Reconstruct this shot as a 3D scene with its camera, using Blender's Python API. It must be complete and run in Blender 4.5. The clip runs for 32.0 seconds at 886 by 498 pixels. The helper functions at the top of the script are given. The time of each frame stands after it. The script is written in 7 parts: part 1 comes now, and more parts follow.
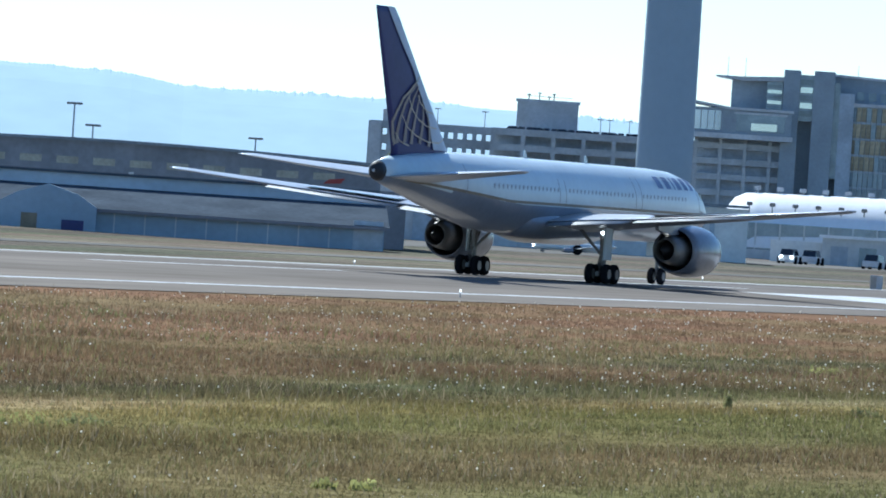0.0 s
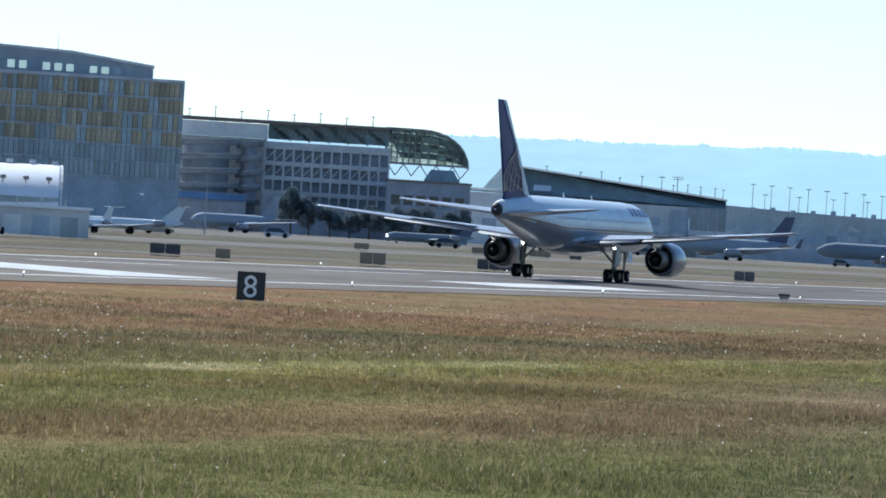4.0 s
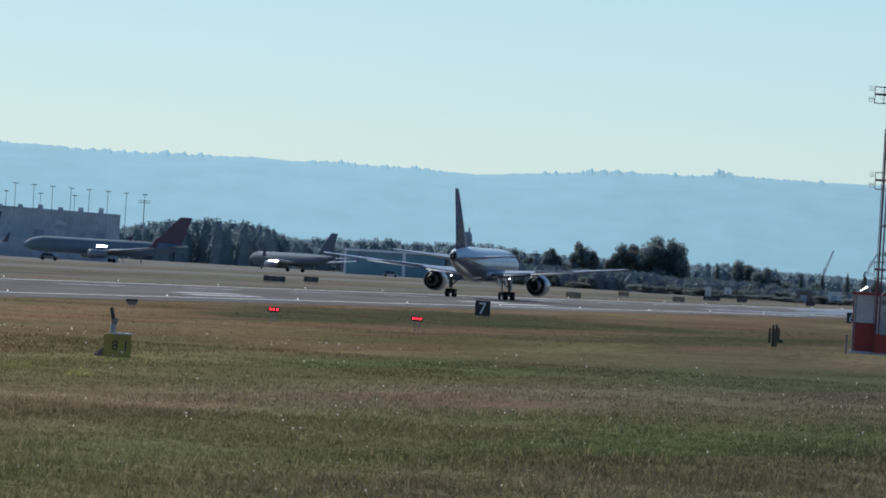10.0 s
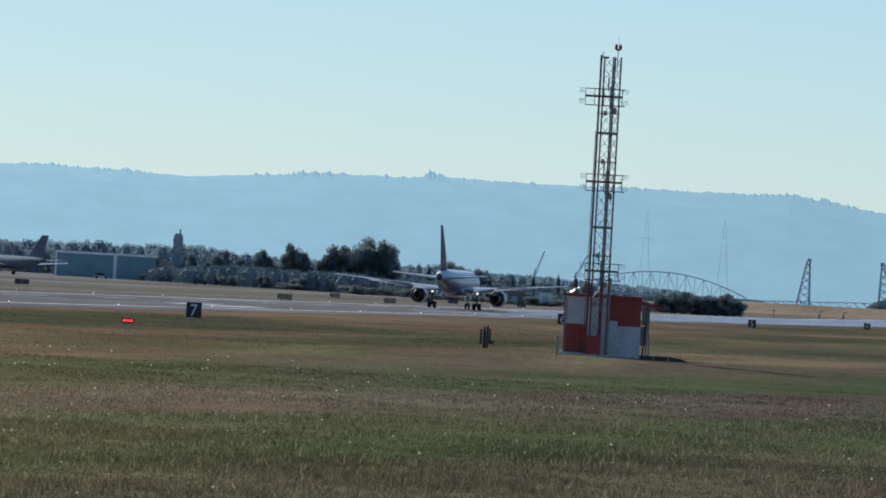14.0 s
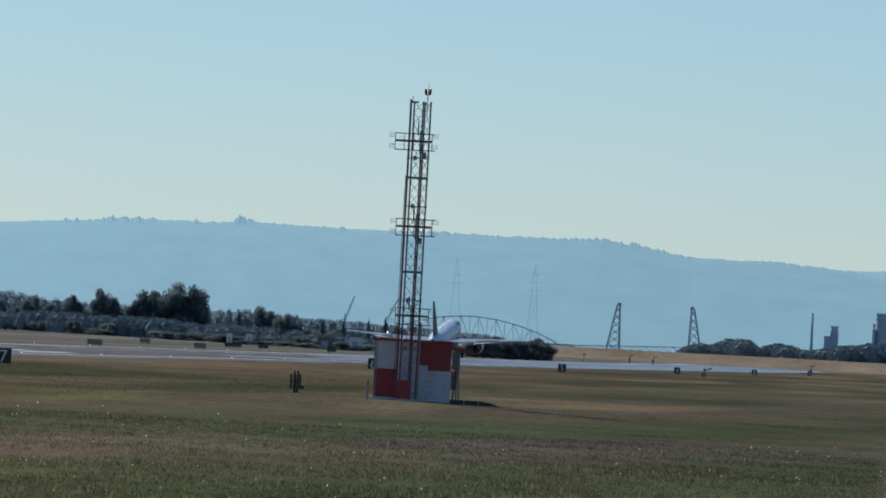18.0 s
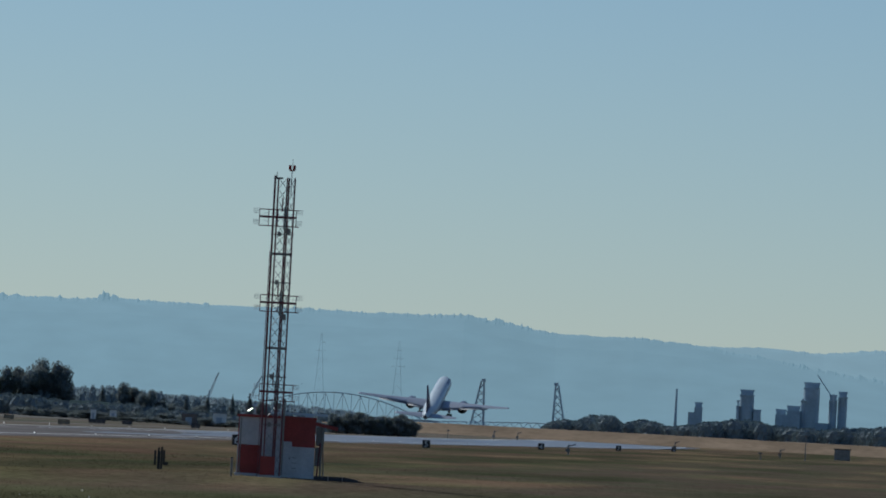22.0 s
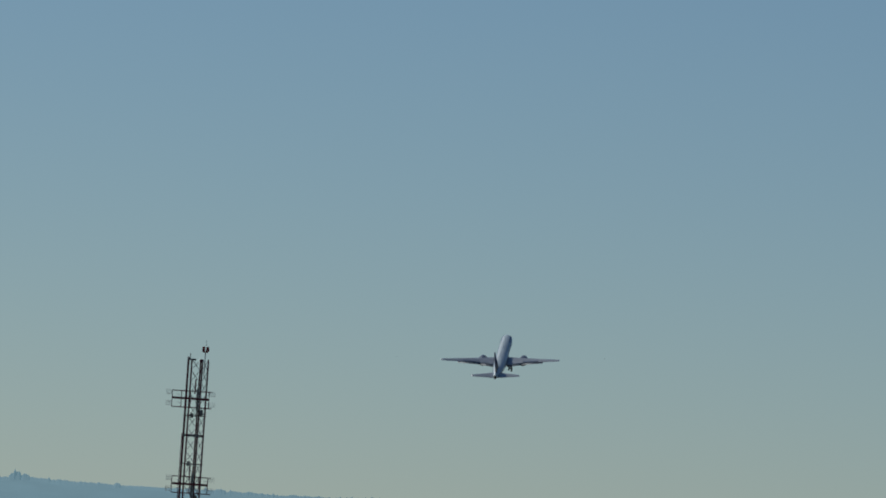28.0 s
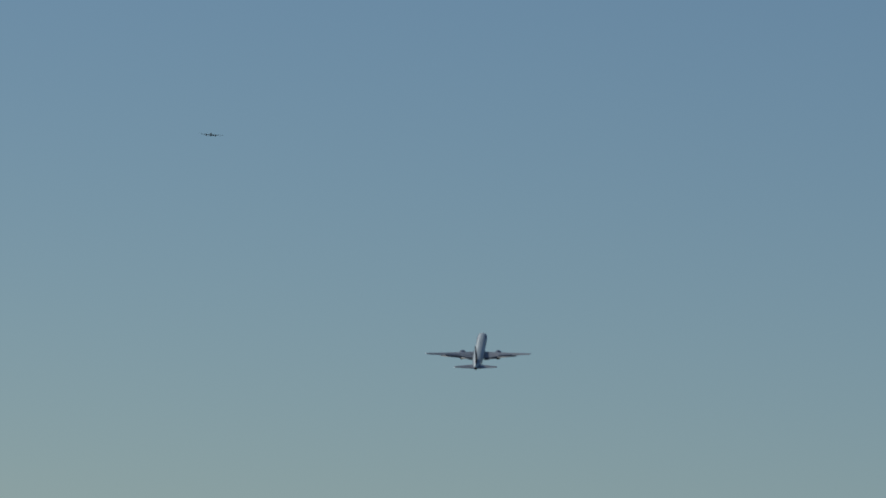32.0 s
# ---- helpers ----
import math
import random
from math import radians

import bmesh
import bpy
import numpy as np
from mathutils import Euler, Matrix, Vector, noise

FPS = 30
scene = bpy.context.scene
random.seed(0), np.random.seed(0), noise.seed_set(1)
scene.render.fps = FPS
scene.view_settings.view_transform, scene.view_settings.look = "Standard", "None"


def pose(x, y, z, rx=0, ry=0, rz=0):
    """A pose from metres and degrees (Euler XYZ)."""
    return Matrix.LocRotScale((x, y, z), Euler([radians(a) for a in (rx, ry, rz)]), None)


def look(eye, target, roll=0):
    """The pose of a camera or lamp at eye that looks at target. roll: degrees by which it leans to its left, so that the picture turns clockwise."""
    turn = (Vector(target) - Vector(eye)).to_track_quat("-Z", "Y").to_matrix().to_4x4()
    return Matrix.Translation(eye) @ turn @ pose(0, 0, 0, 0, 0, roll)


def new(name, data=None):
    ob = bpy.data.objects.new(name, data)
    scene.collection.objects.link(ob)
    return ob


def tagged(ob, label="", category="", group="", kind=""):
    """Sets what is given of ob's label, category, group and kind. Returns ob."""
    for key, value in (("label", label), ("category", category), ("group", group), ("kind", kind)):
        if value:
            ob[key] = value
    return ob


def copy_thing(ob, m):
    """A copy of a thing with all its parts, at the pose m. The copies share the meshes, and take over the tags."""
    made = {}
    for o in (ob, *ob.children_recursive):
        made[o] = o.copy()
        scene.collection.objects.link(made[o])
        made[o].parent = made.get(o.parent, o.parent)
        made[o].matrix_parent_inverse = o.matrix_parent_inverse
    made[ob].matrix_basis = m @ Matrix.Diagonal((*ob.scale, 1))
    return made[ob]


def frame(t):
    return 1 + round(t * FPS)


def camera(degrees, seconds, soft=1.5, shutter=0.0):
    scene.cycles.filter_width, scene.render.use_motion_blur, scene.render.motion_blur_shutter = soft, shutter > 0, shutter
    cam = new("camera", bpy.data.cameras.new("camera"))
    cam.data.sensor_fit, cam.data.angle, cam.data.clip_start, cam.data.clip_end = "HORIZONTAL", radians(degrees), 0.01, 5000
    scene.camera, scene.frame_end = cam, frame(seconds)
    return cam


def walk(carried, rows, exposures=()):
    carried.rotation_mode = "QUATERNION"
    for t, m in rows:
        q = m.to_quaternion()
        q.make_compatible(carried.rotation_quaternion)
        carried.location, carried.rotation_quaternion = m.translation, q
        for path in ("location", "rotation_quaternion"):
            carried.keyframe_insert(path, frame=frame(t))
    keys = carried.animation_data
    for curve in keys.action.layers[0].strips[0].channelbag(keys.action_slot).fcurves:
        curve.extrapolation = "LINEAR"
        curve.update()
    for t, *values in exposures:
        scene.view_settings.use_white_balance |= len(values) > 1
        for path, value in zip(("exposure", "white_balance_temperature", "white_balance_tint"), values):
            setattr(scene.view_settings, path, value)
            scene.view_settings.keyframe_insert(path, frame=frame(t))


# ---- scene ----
# The x axis runs along the runway, y to its left, z up from the crown of the runway.
EYE = Vector((0, 0, 3.37))
cam = camera(6.734, 32.0, 1.85)


def ray(bearing, rise):
    """A direction from degrees to the left of the runway's line and degrees above the level."""
    b, e = radians(bearing), radians(rise)
    return Vector((math.cos(b) * math.cos(e), math.sin(b) * math.cos(e), math.sin(e)))


def aim(bearing, rise, lean):
    return look(EYE, EYE + 100 * ray(bearing, rise), lean)


AIMS = [
    (0, 21.754, -0.305, 3.79), (0.5, 20.729, -0.356, 3.78), (1, 19.719, -0.328, 3.77), (1.5, 18.751, -0.304, 3.74),
    (2, 17.600, -0.269, 3.72), (2.5, 16.721, -0.126, 3.70), (4.5, 14.473, -0.171, 3.42), (5, 13.805, -0.085, 3.43),
    (5.5, 13.119, 0.090, 3.48), (6, 12.616, 0.168, 3.37), (6.5, 12.229, 0.200, 3.37), (7, 11.942, 0.135, 3.36),
    (7.5, 11.583, 0.055, 3.34), (8, 10.800, 0.076, 3.35), (8.5, 10.183, 0.130, 3.31), (9, 9.801, 0.164, 3.29),
    (9.5, 9.456, 0.169, 3.30), (10, 9.012, 0.153, 3.35), (10.5, 8.554, 0.159, 3.29), (11, 8.259, 0.133, 3.27),
    (11.5, 8.043, 0.117, 3.28), (12, 7.860, 0.121, 3.23), (12.5, 7.654, 0.129, 3.25), (13, 7.310, 0.171, 3.27),
    (13.5, 7.034, 0.235, 3.24), (14, 6.819, 0.291, 3.25), (14.5, 6.493, 0.320, 3.22), (15, 6.225, 0.283, 3.25),
    (15.5, 6.058, 0.334, 3.22), (17.5, 5.452, 0.617, 3.21), (18, 5.395, 0.711, 3.12), (18.5, 5.364, 0.777, 3.17),
    (19, 5.351, 0.806, 3.16), (19.5, 5.262, 0.833, 3.16), (20, 5.014, 0.890, 3.16), (20.5, 4.652, 1.002, 3.18),
    (21, 4.412, 1.116, 3.19), (21.5, 4.289, 1.234, 3.19), (22, 4.394, 1.345, 3.10), (22.5, 4.568, 1.376, 3.13),
    (23, 4.724, 1.413, 3.16), (23.5, 4.821, 1.387, 3.16), (24, 4.646, 1.411, 3.16), (24.5, 4.367, 1.519, 3.22),
    (25, 4.120, 1.678, 3.25), (25.5, 3.909, 1.873, 3.15), (27.5, 3.957, 2.659, 3.81), (28, 3.823, 2.785, 3.90),
    (28.5, 3.657, 2.925, 4.03), (29, 3.426, 3.076, 4.11), (29.5, 3.238, 3.290, 4.15), (30, 3.144, 3.520, 4.17),
    (30.5, 3.188, 3.687, 4.01), (31, 3.244, 3.877, 3.90), (31.5, 3.327, 4.043, 3.88), (32, 3.364, 4.094, 3.88)]
EXPOSURES = [(t, e, 5200 if t < 3 else 5500 if t < 20 else 5580 if t < 24 else 5780 if t < 30 else 5950, 3 if t < 3 else 6 if t < 24 else 4) for t, e in ((0, 0.46), (1, 0.61), (2, 0.61), (2.5, 0.61), (4.5, 0.27), (5, 0.17), (6, -0.18), (7, -0.26), (8, -0.22), (9, -0.24), (13, -0.23), (15, -0.3), (19, -0.57), (23, -1.0), (28, -1.25), (32, -1.32))]
walk(cam, [(t, aim(b, e, r)) for t, b, e, r in AIMS], EXPOSURES)

# ---- light ----
SUN_BEARING, SUN_RISE = 46, 42
world = bpy.data.worlds.new("sky")
scene.world = world
world.use_nodes = True
nt = world.node_tree
sky = nt.nodes.new("ShaderNodeTexSky")
sky.sky_type, sky.sun_disc = "NISHITA", False
sky.sun_elevation, sky.sun_rotation = radians(SUN_RISE), radians(90 - SUN_BEARING)
sky.air_density, sky.dust_density, sky.ozone_density = 0.85, 0.05, 3.5
nt.links.new(sky.outputs[0], nt.nodes["Background"].inputs[0])
nt.nodes["Background"].inputs[1].default_value = 0.10
sun = new("sun", bpy.data.lights.new("sun", "SUN"))
sun.data.energy, sun.data.angle, sun.data.color = 5.0, radians(0.53), (1.0, 0.91, 0.77)
sun.matrix_world = look(EYE + 500 * ray(SUN_BEARING, SUN_RISE), EYE)

# ---- materials ----


def surface(name, color, rough=0.6, metal=0.0, grain=3.0, spread=0.25, bump=0.0, fine=9.0, stretch=(1, 1, 1), per_piece=0.0, world_space=False, coat=0.0, thin=0.0):
    """A principled surface whose colour varies at two scales."""
    m = bpy.data.materials.new(name)
    m.use_nodes = True
    t = m.node_tree
    b = t.nodes["Principled BSDF"]
    b.inputs["Roughness"].default_value, b.inputs["Metallic"].default_value = rough, metal
    b.inputs["Coat Weight"].default_value = coat
    if world_space:
        b.inputs["Specular IOR Level"].default_value = 0.0
    c = t.nodes.new("ShaderNodeTexCoord")
    g = t.nodes.new("ShaderNodeNewGeometry")
    mp = t.nodes.new("ShaderNodeMapping")
    mp.inputs["Scale"].default_value = stretch
    t.links.new(g.outputs["Position"] if world_space else c.outputs["Object"], mp.inputs[0])
    last = None
    for scale, amount in ((1 / grain, spread), (fine / grain, spread * 0.6)):
        n = t.nodes.new("ShaderNodeTexNoise")
        n.inputs["Scale"].default_value, n.inputs["Detail"].default_value = scale, 5
        t.links.new(mp.outputs[0], n.inputs["Vector"])
        r = t.nodes.new("ShaderNodeMapRange")
        r.inputs["From Min"].default_value, r.inputs["From Max"].default_value = 0.3, 0.7
        r.inputs["To Min"].default_value, r.inputs["To Max"].default_value = 1 - amount, 1 + amount
        t.links.new(n.outputs["Fac"], r.inputs["Value"])
        mx = t.nodes.new("ShaderNodeVectorMath")
        mx.operation = "MULTIPLY"
        if last is None:
            mx.inputs[0].default_value = color
        else:
            t.links.new(last.outputs[0], mx.inputs[0])
        t.links.new(r.outputs[0], mx.inputs[1])
        last = mx
    if per_piece:
        o = t.nodes.new("ShaderNodeObjectInfo")
        r = t.nodes.new("ShaderNodeMapRange")
        r.inputs["To Min"].default_value, r.inputs["To Max"].default_value = 1 - per_piece, 1 + per_piece
        t.links.new(o.outputs["Random"], r.inputs["Value"])
        mx = t.nodes.new("ShaderNodeVectorMath")
        mx.operation = "MULTIPLY"
        t.links.new(last.outputs[0], mx.inputs[0])
        t.links.new(r.outputs[0], mx.inputs[1])
        last = mx
    t.links.new(last.outputs[0], b.inputs["Base Color"])
    if bump:
        bp = t.nodes.new("ShaderNodeBump")
        bp.inputs["Strength"].default_value, bp.inputs["Distance"].default_value = 0.6, bump
        t.links.new(n.outputs["Fac"], bp.inputs["Height"])
        t.links.new(bp.outputs[0], b.inputs["Normal"])
    if thin:
        # leaves let light through
        tr = t.nodes.new("ShaderNodeBsdfTranslucent")
        sh = t.nodes.new("ShaderNodeMixShader")
        sh.inputs[0].default_value = thin
        t.links.new(last.outputs[0], tr.inputs[0])
        t.links.new(b.outputs[0], sh.inputs[1])
        t.links.new(tr.outputs[0], sh.inputs[2])
        t.links.new(sh.outputs[0], t.nodes["Material Output"].inputs[0])
    return m


def glow(name, color, strength):
    m = bpy.data.materials.new(name)
    m.use_nodes = True
    t = m.node_tree
    t.nodes.remove(t.nodes["Principled BSDF"])
    e = t.nodes.new("ShaderNodeEmission")
    e.inputs[0].default_value, e.inputs[1].default_value = (*color, 1), strength
    t.links.new(e.outputs[0], t.nodes["Material Output"].inputs[0])
    return m


WHITE = surface("white_paint", (0.57, 0.64, 0.67), 0.4, 0, 4, 0.06, coat=0.15)
BELLY = surface("grey_paint", (0.19, 0.205, 0.245), 0.3, 0, 3, 0.12, coat=0.4)
CABINPANE = surface("cabin_window_pane", (0.30, 0.335, 0.385), 0.4, 0, 1, 0.2)
CHEAT = surface("cheat_line_paint", (0.22, 0.18, 0.13), 0.5, 0, 1, 0.2)
COWL = surface("cowl_paint", (0.155, 0.16, 0.185), 0.3, 0.1, 2, 0.2, coat=0.3)
TITLE = surface("title_paint", (0.16, 0.20, 0.33), 0.5, 0, 1, 0.15)
NAVY = surface("navy_paint", (0.030, 0.032, 0.125), 0.5, 0, 3, 0.15)
GOLD = surface("gold_paint", (0.50, 0.40, 0.28), 0.4, 0, 2, 0.15)
WING = surface("wing_metal", (0.40, 0.415, 0.445), 0.35, 0.35, 2.5, 0.12)
# dark tone that paints shade onto wing, flap and tailplane undersides
UNDERSHADE = surface("underside_shade", (0.125, 0.135, 0.16), 0.5, 0.0, 2.5, 0.15)
FLAP = surface("flap_paint", (0.22, 0.23, 0.25), 0.6, 0.0, 1.2, 0.25)
FINGREY = surface("fin_grey_paint", (0.43, 0.465, 0.55), 0.45, 0, 3, 0.08)
FINGOLD = surface("fin_gold_paint", (0.27, 0.215, 0.185), 0.5, 0, 2, 0.15)
BARE = surface("bare_metal", (0.62, 0.62, 0.63), 0.25, 0.9, 1, 0.1)
DULL = surface("dull_metal", (0.22, 0.21, 0.2), 0.5, 0.6, 1, 0.2)
RUBBER = surface("rubber", (0.016, 0.016, 0.018), 0.95, 0, 0.6, 0.25, world_space=True)
DARK = surface("dark_interior", (0.012, 0.012, 0.015), 0.6, 0, 1, 0.2)
PANE = surface("dark_pane", (0.02, 0.025, 0.035), 0.12, 0, 1, 0.2)
RED = surface("red_paint", (0.27, 0.025, 0.022), 0.5, 0, 1.2, 0.2)
OFFWHITE = surface("weathered_white", (0.52, 0.52, 0.53), 0.55, 0, 1.2, 0.14)
DKRED = surface("dark_red_steel", (0.135, 0.04, 0.05), 0.6, 0.0, 0.8, 0.25)
ORANGE = surface("red_steel", (0.15, 0.035, 0.04), 0.5, 0.1, 0.8, 0.2)
STEEL = surface("galvanised_steel", (0.30, 0.31, 0.33), 0.45, 0.5, 0.8, 0.2)
BLACK = surface("black_paint", (0.02, 0.02, 0.022), 0.5, 0, 1, 0.2)
YELLOW = surface("yellow_paint", (0.34, 0.26, 0.04), 0.5, 0, 0.8, 0.2)
SIGNWHITE = surface("sign_white", (0.8, 0.8, 0.78), 0.5, 0, 1, 0.05)
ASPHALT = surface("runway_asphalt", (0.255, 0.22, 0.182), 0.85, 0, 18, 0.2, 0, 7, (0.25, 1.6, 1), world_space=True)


def far_end_glare():
    """Gloss added by position towards the far end: patches mirror sky like mirage glare."""
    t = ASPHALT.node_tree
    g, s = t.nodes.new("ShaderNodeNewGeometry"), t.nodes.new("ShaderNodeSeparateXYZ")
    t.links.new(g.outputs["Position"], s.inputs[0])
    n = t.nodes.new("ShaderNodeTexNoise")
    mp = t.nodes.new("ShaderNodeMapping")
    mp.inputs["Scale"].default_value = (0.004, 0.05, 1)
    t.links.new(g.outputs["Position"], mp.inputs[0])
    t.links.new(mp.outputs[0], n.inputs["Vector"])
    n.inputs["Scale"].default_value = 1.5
    glare = t.nodes.new("ShaderNodeMath")
    glare.operation = "MULTIPLY_ADD"
    glare.inputs[1].default_value = 1500
    t.links.new(n.outputs["Fac"], glare.inputs[0])
    t.links.new(s.outputs["X"], glare.inputs[2])
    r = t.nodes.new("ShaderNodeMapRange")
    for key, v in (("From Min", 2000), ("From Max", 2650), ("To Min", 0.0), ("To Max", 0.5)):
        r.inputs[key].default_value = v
    t.links.new(glare.outputs[0], r.inputs["Value"])
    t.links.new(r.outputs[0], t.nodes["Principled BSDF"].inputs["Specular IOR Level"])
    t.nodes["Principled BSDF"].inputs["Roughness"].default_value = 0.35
    # darker and bluer past the touchdown bars
    base = t.nodes["Principled BSDF"].inputs["Base Color"].links[0].from_socket
    q = t.nodes.new("ShaderNodeMapRange")
    for key, v in (("From Min", 300), ("From Max", 640), ("To Min", 0.0), ("To Max", 1.0)):
        q.inputs[key].default_value = v
    wander = t.nodes.new("ShaderNodeMath")
    wander.operation = "MULTIPLY_ADD"
    wander.inputs[1].default_value = 160
    t.links.new(n.outputs["Fac"], wander.inputs[0])
    t.links.new(s.outputs["X"], wander.inputs[2])
    t.links.new(wander.outputs[0], q.inputs["Value"])
    dim = t.nodes.new("ShaderNodeMix")
    dim.data_type, dim.blend_type = "RGBA", "MULTIPLY"
    dim.inputs[7].default_value = (0.665, 0.715, 0.83, 1)
    t.links.new(base, dim.inputs[6])
    t.links.new(q.outputs[0], dim.inputs[0])
    t.links.new(dim.outputs[2], t.nodes["Principled BSDF"].inputs["Base Color"])


far_end_glare()
LINE = surface("line_paint", (0.60, 0.60, 0.59), 0.55, 0, 2, 0.2, world_space=True)
TAXI = surface("concrete_paving", (0.20, 0.188, 0.168), 0.75, 0, 25, 0.18, 0, 7, (0.3, 1, 1), world_space=True)
CONCRETE = surface("concrete", (0.53, 0.54, 0.55), 0.8, 0, 6, 0.16)
OFFICEGREY = surface("office_cladding", (0.31, 0.35, 0.385), 0.7, 0, 5, 0.12)
GARAGE = surface("garage_concrete", (0.42, 0.44, 0.455), 0.85, 0, 6, 0.16)
SHOULDER = surface("pale_shoulder", (0.50, 0.485, 0.46), 0.85, 0, 12, 0.12, world_space=True)
AWNING = surface("blue_awning", (0.10, 0.20, 0.40), 0.7, 0, 4, 0.2)
AMBERPANE = surface("amber_pane", (0.31, 0.295, 0.24), 0.5, 0, 2, 0.25)
WORKROOF = surface("old_metal_roof", (0.09, 0.105, 0.125), 0.85, 0, 4, 0.2, world_space=True)
OLDWALL = surface("old_brown_cladding", (0.185, 0.19, 0.215), 0.7, 0, 5, 0.2)
HANGARWALL = surface("hangar_cladding", (0.285, 0.315, 0.365), 0.7, 0, 5, 0.2)
SHAFT = surface("tower_concrete", (0.30, 0.37, 0.44), 0.8, 0, 14, 0.04)
DKWALL = surface("dark_cladding", (0.40, 0.44, 0.485), 0.6, 0, 5, 0.2)
METALROOF = surface("metal_roof", (0.22, 0.245, 0.275), 0.8, 0.0, 4, 0.15, world_space=True)
GREYWALL = surface("grey_wall", (0.56, 0.57, 0.56), 0.75, 0, 5, 0.14)
PALEWALL = surface("pale_wall", (0.72, 0.72, 0.69), 0.75, 0, 5, 0.12)
# mirror metal in place of bright sky seen through the windows
GLINT = surface("sky_mirror", (0.42, 0.48, 0.52), 0.1, 1.0, 3, 0.06)
DARKROOF = surface("dark_teal_roof", (0.06, 0.085, 0.085), 0.8, 0, 4, 0.2, world_space=True)
BRONZE = surface("bronze_glass", (0.34, 0.285, 0.185), 0.4, 0.1, 3, 0.4, per_piece=0.35)
BLUEGLASS = surface("blue_glass", (0.25, 0.305, 0.335), 0.2, 0.1, 3, 0.2, per_piece=0.25)
FABRIC = surface("white_fabric", (0.78, 0.79, 0.80), 0.6, 0, 4, 0.05)
TEAL = surface("teal_cladding", (0.19, 0.31, 0.34), 0.6, 0, 5, 0.12)
SLATE = surface("green_slate_roof", (0.27, 0.335, 0.355), 0.55, 0.1, 4, 0.2, world_space=True)
BRICKY = surface("brown_wall", (0.20, 0.16, 0.14), 0.8, 0, 4, 0.2)
LEAF = surface("foliage", (0.20, 0.225, 0.215), 0.9, 0, 3, 0.2, per_piece=0.2, thin=0.6)
# bluish haze is mixed into the base colours of the distant foliage
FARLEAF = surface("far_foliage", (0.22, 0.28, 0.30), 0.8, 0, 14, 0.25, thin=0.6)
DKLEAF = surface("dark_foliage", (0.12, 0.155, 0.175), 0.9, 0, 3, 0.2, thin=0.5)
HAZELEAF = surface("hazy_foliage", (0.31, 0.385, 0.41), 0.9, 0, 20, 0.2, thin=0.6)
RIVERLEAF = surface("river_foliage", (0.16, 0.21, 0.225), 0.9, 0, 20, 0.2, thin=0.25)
THICKET = surface("thicket", (0.15, 0.19, 0.20), 0.9, 0, 12, 0.3, thin=0.35)
# brick greyed and blued for haze
HAZEBRICK = surface("hazy_brick", (0.24, 0.26, 0.29), 0.8, 0, 3, 0.2)
OLIVELEAF = surface("olive_foliage", (0.24, 0.26, 0.18), 0.8, 0, 3, 0.35, per_piece=0.2, thin=0.55)
# blue-grey tone evens out sunlit leaves and shaded gaps, in place of haze
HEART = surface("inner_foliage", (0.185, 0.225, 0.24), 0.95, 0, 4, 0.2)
BARK = surface("bark", (0.10, 0.08, 0.06), 0.85, 0, 1, 0.25)
DRYGRASS = surface("dry_grass_bank", (0.25, 0.19, 0.132), 0.9, 0, 30, 0.2, 0, 8, (0.4, 1, 1), world_space=True)
REDLAMP = glow("red_lamp_glow", (1.0, 0.02, 0.03), 6.5)
WHITELAMP = glow("white_lamp_glow", (1.0, 0.97, 0.9), 7)
RUNWAYLAMP = glow("runway_lamp_glow", (1.0, 0.97, 0.9), 1.5)

# ---- shapes ----


def part(name, bm, material, parent=None, label="", smooth=False):
    """Links a bmesh as one mesh object under a thing or a part."""
    me = bpy.data.meshes.new(name)
    if smooth:
        for f in bm.faces:
            f.smooth = True
    bm.normal_update()
    bm.to_mesh(me)
    bm.free()
    me.materials.append(material)
    ob = new(name, me)
    if parent:
        ob.parent = parent
    if label:
        ob["label"] = label
    return ob


def raw(name, verts, faces, material, parent=None):
    me = bpy.data.meshes.new(name)
    me.from_pydata(verts, [], faces)
    me.update()
    me.materials.append(material)
    ob = new(name, me)
    if parent:
        ob.parent = parent
    return ob


def box(x0, x1, y0, y1, z0, z1, bm=None, bevel=0.0):
    bm = bm or bmesh.new()
    r = bmesh.ops.create_cube(bm, size=1)
    for v in r["verts"]:
        v.co = Vector(((x0 + x1) / 2 + v.co.x * (x1 - x0), (y0 + y1) / 2 + v.co.y * (y1 - y0), (z0 + z1) / 2 + v.co.z * (z1 - z0)))
    if bevel:
        bmesh.ops.bevel(bm, geom=list({e for v in r["verts"] for e in v.link_edges}), offset=bevel, segments=2, affect="EDGES")
    return bm


def rod(a, b, r0, r1=None, n=8, bm=None):
    """A round bar from a to b."""
    bm = bm or bmesh.new()
    a, b = Vector(a), Vector(b)
    q = (b - a).to_track_quat("Z", "Y").to_matrix()
    rings = []
    for p, r in ((a, r0), (b, r0 if r1 is None else r1)):
        rings.append([bm.verts.new(p + q @ Vector((r * math.cos(k * math.tau / n), r * math.sin(k * math.tau / n), 0))) for k in range(n)])
    for k in range(n):
        bm.faces.new((rings[0][k], rings[0][(k + 1) % n], rings[1][(k + 1) % n], rings[1][k]))
    bm.faces.new(rings[0][::-1])
    bm.faces.new(rings[1])
    return bm


def loft(rings, bm=None, caps=True, closed=True):
    """A skin over rings of points that all have the same count."""
    bm = bm or bmesh.new()
    vs = [[bm.verts.new(p) for p in ring] for ring in rings]
    n = len(vs[0])
    for a, b in zip(vs, vs[1:]):
        for k in range(n if closed else n - 1):
            bm.faces.new((a[k], a[(k + 1) % n], b[(k + 1) % n], b[k]))
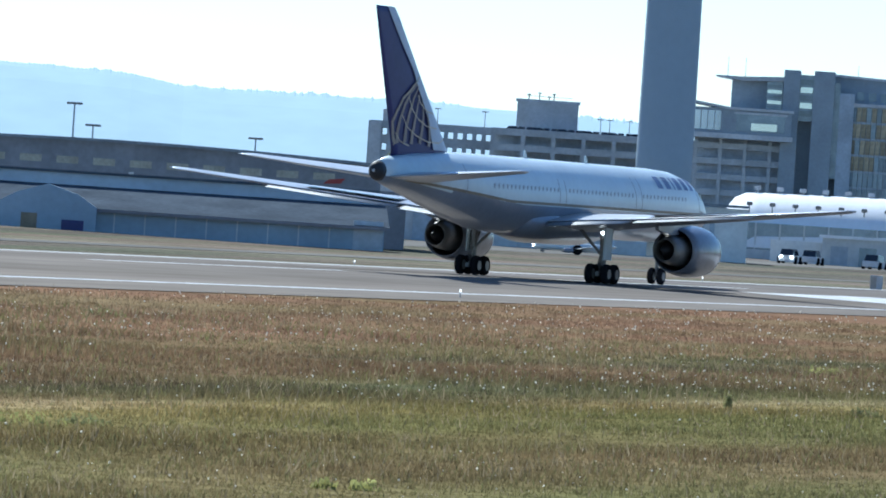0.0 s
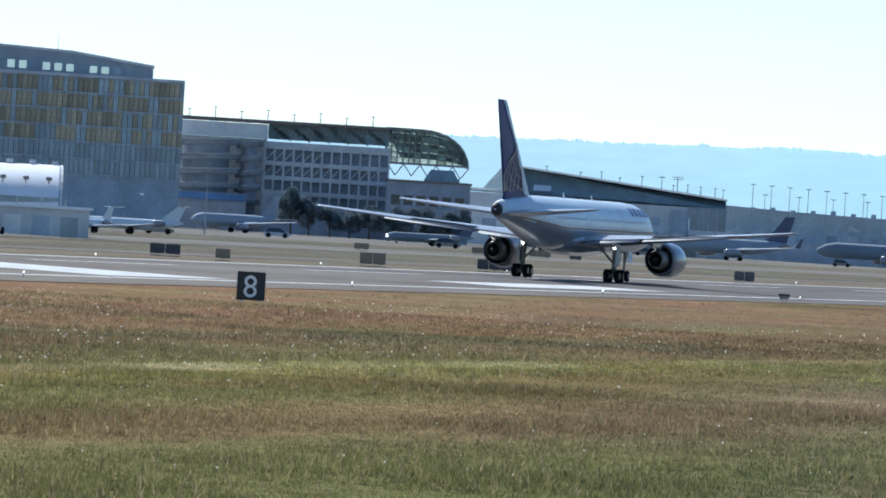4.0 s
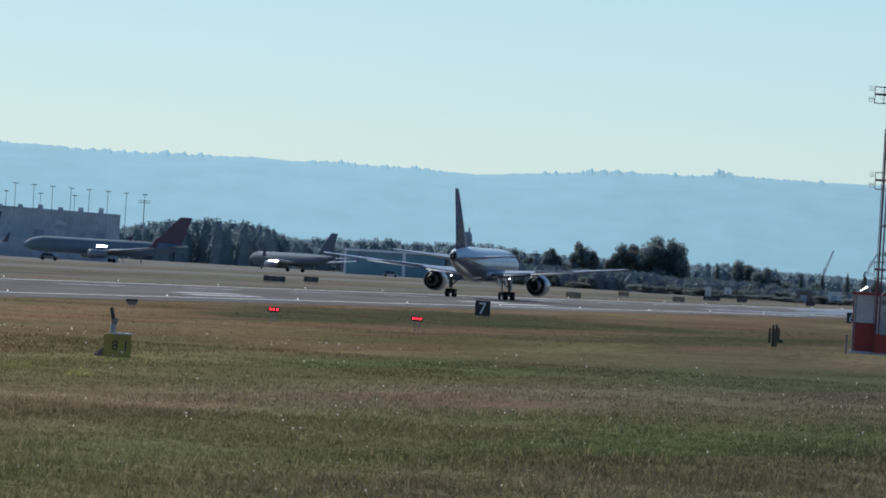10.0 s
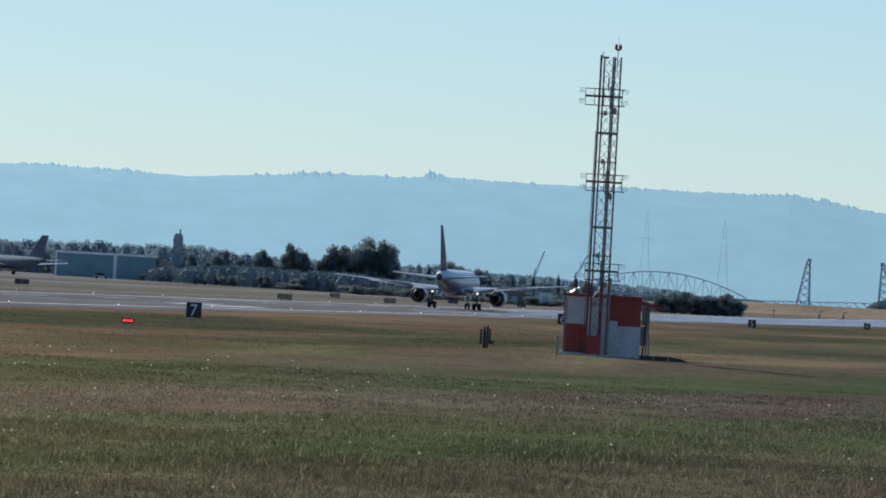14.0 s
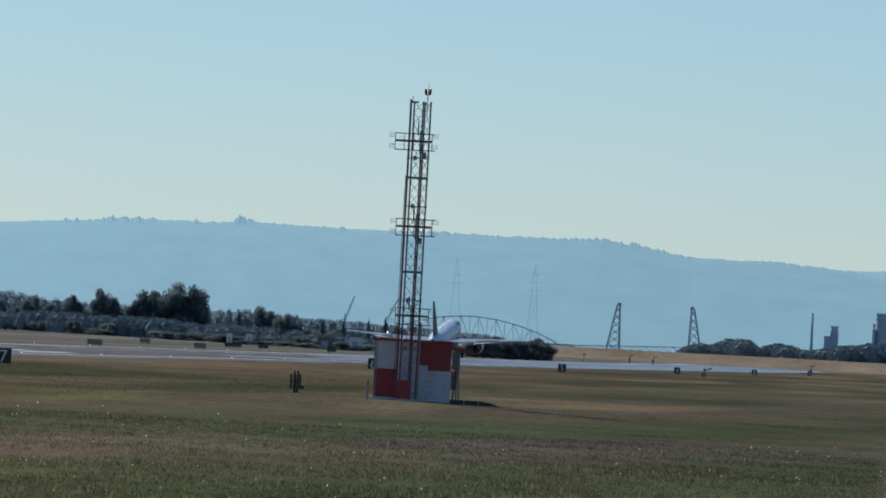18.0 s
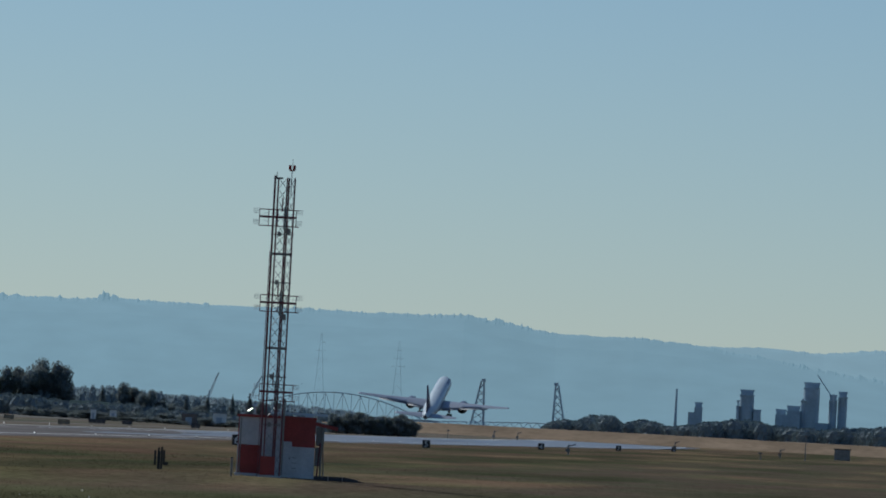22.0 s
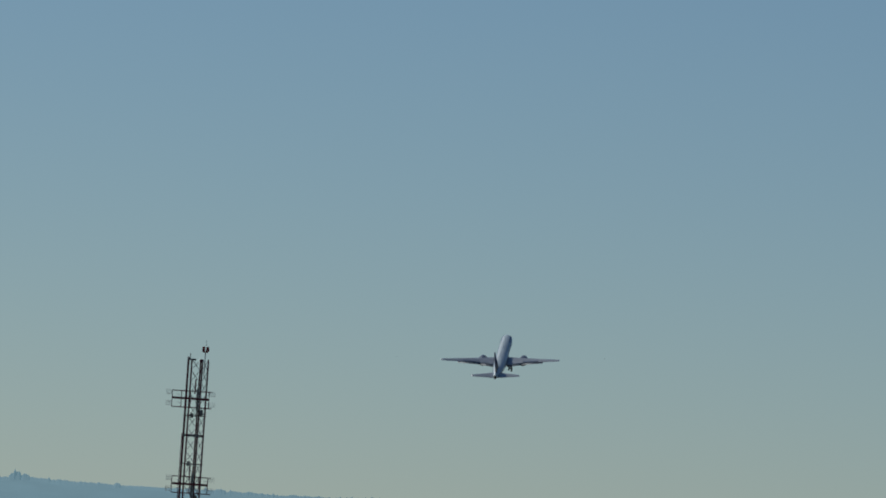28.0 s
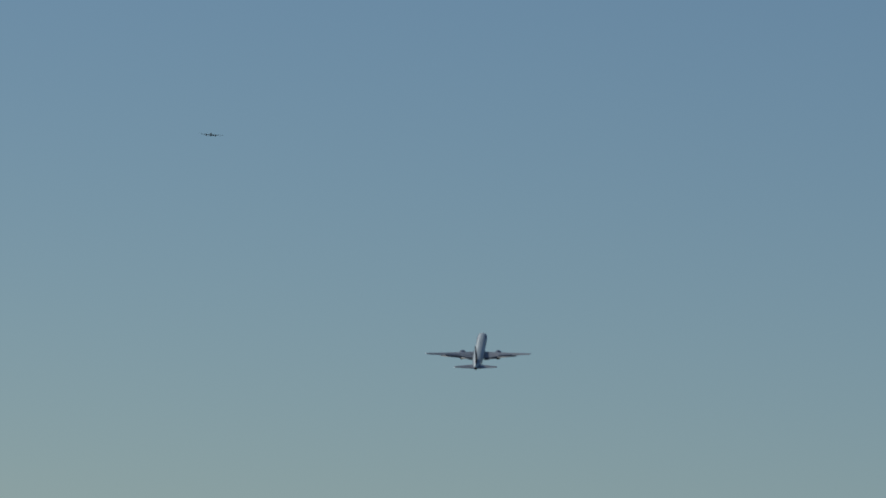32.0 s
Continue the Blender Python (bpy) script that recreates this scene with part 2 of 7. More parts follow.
    if caps:
        bm.faces.new(vs[0][::-1])
        bm.faces.new(vs[-1])
    bmesh.ops.recalc_face_normals(bm, faces=bm.faces)
    return bm


def slab(points, y0, y1, bm=None):
    """A flat plate of the outline points (x, z), from y0 to y1."""
    return loft([[(x, y, z) for x, z in points] for y in (y0, y1)], bm)


def thing(name, x, y, z, rz, label, category, group="", kind=""):
    ob = new(name)
    ob.matrix_world = pose(x, y, z, 0, 0, rz)
    return tagged(ob, label, category, group, kind)


def spot(bearing, dist):
    return dist * math.cos(radians(bearing)), dist * math.sin(radians(bearing))


def lerp(table, v):
    for (a, p), (b, q) in zip(table, table[1:]):
        if v <= b:
            return p + (q - p) * max(0, (v - a)) / (b - a)
    return table[-1][1]


ACROSS = [(-500, -0.6), (60, -0.55), (100, -0.45), (113, -0.36), (119, -0.25), (141.8, 0), (164.6, -0.25), (172, -0.36), (186, -0.5), (235, -0.45), (330, 0.1), (600, 0.8), (5000, 1.0)]


def gz(x, y):
    """The height of the ground."""
    near = lerp(ACROSS, y) + 0.58 * math.exp(-((x - 423) ** 2 + (y - 41.4) ** 2) / 400)
    far = min(1, max(0, (x - 2500) / 300))
    return near * (1 - far) + far * max(near, 0.4)


def at_site(name, bearing, dist, label, category, group="", kind=""):
    """A thing that fronts the airfield: its own x runs along its front, y into it."""
    x, y = spot(bearing, dist)
    return thing(name, x, y, gz(x, y) - 0.05, bearing - 90, label, category, group, kind)

# ---- ground ----


def ground_material(name, thin):
    """Grass: dry brown, straw and green in bands along the runway, with tufts and stains."""
    m = bpy.data.materials.new(name)
    m.use_nodes = True
    t = m.node_tree
    b = t.nodes["Principled BSDF"]
    b.inputs["Roughness"].default_value = 0.9
    b.inputs["Specular IOR Level"].default_value = 0.0
    g = t.nodes.new("ShaderNodeNewGeometry")

    def noise_at(scale, stretch, detail=5):
        mp = t.nodes.new("ShaderNodeMapping")
        mp.inputs["Scale"].default_value = stretch
        t.links.new(g.outputs["Position"], mp.inputs[0])
        n = t.nodes.new("ShaderNodeTexNoise")
        n.inputs["Scale"].default_value, n.inputs["Detail"].default_value = scale, detail
        t.links.new(mp.outputs[0], n.inputs["Vector"])
        return n.outputs["Fac"]

    sep = t.nodes.new("ShaderNodeSeparateXYZ")
    t.links.new(g.outputs["Position"], sep.inputs[0])

    def calc(op, a, b, c=None):
        node = t.nodes.new("ShaderNodeMath")
        node.operation = op
        for k, v in enumerate((a, b, c)):
            if v is None:
                continue
            if isinstance(v, (int, float)):
                node.inputs[k].default_value = v
            else:
                t.links.new(v, node.inputs[k])
        return node.outputs[0]

    def ramp_of(value, low, high, stops):
        """Colours by a value: stops are (value, colour)."""
        node = t.nodes.new("ShaderNodeValToRGB")
        r = node.color_ramp
        r.elements[0].position, r.elements[0].color = 0.0, (*stops[0][1], 1)
        r.elements[1].position, r.elements[1].color = 1.0, (*stops[-1][1], 1)
        for v, c in stops[1:-1]:
            r.elements.new((v - low) / (high - low)).color = (*c, 1)
        mr = t.nodes.new("ShaderNodeMapRange")
        mr.inputs["From Min"].default_value, mr.inputs["From Max"].default_value = low, high
        t.links.new(value, mr.inputs["Value"])
        t.links.new(mr.outputs[0], node.inputs[0])
        return node.outputs[0]

    def step(value, v0, v1, a, b2):
        mr = t.nodes.new("ShaderNodeMapRange")
        mr.interpolation_type = "SMOOTHSTEP"
        for key, v in (("From Min", v0), ("From Max", v1), ("To Min", a), ("To Max", b2)):
            mr.inputs[key].default_value = v
        t.links.new(value, mr.inputs["Value"])
        return mr.outputs[0]

    def blend(fac, a, b2):
        mx = t.nodes.new("ShaderNodeMix")
        mx.data_type = "RGBA"
        t.links.new(fac, mx.inputs[0])
        for k, v in ((6, a), (7, b2)):
            if isinstance(v, tuple):
                mx.inputs[k].default_value = (*v, 1)
            else:
                t.links.new(v, mx.inputs[k])
        return mx.outputs[2]

    X, Y = sep.outputs["X"], sep.outputs["Y"]
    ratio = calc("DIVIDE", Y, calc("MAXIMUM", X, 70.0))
    # mown strips lie along the runway; their edges wander a little
    across = calc("MULTIPLY_ADD", noise_at(0.05, (0.25, 1, 1)), 7.0, calc("SUBTRACT", Y, 3.5))
    mown = ramp_of(across, 0, 120, ((0, (0.164, 0.124, 0.059)), (16, (0.175, 0.133, 0.063)), (27, (0.184, 0.148, 0.069)), (36, (0.210, 0.159, 0.084)), (43, (0.199, 0.153, 0.075)), (47, (0.175, 0.145, 0.060)), (51.5, (0.185, 0.155, 0.054)), (54.5, (0.216, 0.182, 0.063)),
                                    (56.3, (0.254, 0.205, 0.078)), (58.2, (0.175, 0.137, 0.063)), (64, (0.172, 0.128, 0.063)), (72, (0.204, 0.141, 0.072)), (88, (0.233, 0.153, 0.083)), (104, (0.242, 0.161, 0.089)), (120, (0.236, 0.161, 0.087))))
    # the sunny straw edge of the mown strip, broken along its length
    edge = calc("MULTIPLY", step(across, 54.2, 55.6, 0, 1), step(across, 56.8, 58.0, 1, 0))
    edge = calc("MULTIPLY", edge, step(noise_at(0.09, (0.35, 1, 1)), 0.42, 0.6, 0, 1))
    mown = blend(calc("MULTIPLY", edge, step(ratio, 0.17, 0.25, 0, 0.85)), mown, (0.325, 0.276, 0.139))
    # lusher growth nearest to the fence
    slant = calc("MULTIPLY_ADD", X, 0.25, across)
    lush = calc("MULTIPLY", step(slant, 62, 72, 1, 0), step(slant, 44, 54, 0, 1))
    mown = blend(calc("MULTIPLY", lush, 0.6), mown, (0.140, 0.142, 0.051))
    mown = blend(calc("MULTIPLY", step(ratio, 0.2, 0.3, 0, 0.5), step(across, 50, 56, 1, 0)), mown, (0.198, 0.162, 0.066))
    # swaths that run slantwise to the runway: brown, green, pinkish hay, green
    swath = ramp_of(calc("MULTIPLY_ADD", X, 0.2, across), 40, 130, ((40, (0.190, 0.148, 0.084)), (50, (0.190, 0.150, 0.082)), (57, (0.150, 0.150, 0.062)), (70, (0.152, 0.150, 0.062)), (77, (0.258, 0.180, 0.112)), (87, (0.252, 0.176, 0.108)), (94, (0.165, 0.158, 0.066)), (108, (0.160, 0.154, 0.064)), (118, (0.205, 0.150, 0.085)), (130, (0.205, 0.150, 0.085))))
    mown = blend(calc("MULTIPLY", step(ratio, 0.19, 0.25, 0.75, 0), step(across, 52, 62, 1, 0)), mown, swath)
    # dull grey-green patches in the brown strip
    dark = calc("MULTIPLY", step(noise_at(0.06, (0.35, 1.3, 1)), 0.53, 0.66, 0, 0.75), step(across, 56, 62, 0, 1))
    dark = calc("MULTIPLY", dark, step(across, 76, 96, 1, 0.25))
    mown = blend(dark, mown, (0.113, 0.109, 0.057))
    # darker, bluer grass at small bearings; dry mown straw, olive strips past the runway
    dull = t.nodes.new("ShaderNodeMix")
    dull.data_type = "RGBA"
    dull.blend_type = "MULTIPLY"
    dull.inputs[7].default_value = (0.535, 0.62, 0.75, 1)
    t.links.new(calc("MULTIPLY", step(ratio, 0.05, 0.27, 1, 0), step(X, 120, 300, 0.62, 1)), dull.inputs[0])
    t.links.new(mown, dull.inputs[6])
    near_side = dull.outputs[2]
    far_off = step(X, 260, 420, 0, 1)
    streak = noise_at(0.035, (0.12, 1.1, 1), 6)
    near_side = blend(calc("MULTIPLY", far_off, step(streak, 0.50, 0.66, 0, 0.85)), near_side, (0.20, 0.15, 0.085))
    near_side = blend(calc("MULTIPLY", far_off, step(streak, 0.36, 0.50, 0.9, 0)), near_side, (0.072, 0.074, 0.04))
    beyond = ramp_of(across, 160, 640, ((160, (0.174, 0.154, 0.094)), (178, (0.166, 0.150, 0.090)), (196, (0.257, 0.217, 0.152)), (212, (0.272, 0.229, 0.160)), (226, (0.177, 0.158, 0.098)), (255, (0.189, 0.166, 0.107)), (296, (0.257, 0.217, 0.152)), (330, (0.189, 0.166, 0.107)), (640, (0.234, 0.198, 0.135))))
    # grey-brown blended in with distance, for shimmer haze
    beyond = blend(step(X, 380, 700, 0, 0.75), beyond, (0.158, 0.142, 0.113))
    beyond = blend(calc("MULTIPLY", far_off, step(streak, 0.50, 0.64, 0, 0.6)), beyond, (0.215, 0.175, 0.125))
    beyond = blend(calc("MULTIPLY", far_off, step(streak, 0.38, 0.50, 0.6, 0)), beyond, (0.115, 0.114, 0.088))
    last = blend(step(Y, 150, 176, 0, 1), near_side, beyond)
    # patches where stems have browned, drawn out along the field
    hue = t.nodes.new("ShaderNodeMix")
    hue.data_type = "RGBA"
    hue.inputs[6].default_value = (0.94, 1.03, 1.0, 1)
    hue.inputs[7].default_value = (1.06, 0.96, 1.08, 1)
    t.links.new(step(noise_at(0.07, (0.3, 1.6, 1)), 0.36, 0.64, 0, 1), hue.inputs[0])
    tint = t.nodes.new("ShaderNodeVectorMath")
    tint.operation = "MULTIPLY"
    t.links.new(last, tint.inputs[0])
    t.links.new(hue.outputs[2], tint.inputs[1])
    last = tint.outputs[0]
    for fac, lo, hi in ((noise_at(0.12, (0.5, 1, 1)), 0.76, 1.12), (noise_at(1.6, (1, 1, 1)), 0.62, 1.38)):
        mr = t.nodes.new("ShaderNodeMapRange")
        mr.inputs["From Min"].default_value, mr.inputs["From Max"].default_value = 0.3, 0.7
        mr.inputs["To Min"].default_value, mr.inputs["To Max"].default_value = lo, hi
        t.links.new(fac, mr.inputs["Value"])
        mx = t.nodes.new("ShaderNodeVectorMath")
        mx.operation = "MULTIPLY"
        t.links.new(last, mx.inputs[0])
        t.links.new(mr.outputs[0], mx.inputs[1])
        last = mx.outputs[0]
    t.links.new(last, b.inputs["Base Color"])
    if thin:
        tr = t.nodes.new("ShaderNodeBsdfTranslucent")
        sh = t.nodes.new("ShaderNodeMixShader")
        sh.inputs[0].default_value = thin
        t.links.new(last, tr.inputs[0])
        t.links.new(b.outputs[0], sh.inputs[1])
        t.links.new(tr.outputs[0], sh.inputs[2])
        t.links.new(sh.outputs[0], t.nodes["Material Output"].inputs[0])
    return m


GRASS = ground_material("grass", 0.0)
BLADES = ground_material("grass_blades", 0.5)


def sheet(name, xs, ys, material, lift=0.0, label="", kind="structure", category="ground"):
    verts = [(x, y, gz(x, y) + lift) for y in ys for x in xs]
    n = len(xs)
    faces = [(j * n + i, j * n + i + 1, (j + 1) * n + i + 1, (j + 1) * n + i) for j in range(len(ys) - 1) for i in range(n - 1)]
    return tagged(raw(name, verts, faces, material), label, category, kind=kind)


YS = [-4500, -1000, -300, -60, 0, 10, 20, 26, 32, 37, 41, 45, 50, 56, 62, 70, 80, 100, 106, 113, 119, 125, 133, 141.8, 150, 158, 164.6, 172, 179, 186, 210, 235, 260, 290, 330, 400, 500, 600, 900, 1500, 4500]
XS = [-4500, -1500, -300, 0, 100, 200, 300, 360, 380, 395, 405, 415, 423, 431, 441, 451, 466, 500, 700, 900, 1200, 1500, 1800, 2100, 2500, 2600, 2700, 2800, 3200, 4800]
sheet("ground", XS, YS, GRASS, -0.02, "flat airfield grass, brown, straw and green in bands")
RX = [-600, 0, 300, 600, 900, 1200, 1500, 1800, 2100, 2400, 2760]
RY = [113, 119, 125, 133, 141.8, 150, 158, 164.6, 172]
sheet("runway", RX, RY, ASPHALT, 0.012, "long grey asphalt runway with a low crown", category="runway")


def stripe(name, x0, x1, y0, y1, parent, lift=0.02):
    xs = [x0 + (x1 - x0) * k / 8 for k in range(9)] if x1 - x0 > 400 else [x0, x1]
    ob = sheet(name, xs, [y0, y1], LINE, lift, kind="")
    del ob["category"]
    ob.parent = parent
    return ob


runway = bpy.data.objects["runway"]
for y0, y1 in ((165.0, 168.4), (168.5, 171.9)):
    strip = sheet("shoulder", RX, [y0, y1], SHOULDER, 0.018, kind="")
    del strip["category"]
    strip.parent = runway
stripe("edge_line", -600, 2760, 119.0, 119.9, runway)
stripe("edge_line", -600, 2760, 163.7, 164.6, runway)
for k in range(-4, 44):
    stripe("centre_dash", 60 * k + 12, 60 * k + 42, 141.3, 142.2, runway)
# touchdown bars
for x0, x1, y0, y1 in ((384, 407, 121.6, 136), (480, 525, 124, 130), (650, 684, 124.6, 126.2), (666, 698, 129, 130.6), (830, 870, 124, 126.5), (834, 870, 129, 131)):
    stripe("marking_bar", x0, x1, y0, y1, runway)
sheet("service_road", [-300, 300, 700, 1200, 1800, 2400, 2600], [203, 210], TAXI, 0.012, "narrow pale service road beside the runway", category="road")
sheet("taxiway", [-300, 300, 700, 1200, 1800, 2400, 2600], [262, 270, 280, 290], TAXI, 0.012, "pale concrete taxiway beyond the runway", category="taxiway")
sheet("apron", [300, 700, 1000, 1500, 2000, 2600], [330, 380, 420, 500, 600], TAXI, 0.014, "pale concrete apron before the terminal", category="apron")

# ---- the airliner ----


def oval(x, zc, w, h, n=28):
    return [(x, w * math.sin(k * math.tau / n), zc + h * math.cos(k * math.tau / n)) for k in range(n)]


def foil(chord, thick, n=9):
    """An aerofoil's outline, from the trailing edge over the top to the nose and back below."""
    pts = []
    for k in range(n + 1):
        u = 1 - k / n
        y = 5 * thick * (0.2969 * math.sqrt(u) - 0.126 * u - 0.3516 * u * u + 0.2843 * u ** 3 - 0.1015 * u ** 4)
        pts.append((u, y * 1.1))
    low = [(u, -0.8 * y) for u, y in reversed(pts[1:-1])]
    return [(-u * chord, y * chord) for u, y in pts + low]


def wing_skin(stations):
    """stations: (y, x of the leading edge, z, chord, thickness)."""
    return loft([[(le + px, y, z + pz) for px, pz in foil(c, th)] for y, le, z, c, th in stations])


def fin_skin(stations):
    """stations: (z, x of the leading edge, chord, thickness)."""
    return loft([[(le + px, pz, z) for px, pz in foil(c, th)] for z, le, c, th in stations])


BODY = [(24.15, 3.78, 0.04, 0.04), (23.94, 3.79, 0.36, 0.36), (23.47, 3.82, 0.70, 0.68), (22.63, 3.90, 1.10, 1.10), (21.59, 4.02, 1.42, 1.45), (20.02, 4.18, 1.70, 1.78), (17.93, 4.28, 1.84, 1.95),
        (15.32, 4.3, 1.88, 2.0), (8, 4.3, 1.88, 2.0), (0, 4.3, 1.88, 2.0), (-7, 4.3, 1.88, 2.0), (-10, 4.38, 1.85, 1.92), (-13, 4.58, 1.70, 1.70), (-16, 4.80, 1.45, 1.42), (-19, 4.97, 1.08, 1.10), (-21.5, 5.05, 0.70, 0.78), (-22.9, 5.06, 0.44, 0.52)]


def body_at(x):
    for (xa, *a), (xb, *b) in zip(BODY, BODY[1:]):
        if xb <= x <= xa:
            f = (xa - x) / (xa - xb)
            return [p + (q - p) * f for p, q in zip(a, b)]


def wheel(parent, x, y, z, r=0.52, w=0.36):
    tyre = part("wheel", loft([[(x + rr * math.cos(k * math.tau / 20), y + yy, z + rr * math.sin(k * math.tau / 20)) for k in range(20)] for yy, rr in
                ((-w / 2, r * 0.55), (-w / 2, r * 0.86), (-w * 0.36, r * 0.97), (0, r), (w * 0.36, r * 0.97), (w / 2, r * 0.86), (w / 2, r * 0.55))]), RUBBER, parent, "black rubber tyre", True)
    part("rim", rod((x, y - w / 2 - 0.02, z), (x, y + w / 2 + 0.02, z), r * 0.5, n=14), DULL, tyre)


def airliner():
    plane = thing("airliner", 0, 0, 0, 0, "white twin-engined passenger jet with a navy and gold tail fin", "airplane")
    body = part("fuselage", loft([oval(*s) for s in BODY]), WHITE, plane, "white painted fuselage with a grey belly", True)
    # the grey belly is a second paint on the same skin
    body.data.materials.append(BELLY)
    for p in body.data.polygons:
        if p.center.z < 3.95 + max(0, -9 - p.center.x) * 0.06:
            p.material_index = 1
    # cheat line
    for s in (-1, 1):
        rows = []
        for k in range(60):
            x = 21.5 - k * 0.72
            zc, w, h = body_at(x)
            z0 = 3.98 + max(0, -9 - x) * 0.06
            ring = []
            for z in (z0 - 0.07, z0 + 0.07):
                c = max(-1, min(1, (z - zc) / h))
                ring.append((x, s * (w * math.sqrt(1 - c * c) + 0.012), z))
            rows.append(ring)
        part("cheat_line", loft(rows, None, False, False), CHEAT, body, "thin dull gold stripe along the body")
    part("tail_cone", loft([oval(-22.85, 5.06, 0.45, 0.53), oval(-23.2, 5.06, 0.38, 0.45), oval(-23.45, 5.06, 0.2, 0.24)]), DARK, body, "dark exhaust outlet", True)
    part("wing_fairing", loft([oval(9, 3.2, 0.5, 0.4), oval(7.5, 3.0, 1.6, 0.8), oval(4, 2.85, 2.05, 0.98), oval(-2, 2.85, 2.05, 0.98), oval(-5, 3.0, 1.6, 0.8), oval(-7.5, 3.2, 0.5, 0.4)]), BELLY, body, "grey fairing under the wing", True)
    # cabin windows, doors and the title's bars
    pane = None
    for s in (-1, 1):
        for k in range(52):
            x = 17.2 - k * 0.56
            if -2.2 < x < -1.2 or 9.2 < x < 10.4:
                continue
            zc, w, h = body_at(x)
            c = (4.72 - zc) / h
            y = s * (w * math.sqrt(1 - c * c) + 0.006)
            if pane is None:
                bm = bmesh.new()
                r = bmesh.ops.create_circle(bm, cap_ends=True, segments=10, radius=1)
                for v in r["verts"]:
                    v.co = Vector((v.co.x * 0.11, 0, v.co.y * 0.15))
                pane = part("cabin_window", bm, CABINPANE, body)
                ob = pane
            else:
                ob = new("cabin_window", pane.data)
                ob.parent = body
            ob.location = (x, y, 4.72)
        for x, hgt in ((19.2, 1.8), (9.8, 1.7), (-1.7, 1.3), (-14.2, 1.7)):
            zc, w, h = body_at(x)
            for xx in (x - 0.45, x + 0.45):
                part("door_seam", loft([[(xx - 0.035, s * (w * math.sqrt(max(0, 1 - ((z - zc) / h) ** 2)) + 0.008), z), (xx + 0.035, s * (w * math.sqrt(max(0, 1 - ((z - zc) / h) ** 2)) + 0.008), z)] for z in [4.0 + hgt * q / 5 for q in range(6)]], None, False, False), BELLY, body)
        for k, (x, wd) in enumerate(((18.9, 0.7), (17.8, 0.62), (16.7, 0.7), (15.85, 0.22), (14.9, 0.8), (13.6, 0.8))):
            zs = [5.25 + q * 0.62 / 4 for q in range(5)]
            rings = []
            for z in zs:
                zc, w, h = body_at(x)
                y = s * (w * math.sqrt(1 - ((z - zc) / h) ** 2) + 0.012)
                rings.append([(x - wd / 2, y, z), (x + wd / 2, y, z)])
            part("title_bar", loft(rings, None, False, False), TITLE, body, "navy lettering shown as bars")
    # cockpit windows
    for s in (-1, 1):
        for a, b in (((22.05, 0.1), (21.75, 0.62)), ((21.7, 0.68), (21.1, 1.12)), ((21.0, 1.17), (20.35, 1.42))):
            part("cockpit_window", loft([[(p[0] + 0.6, s * (p[1] + 0.03), 4.72 - 0.12 * i), (p[0] + 0.15, s * (p[1] + 0.02) * 0.97, 5.22 - 0.08 * i)] for i, p in enumerate((a, b))], None, False, False), PANE, body)
    # wings
    wings = []
    for s in (-1, 1):
        side = "wing"
        w = part(side, wing_skin([(s * 0.6, 5.3, 3.0, 9.4, 0.125), (s * 1.9, 4.75, 3.08, 8.4, 0.12), (s * 6.5, 2.35, 3.46, 5.75, 0.105), (s * 12.5, -0.78, 3.98, 3.6, 0.10), (s * 18.6, -3.97, 4.56, 1.85, 0.10), (s * 19.02, -4.5, 4.62, 1.1, 0.09)]), WING, plane, "grey swept wing with a bright leading edge", True)
        wings.append(w)
        # shade is painted on the faces that point down
        w.data.materials.append(UNDERSHADE)
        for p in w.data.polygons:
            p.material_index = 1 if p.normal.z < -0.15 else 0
        part("wing_tip_light", rod((-4.4, s * 19.0, 4.63), (-4.9, s * 19.05, 4.64), 0.06), BARE, w)
        part("navigation_light", rod((-5.5, s * 18.9, 4.62), (-5.68, s * 18.9, 4.62), 0.04), OFFWHITE, w)
        for y, x0, z0, ln in ((3.6, -2.2, 2.75, 2.6), (8.6, -2.6, 3.3, 2.6), (11.6, -3.3, 3.62, 2.3), (14.4, -4.1, 3.9, 1.8)):
            part("flap_fairing", loft([oval(x0 + 1.6, z0 + 0.12, 0.03, 0.03, 10), oval(x0 + 0.9, z0, 0.17, 0.2, 10), oval(x0 - 0.2, z0 - 0.02, 0.19, 0.24, 10), oval(x0 - ln * 0.55, z0 + 0.03, 0.05, 0.06, 10)]), WING, w, "", True)
            w.children[-1].location.y = s * y
        # flaps, set for take-off
        for ya, yb, xa, xb, za, zb, ca, cb in ((2.1, 6.3, -3.3, -3.05, 2.86, 3.22, 1.6, 1.4), (6.7, 13.6, -2.95, -4.35, 3.26, 3.86, 1.25, 0.95)):
            drop = math.tan(radians(7))
            f = part("flap", loft([[(le + px, y, z + pz + px * drop) for px, pz in foil(c, 0.09)] for y, le, z, c in ((s * ya, xa, za + 0.16, ca), (s * yb, xb, zb + 0.16, cb))]), FLAP, w, "lowered trailing-edge flap", True)
            # flap undersides take the painted shade too
            f.data.materials.append(UNDERSHADE)
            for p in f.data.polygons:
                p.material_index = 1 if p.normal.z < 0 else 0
        # spoilers on the wing's upper side
        part("spoiler", wing_skin([(s * 7.0, -1.4, 3.74, 1.5, 0.02), (s * 12.0, -2.7, 4.13, 1.1, 0.02)]), BELLY, w)
        # engines
        ec = Vector((4.6, s * 6.5, 1.98))
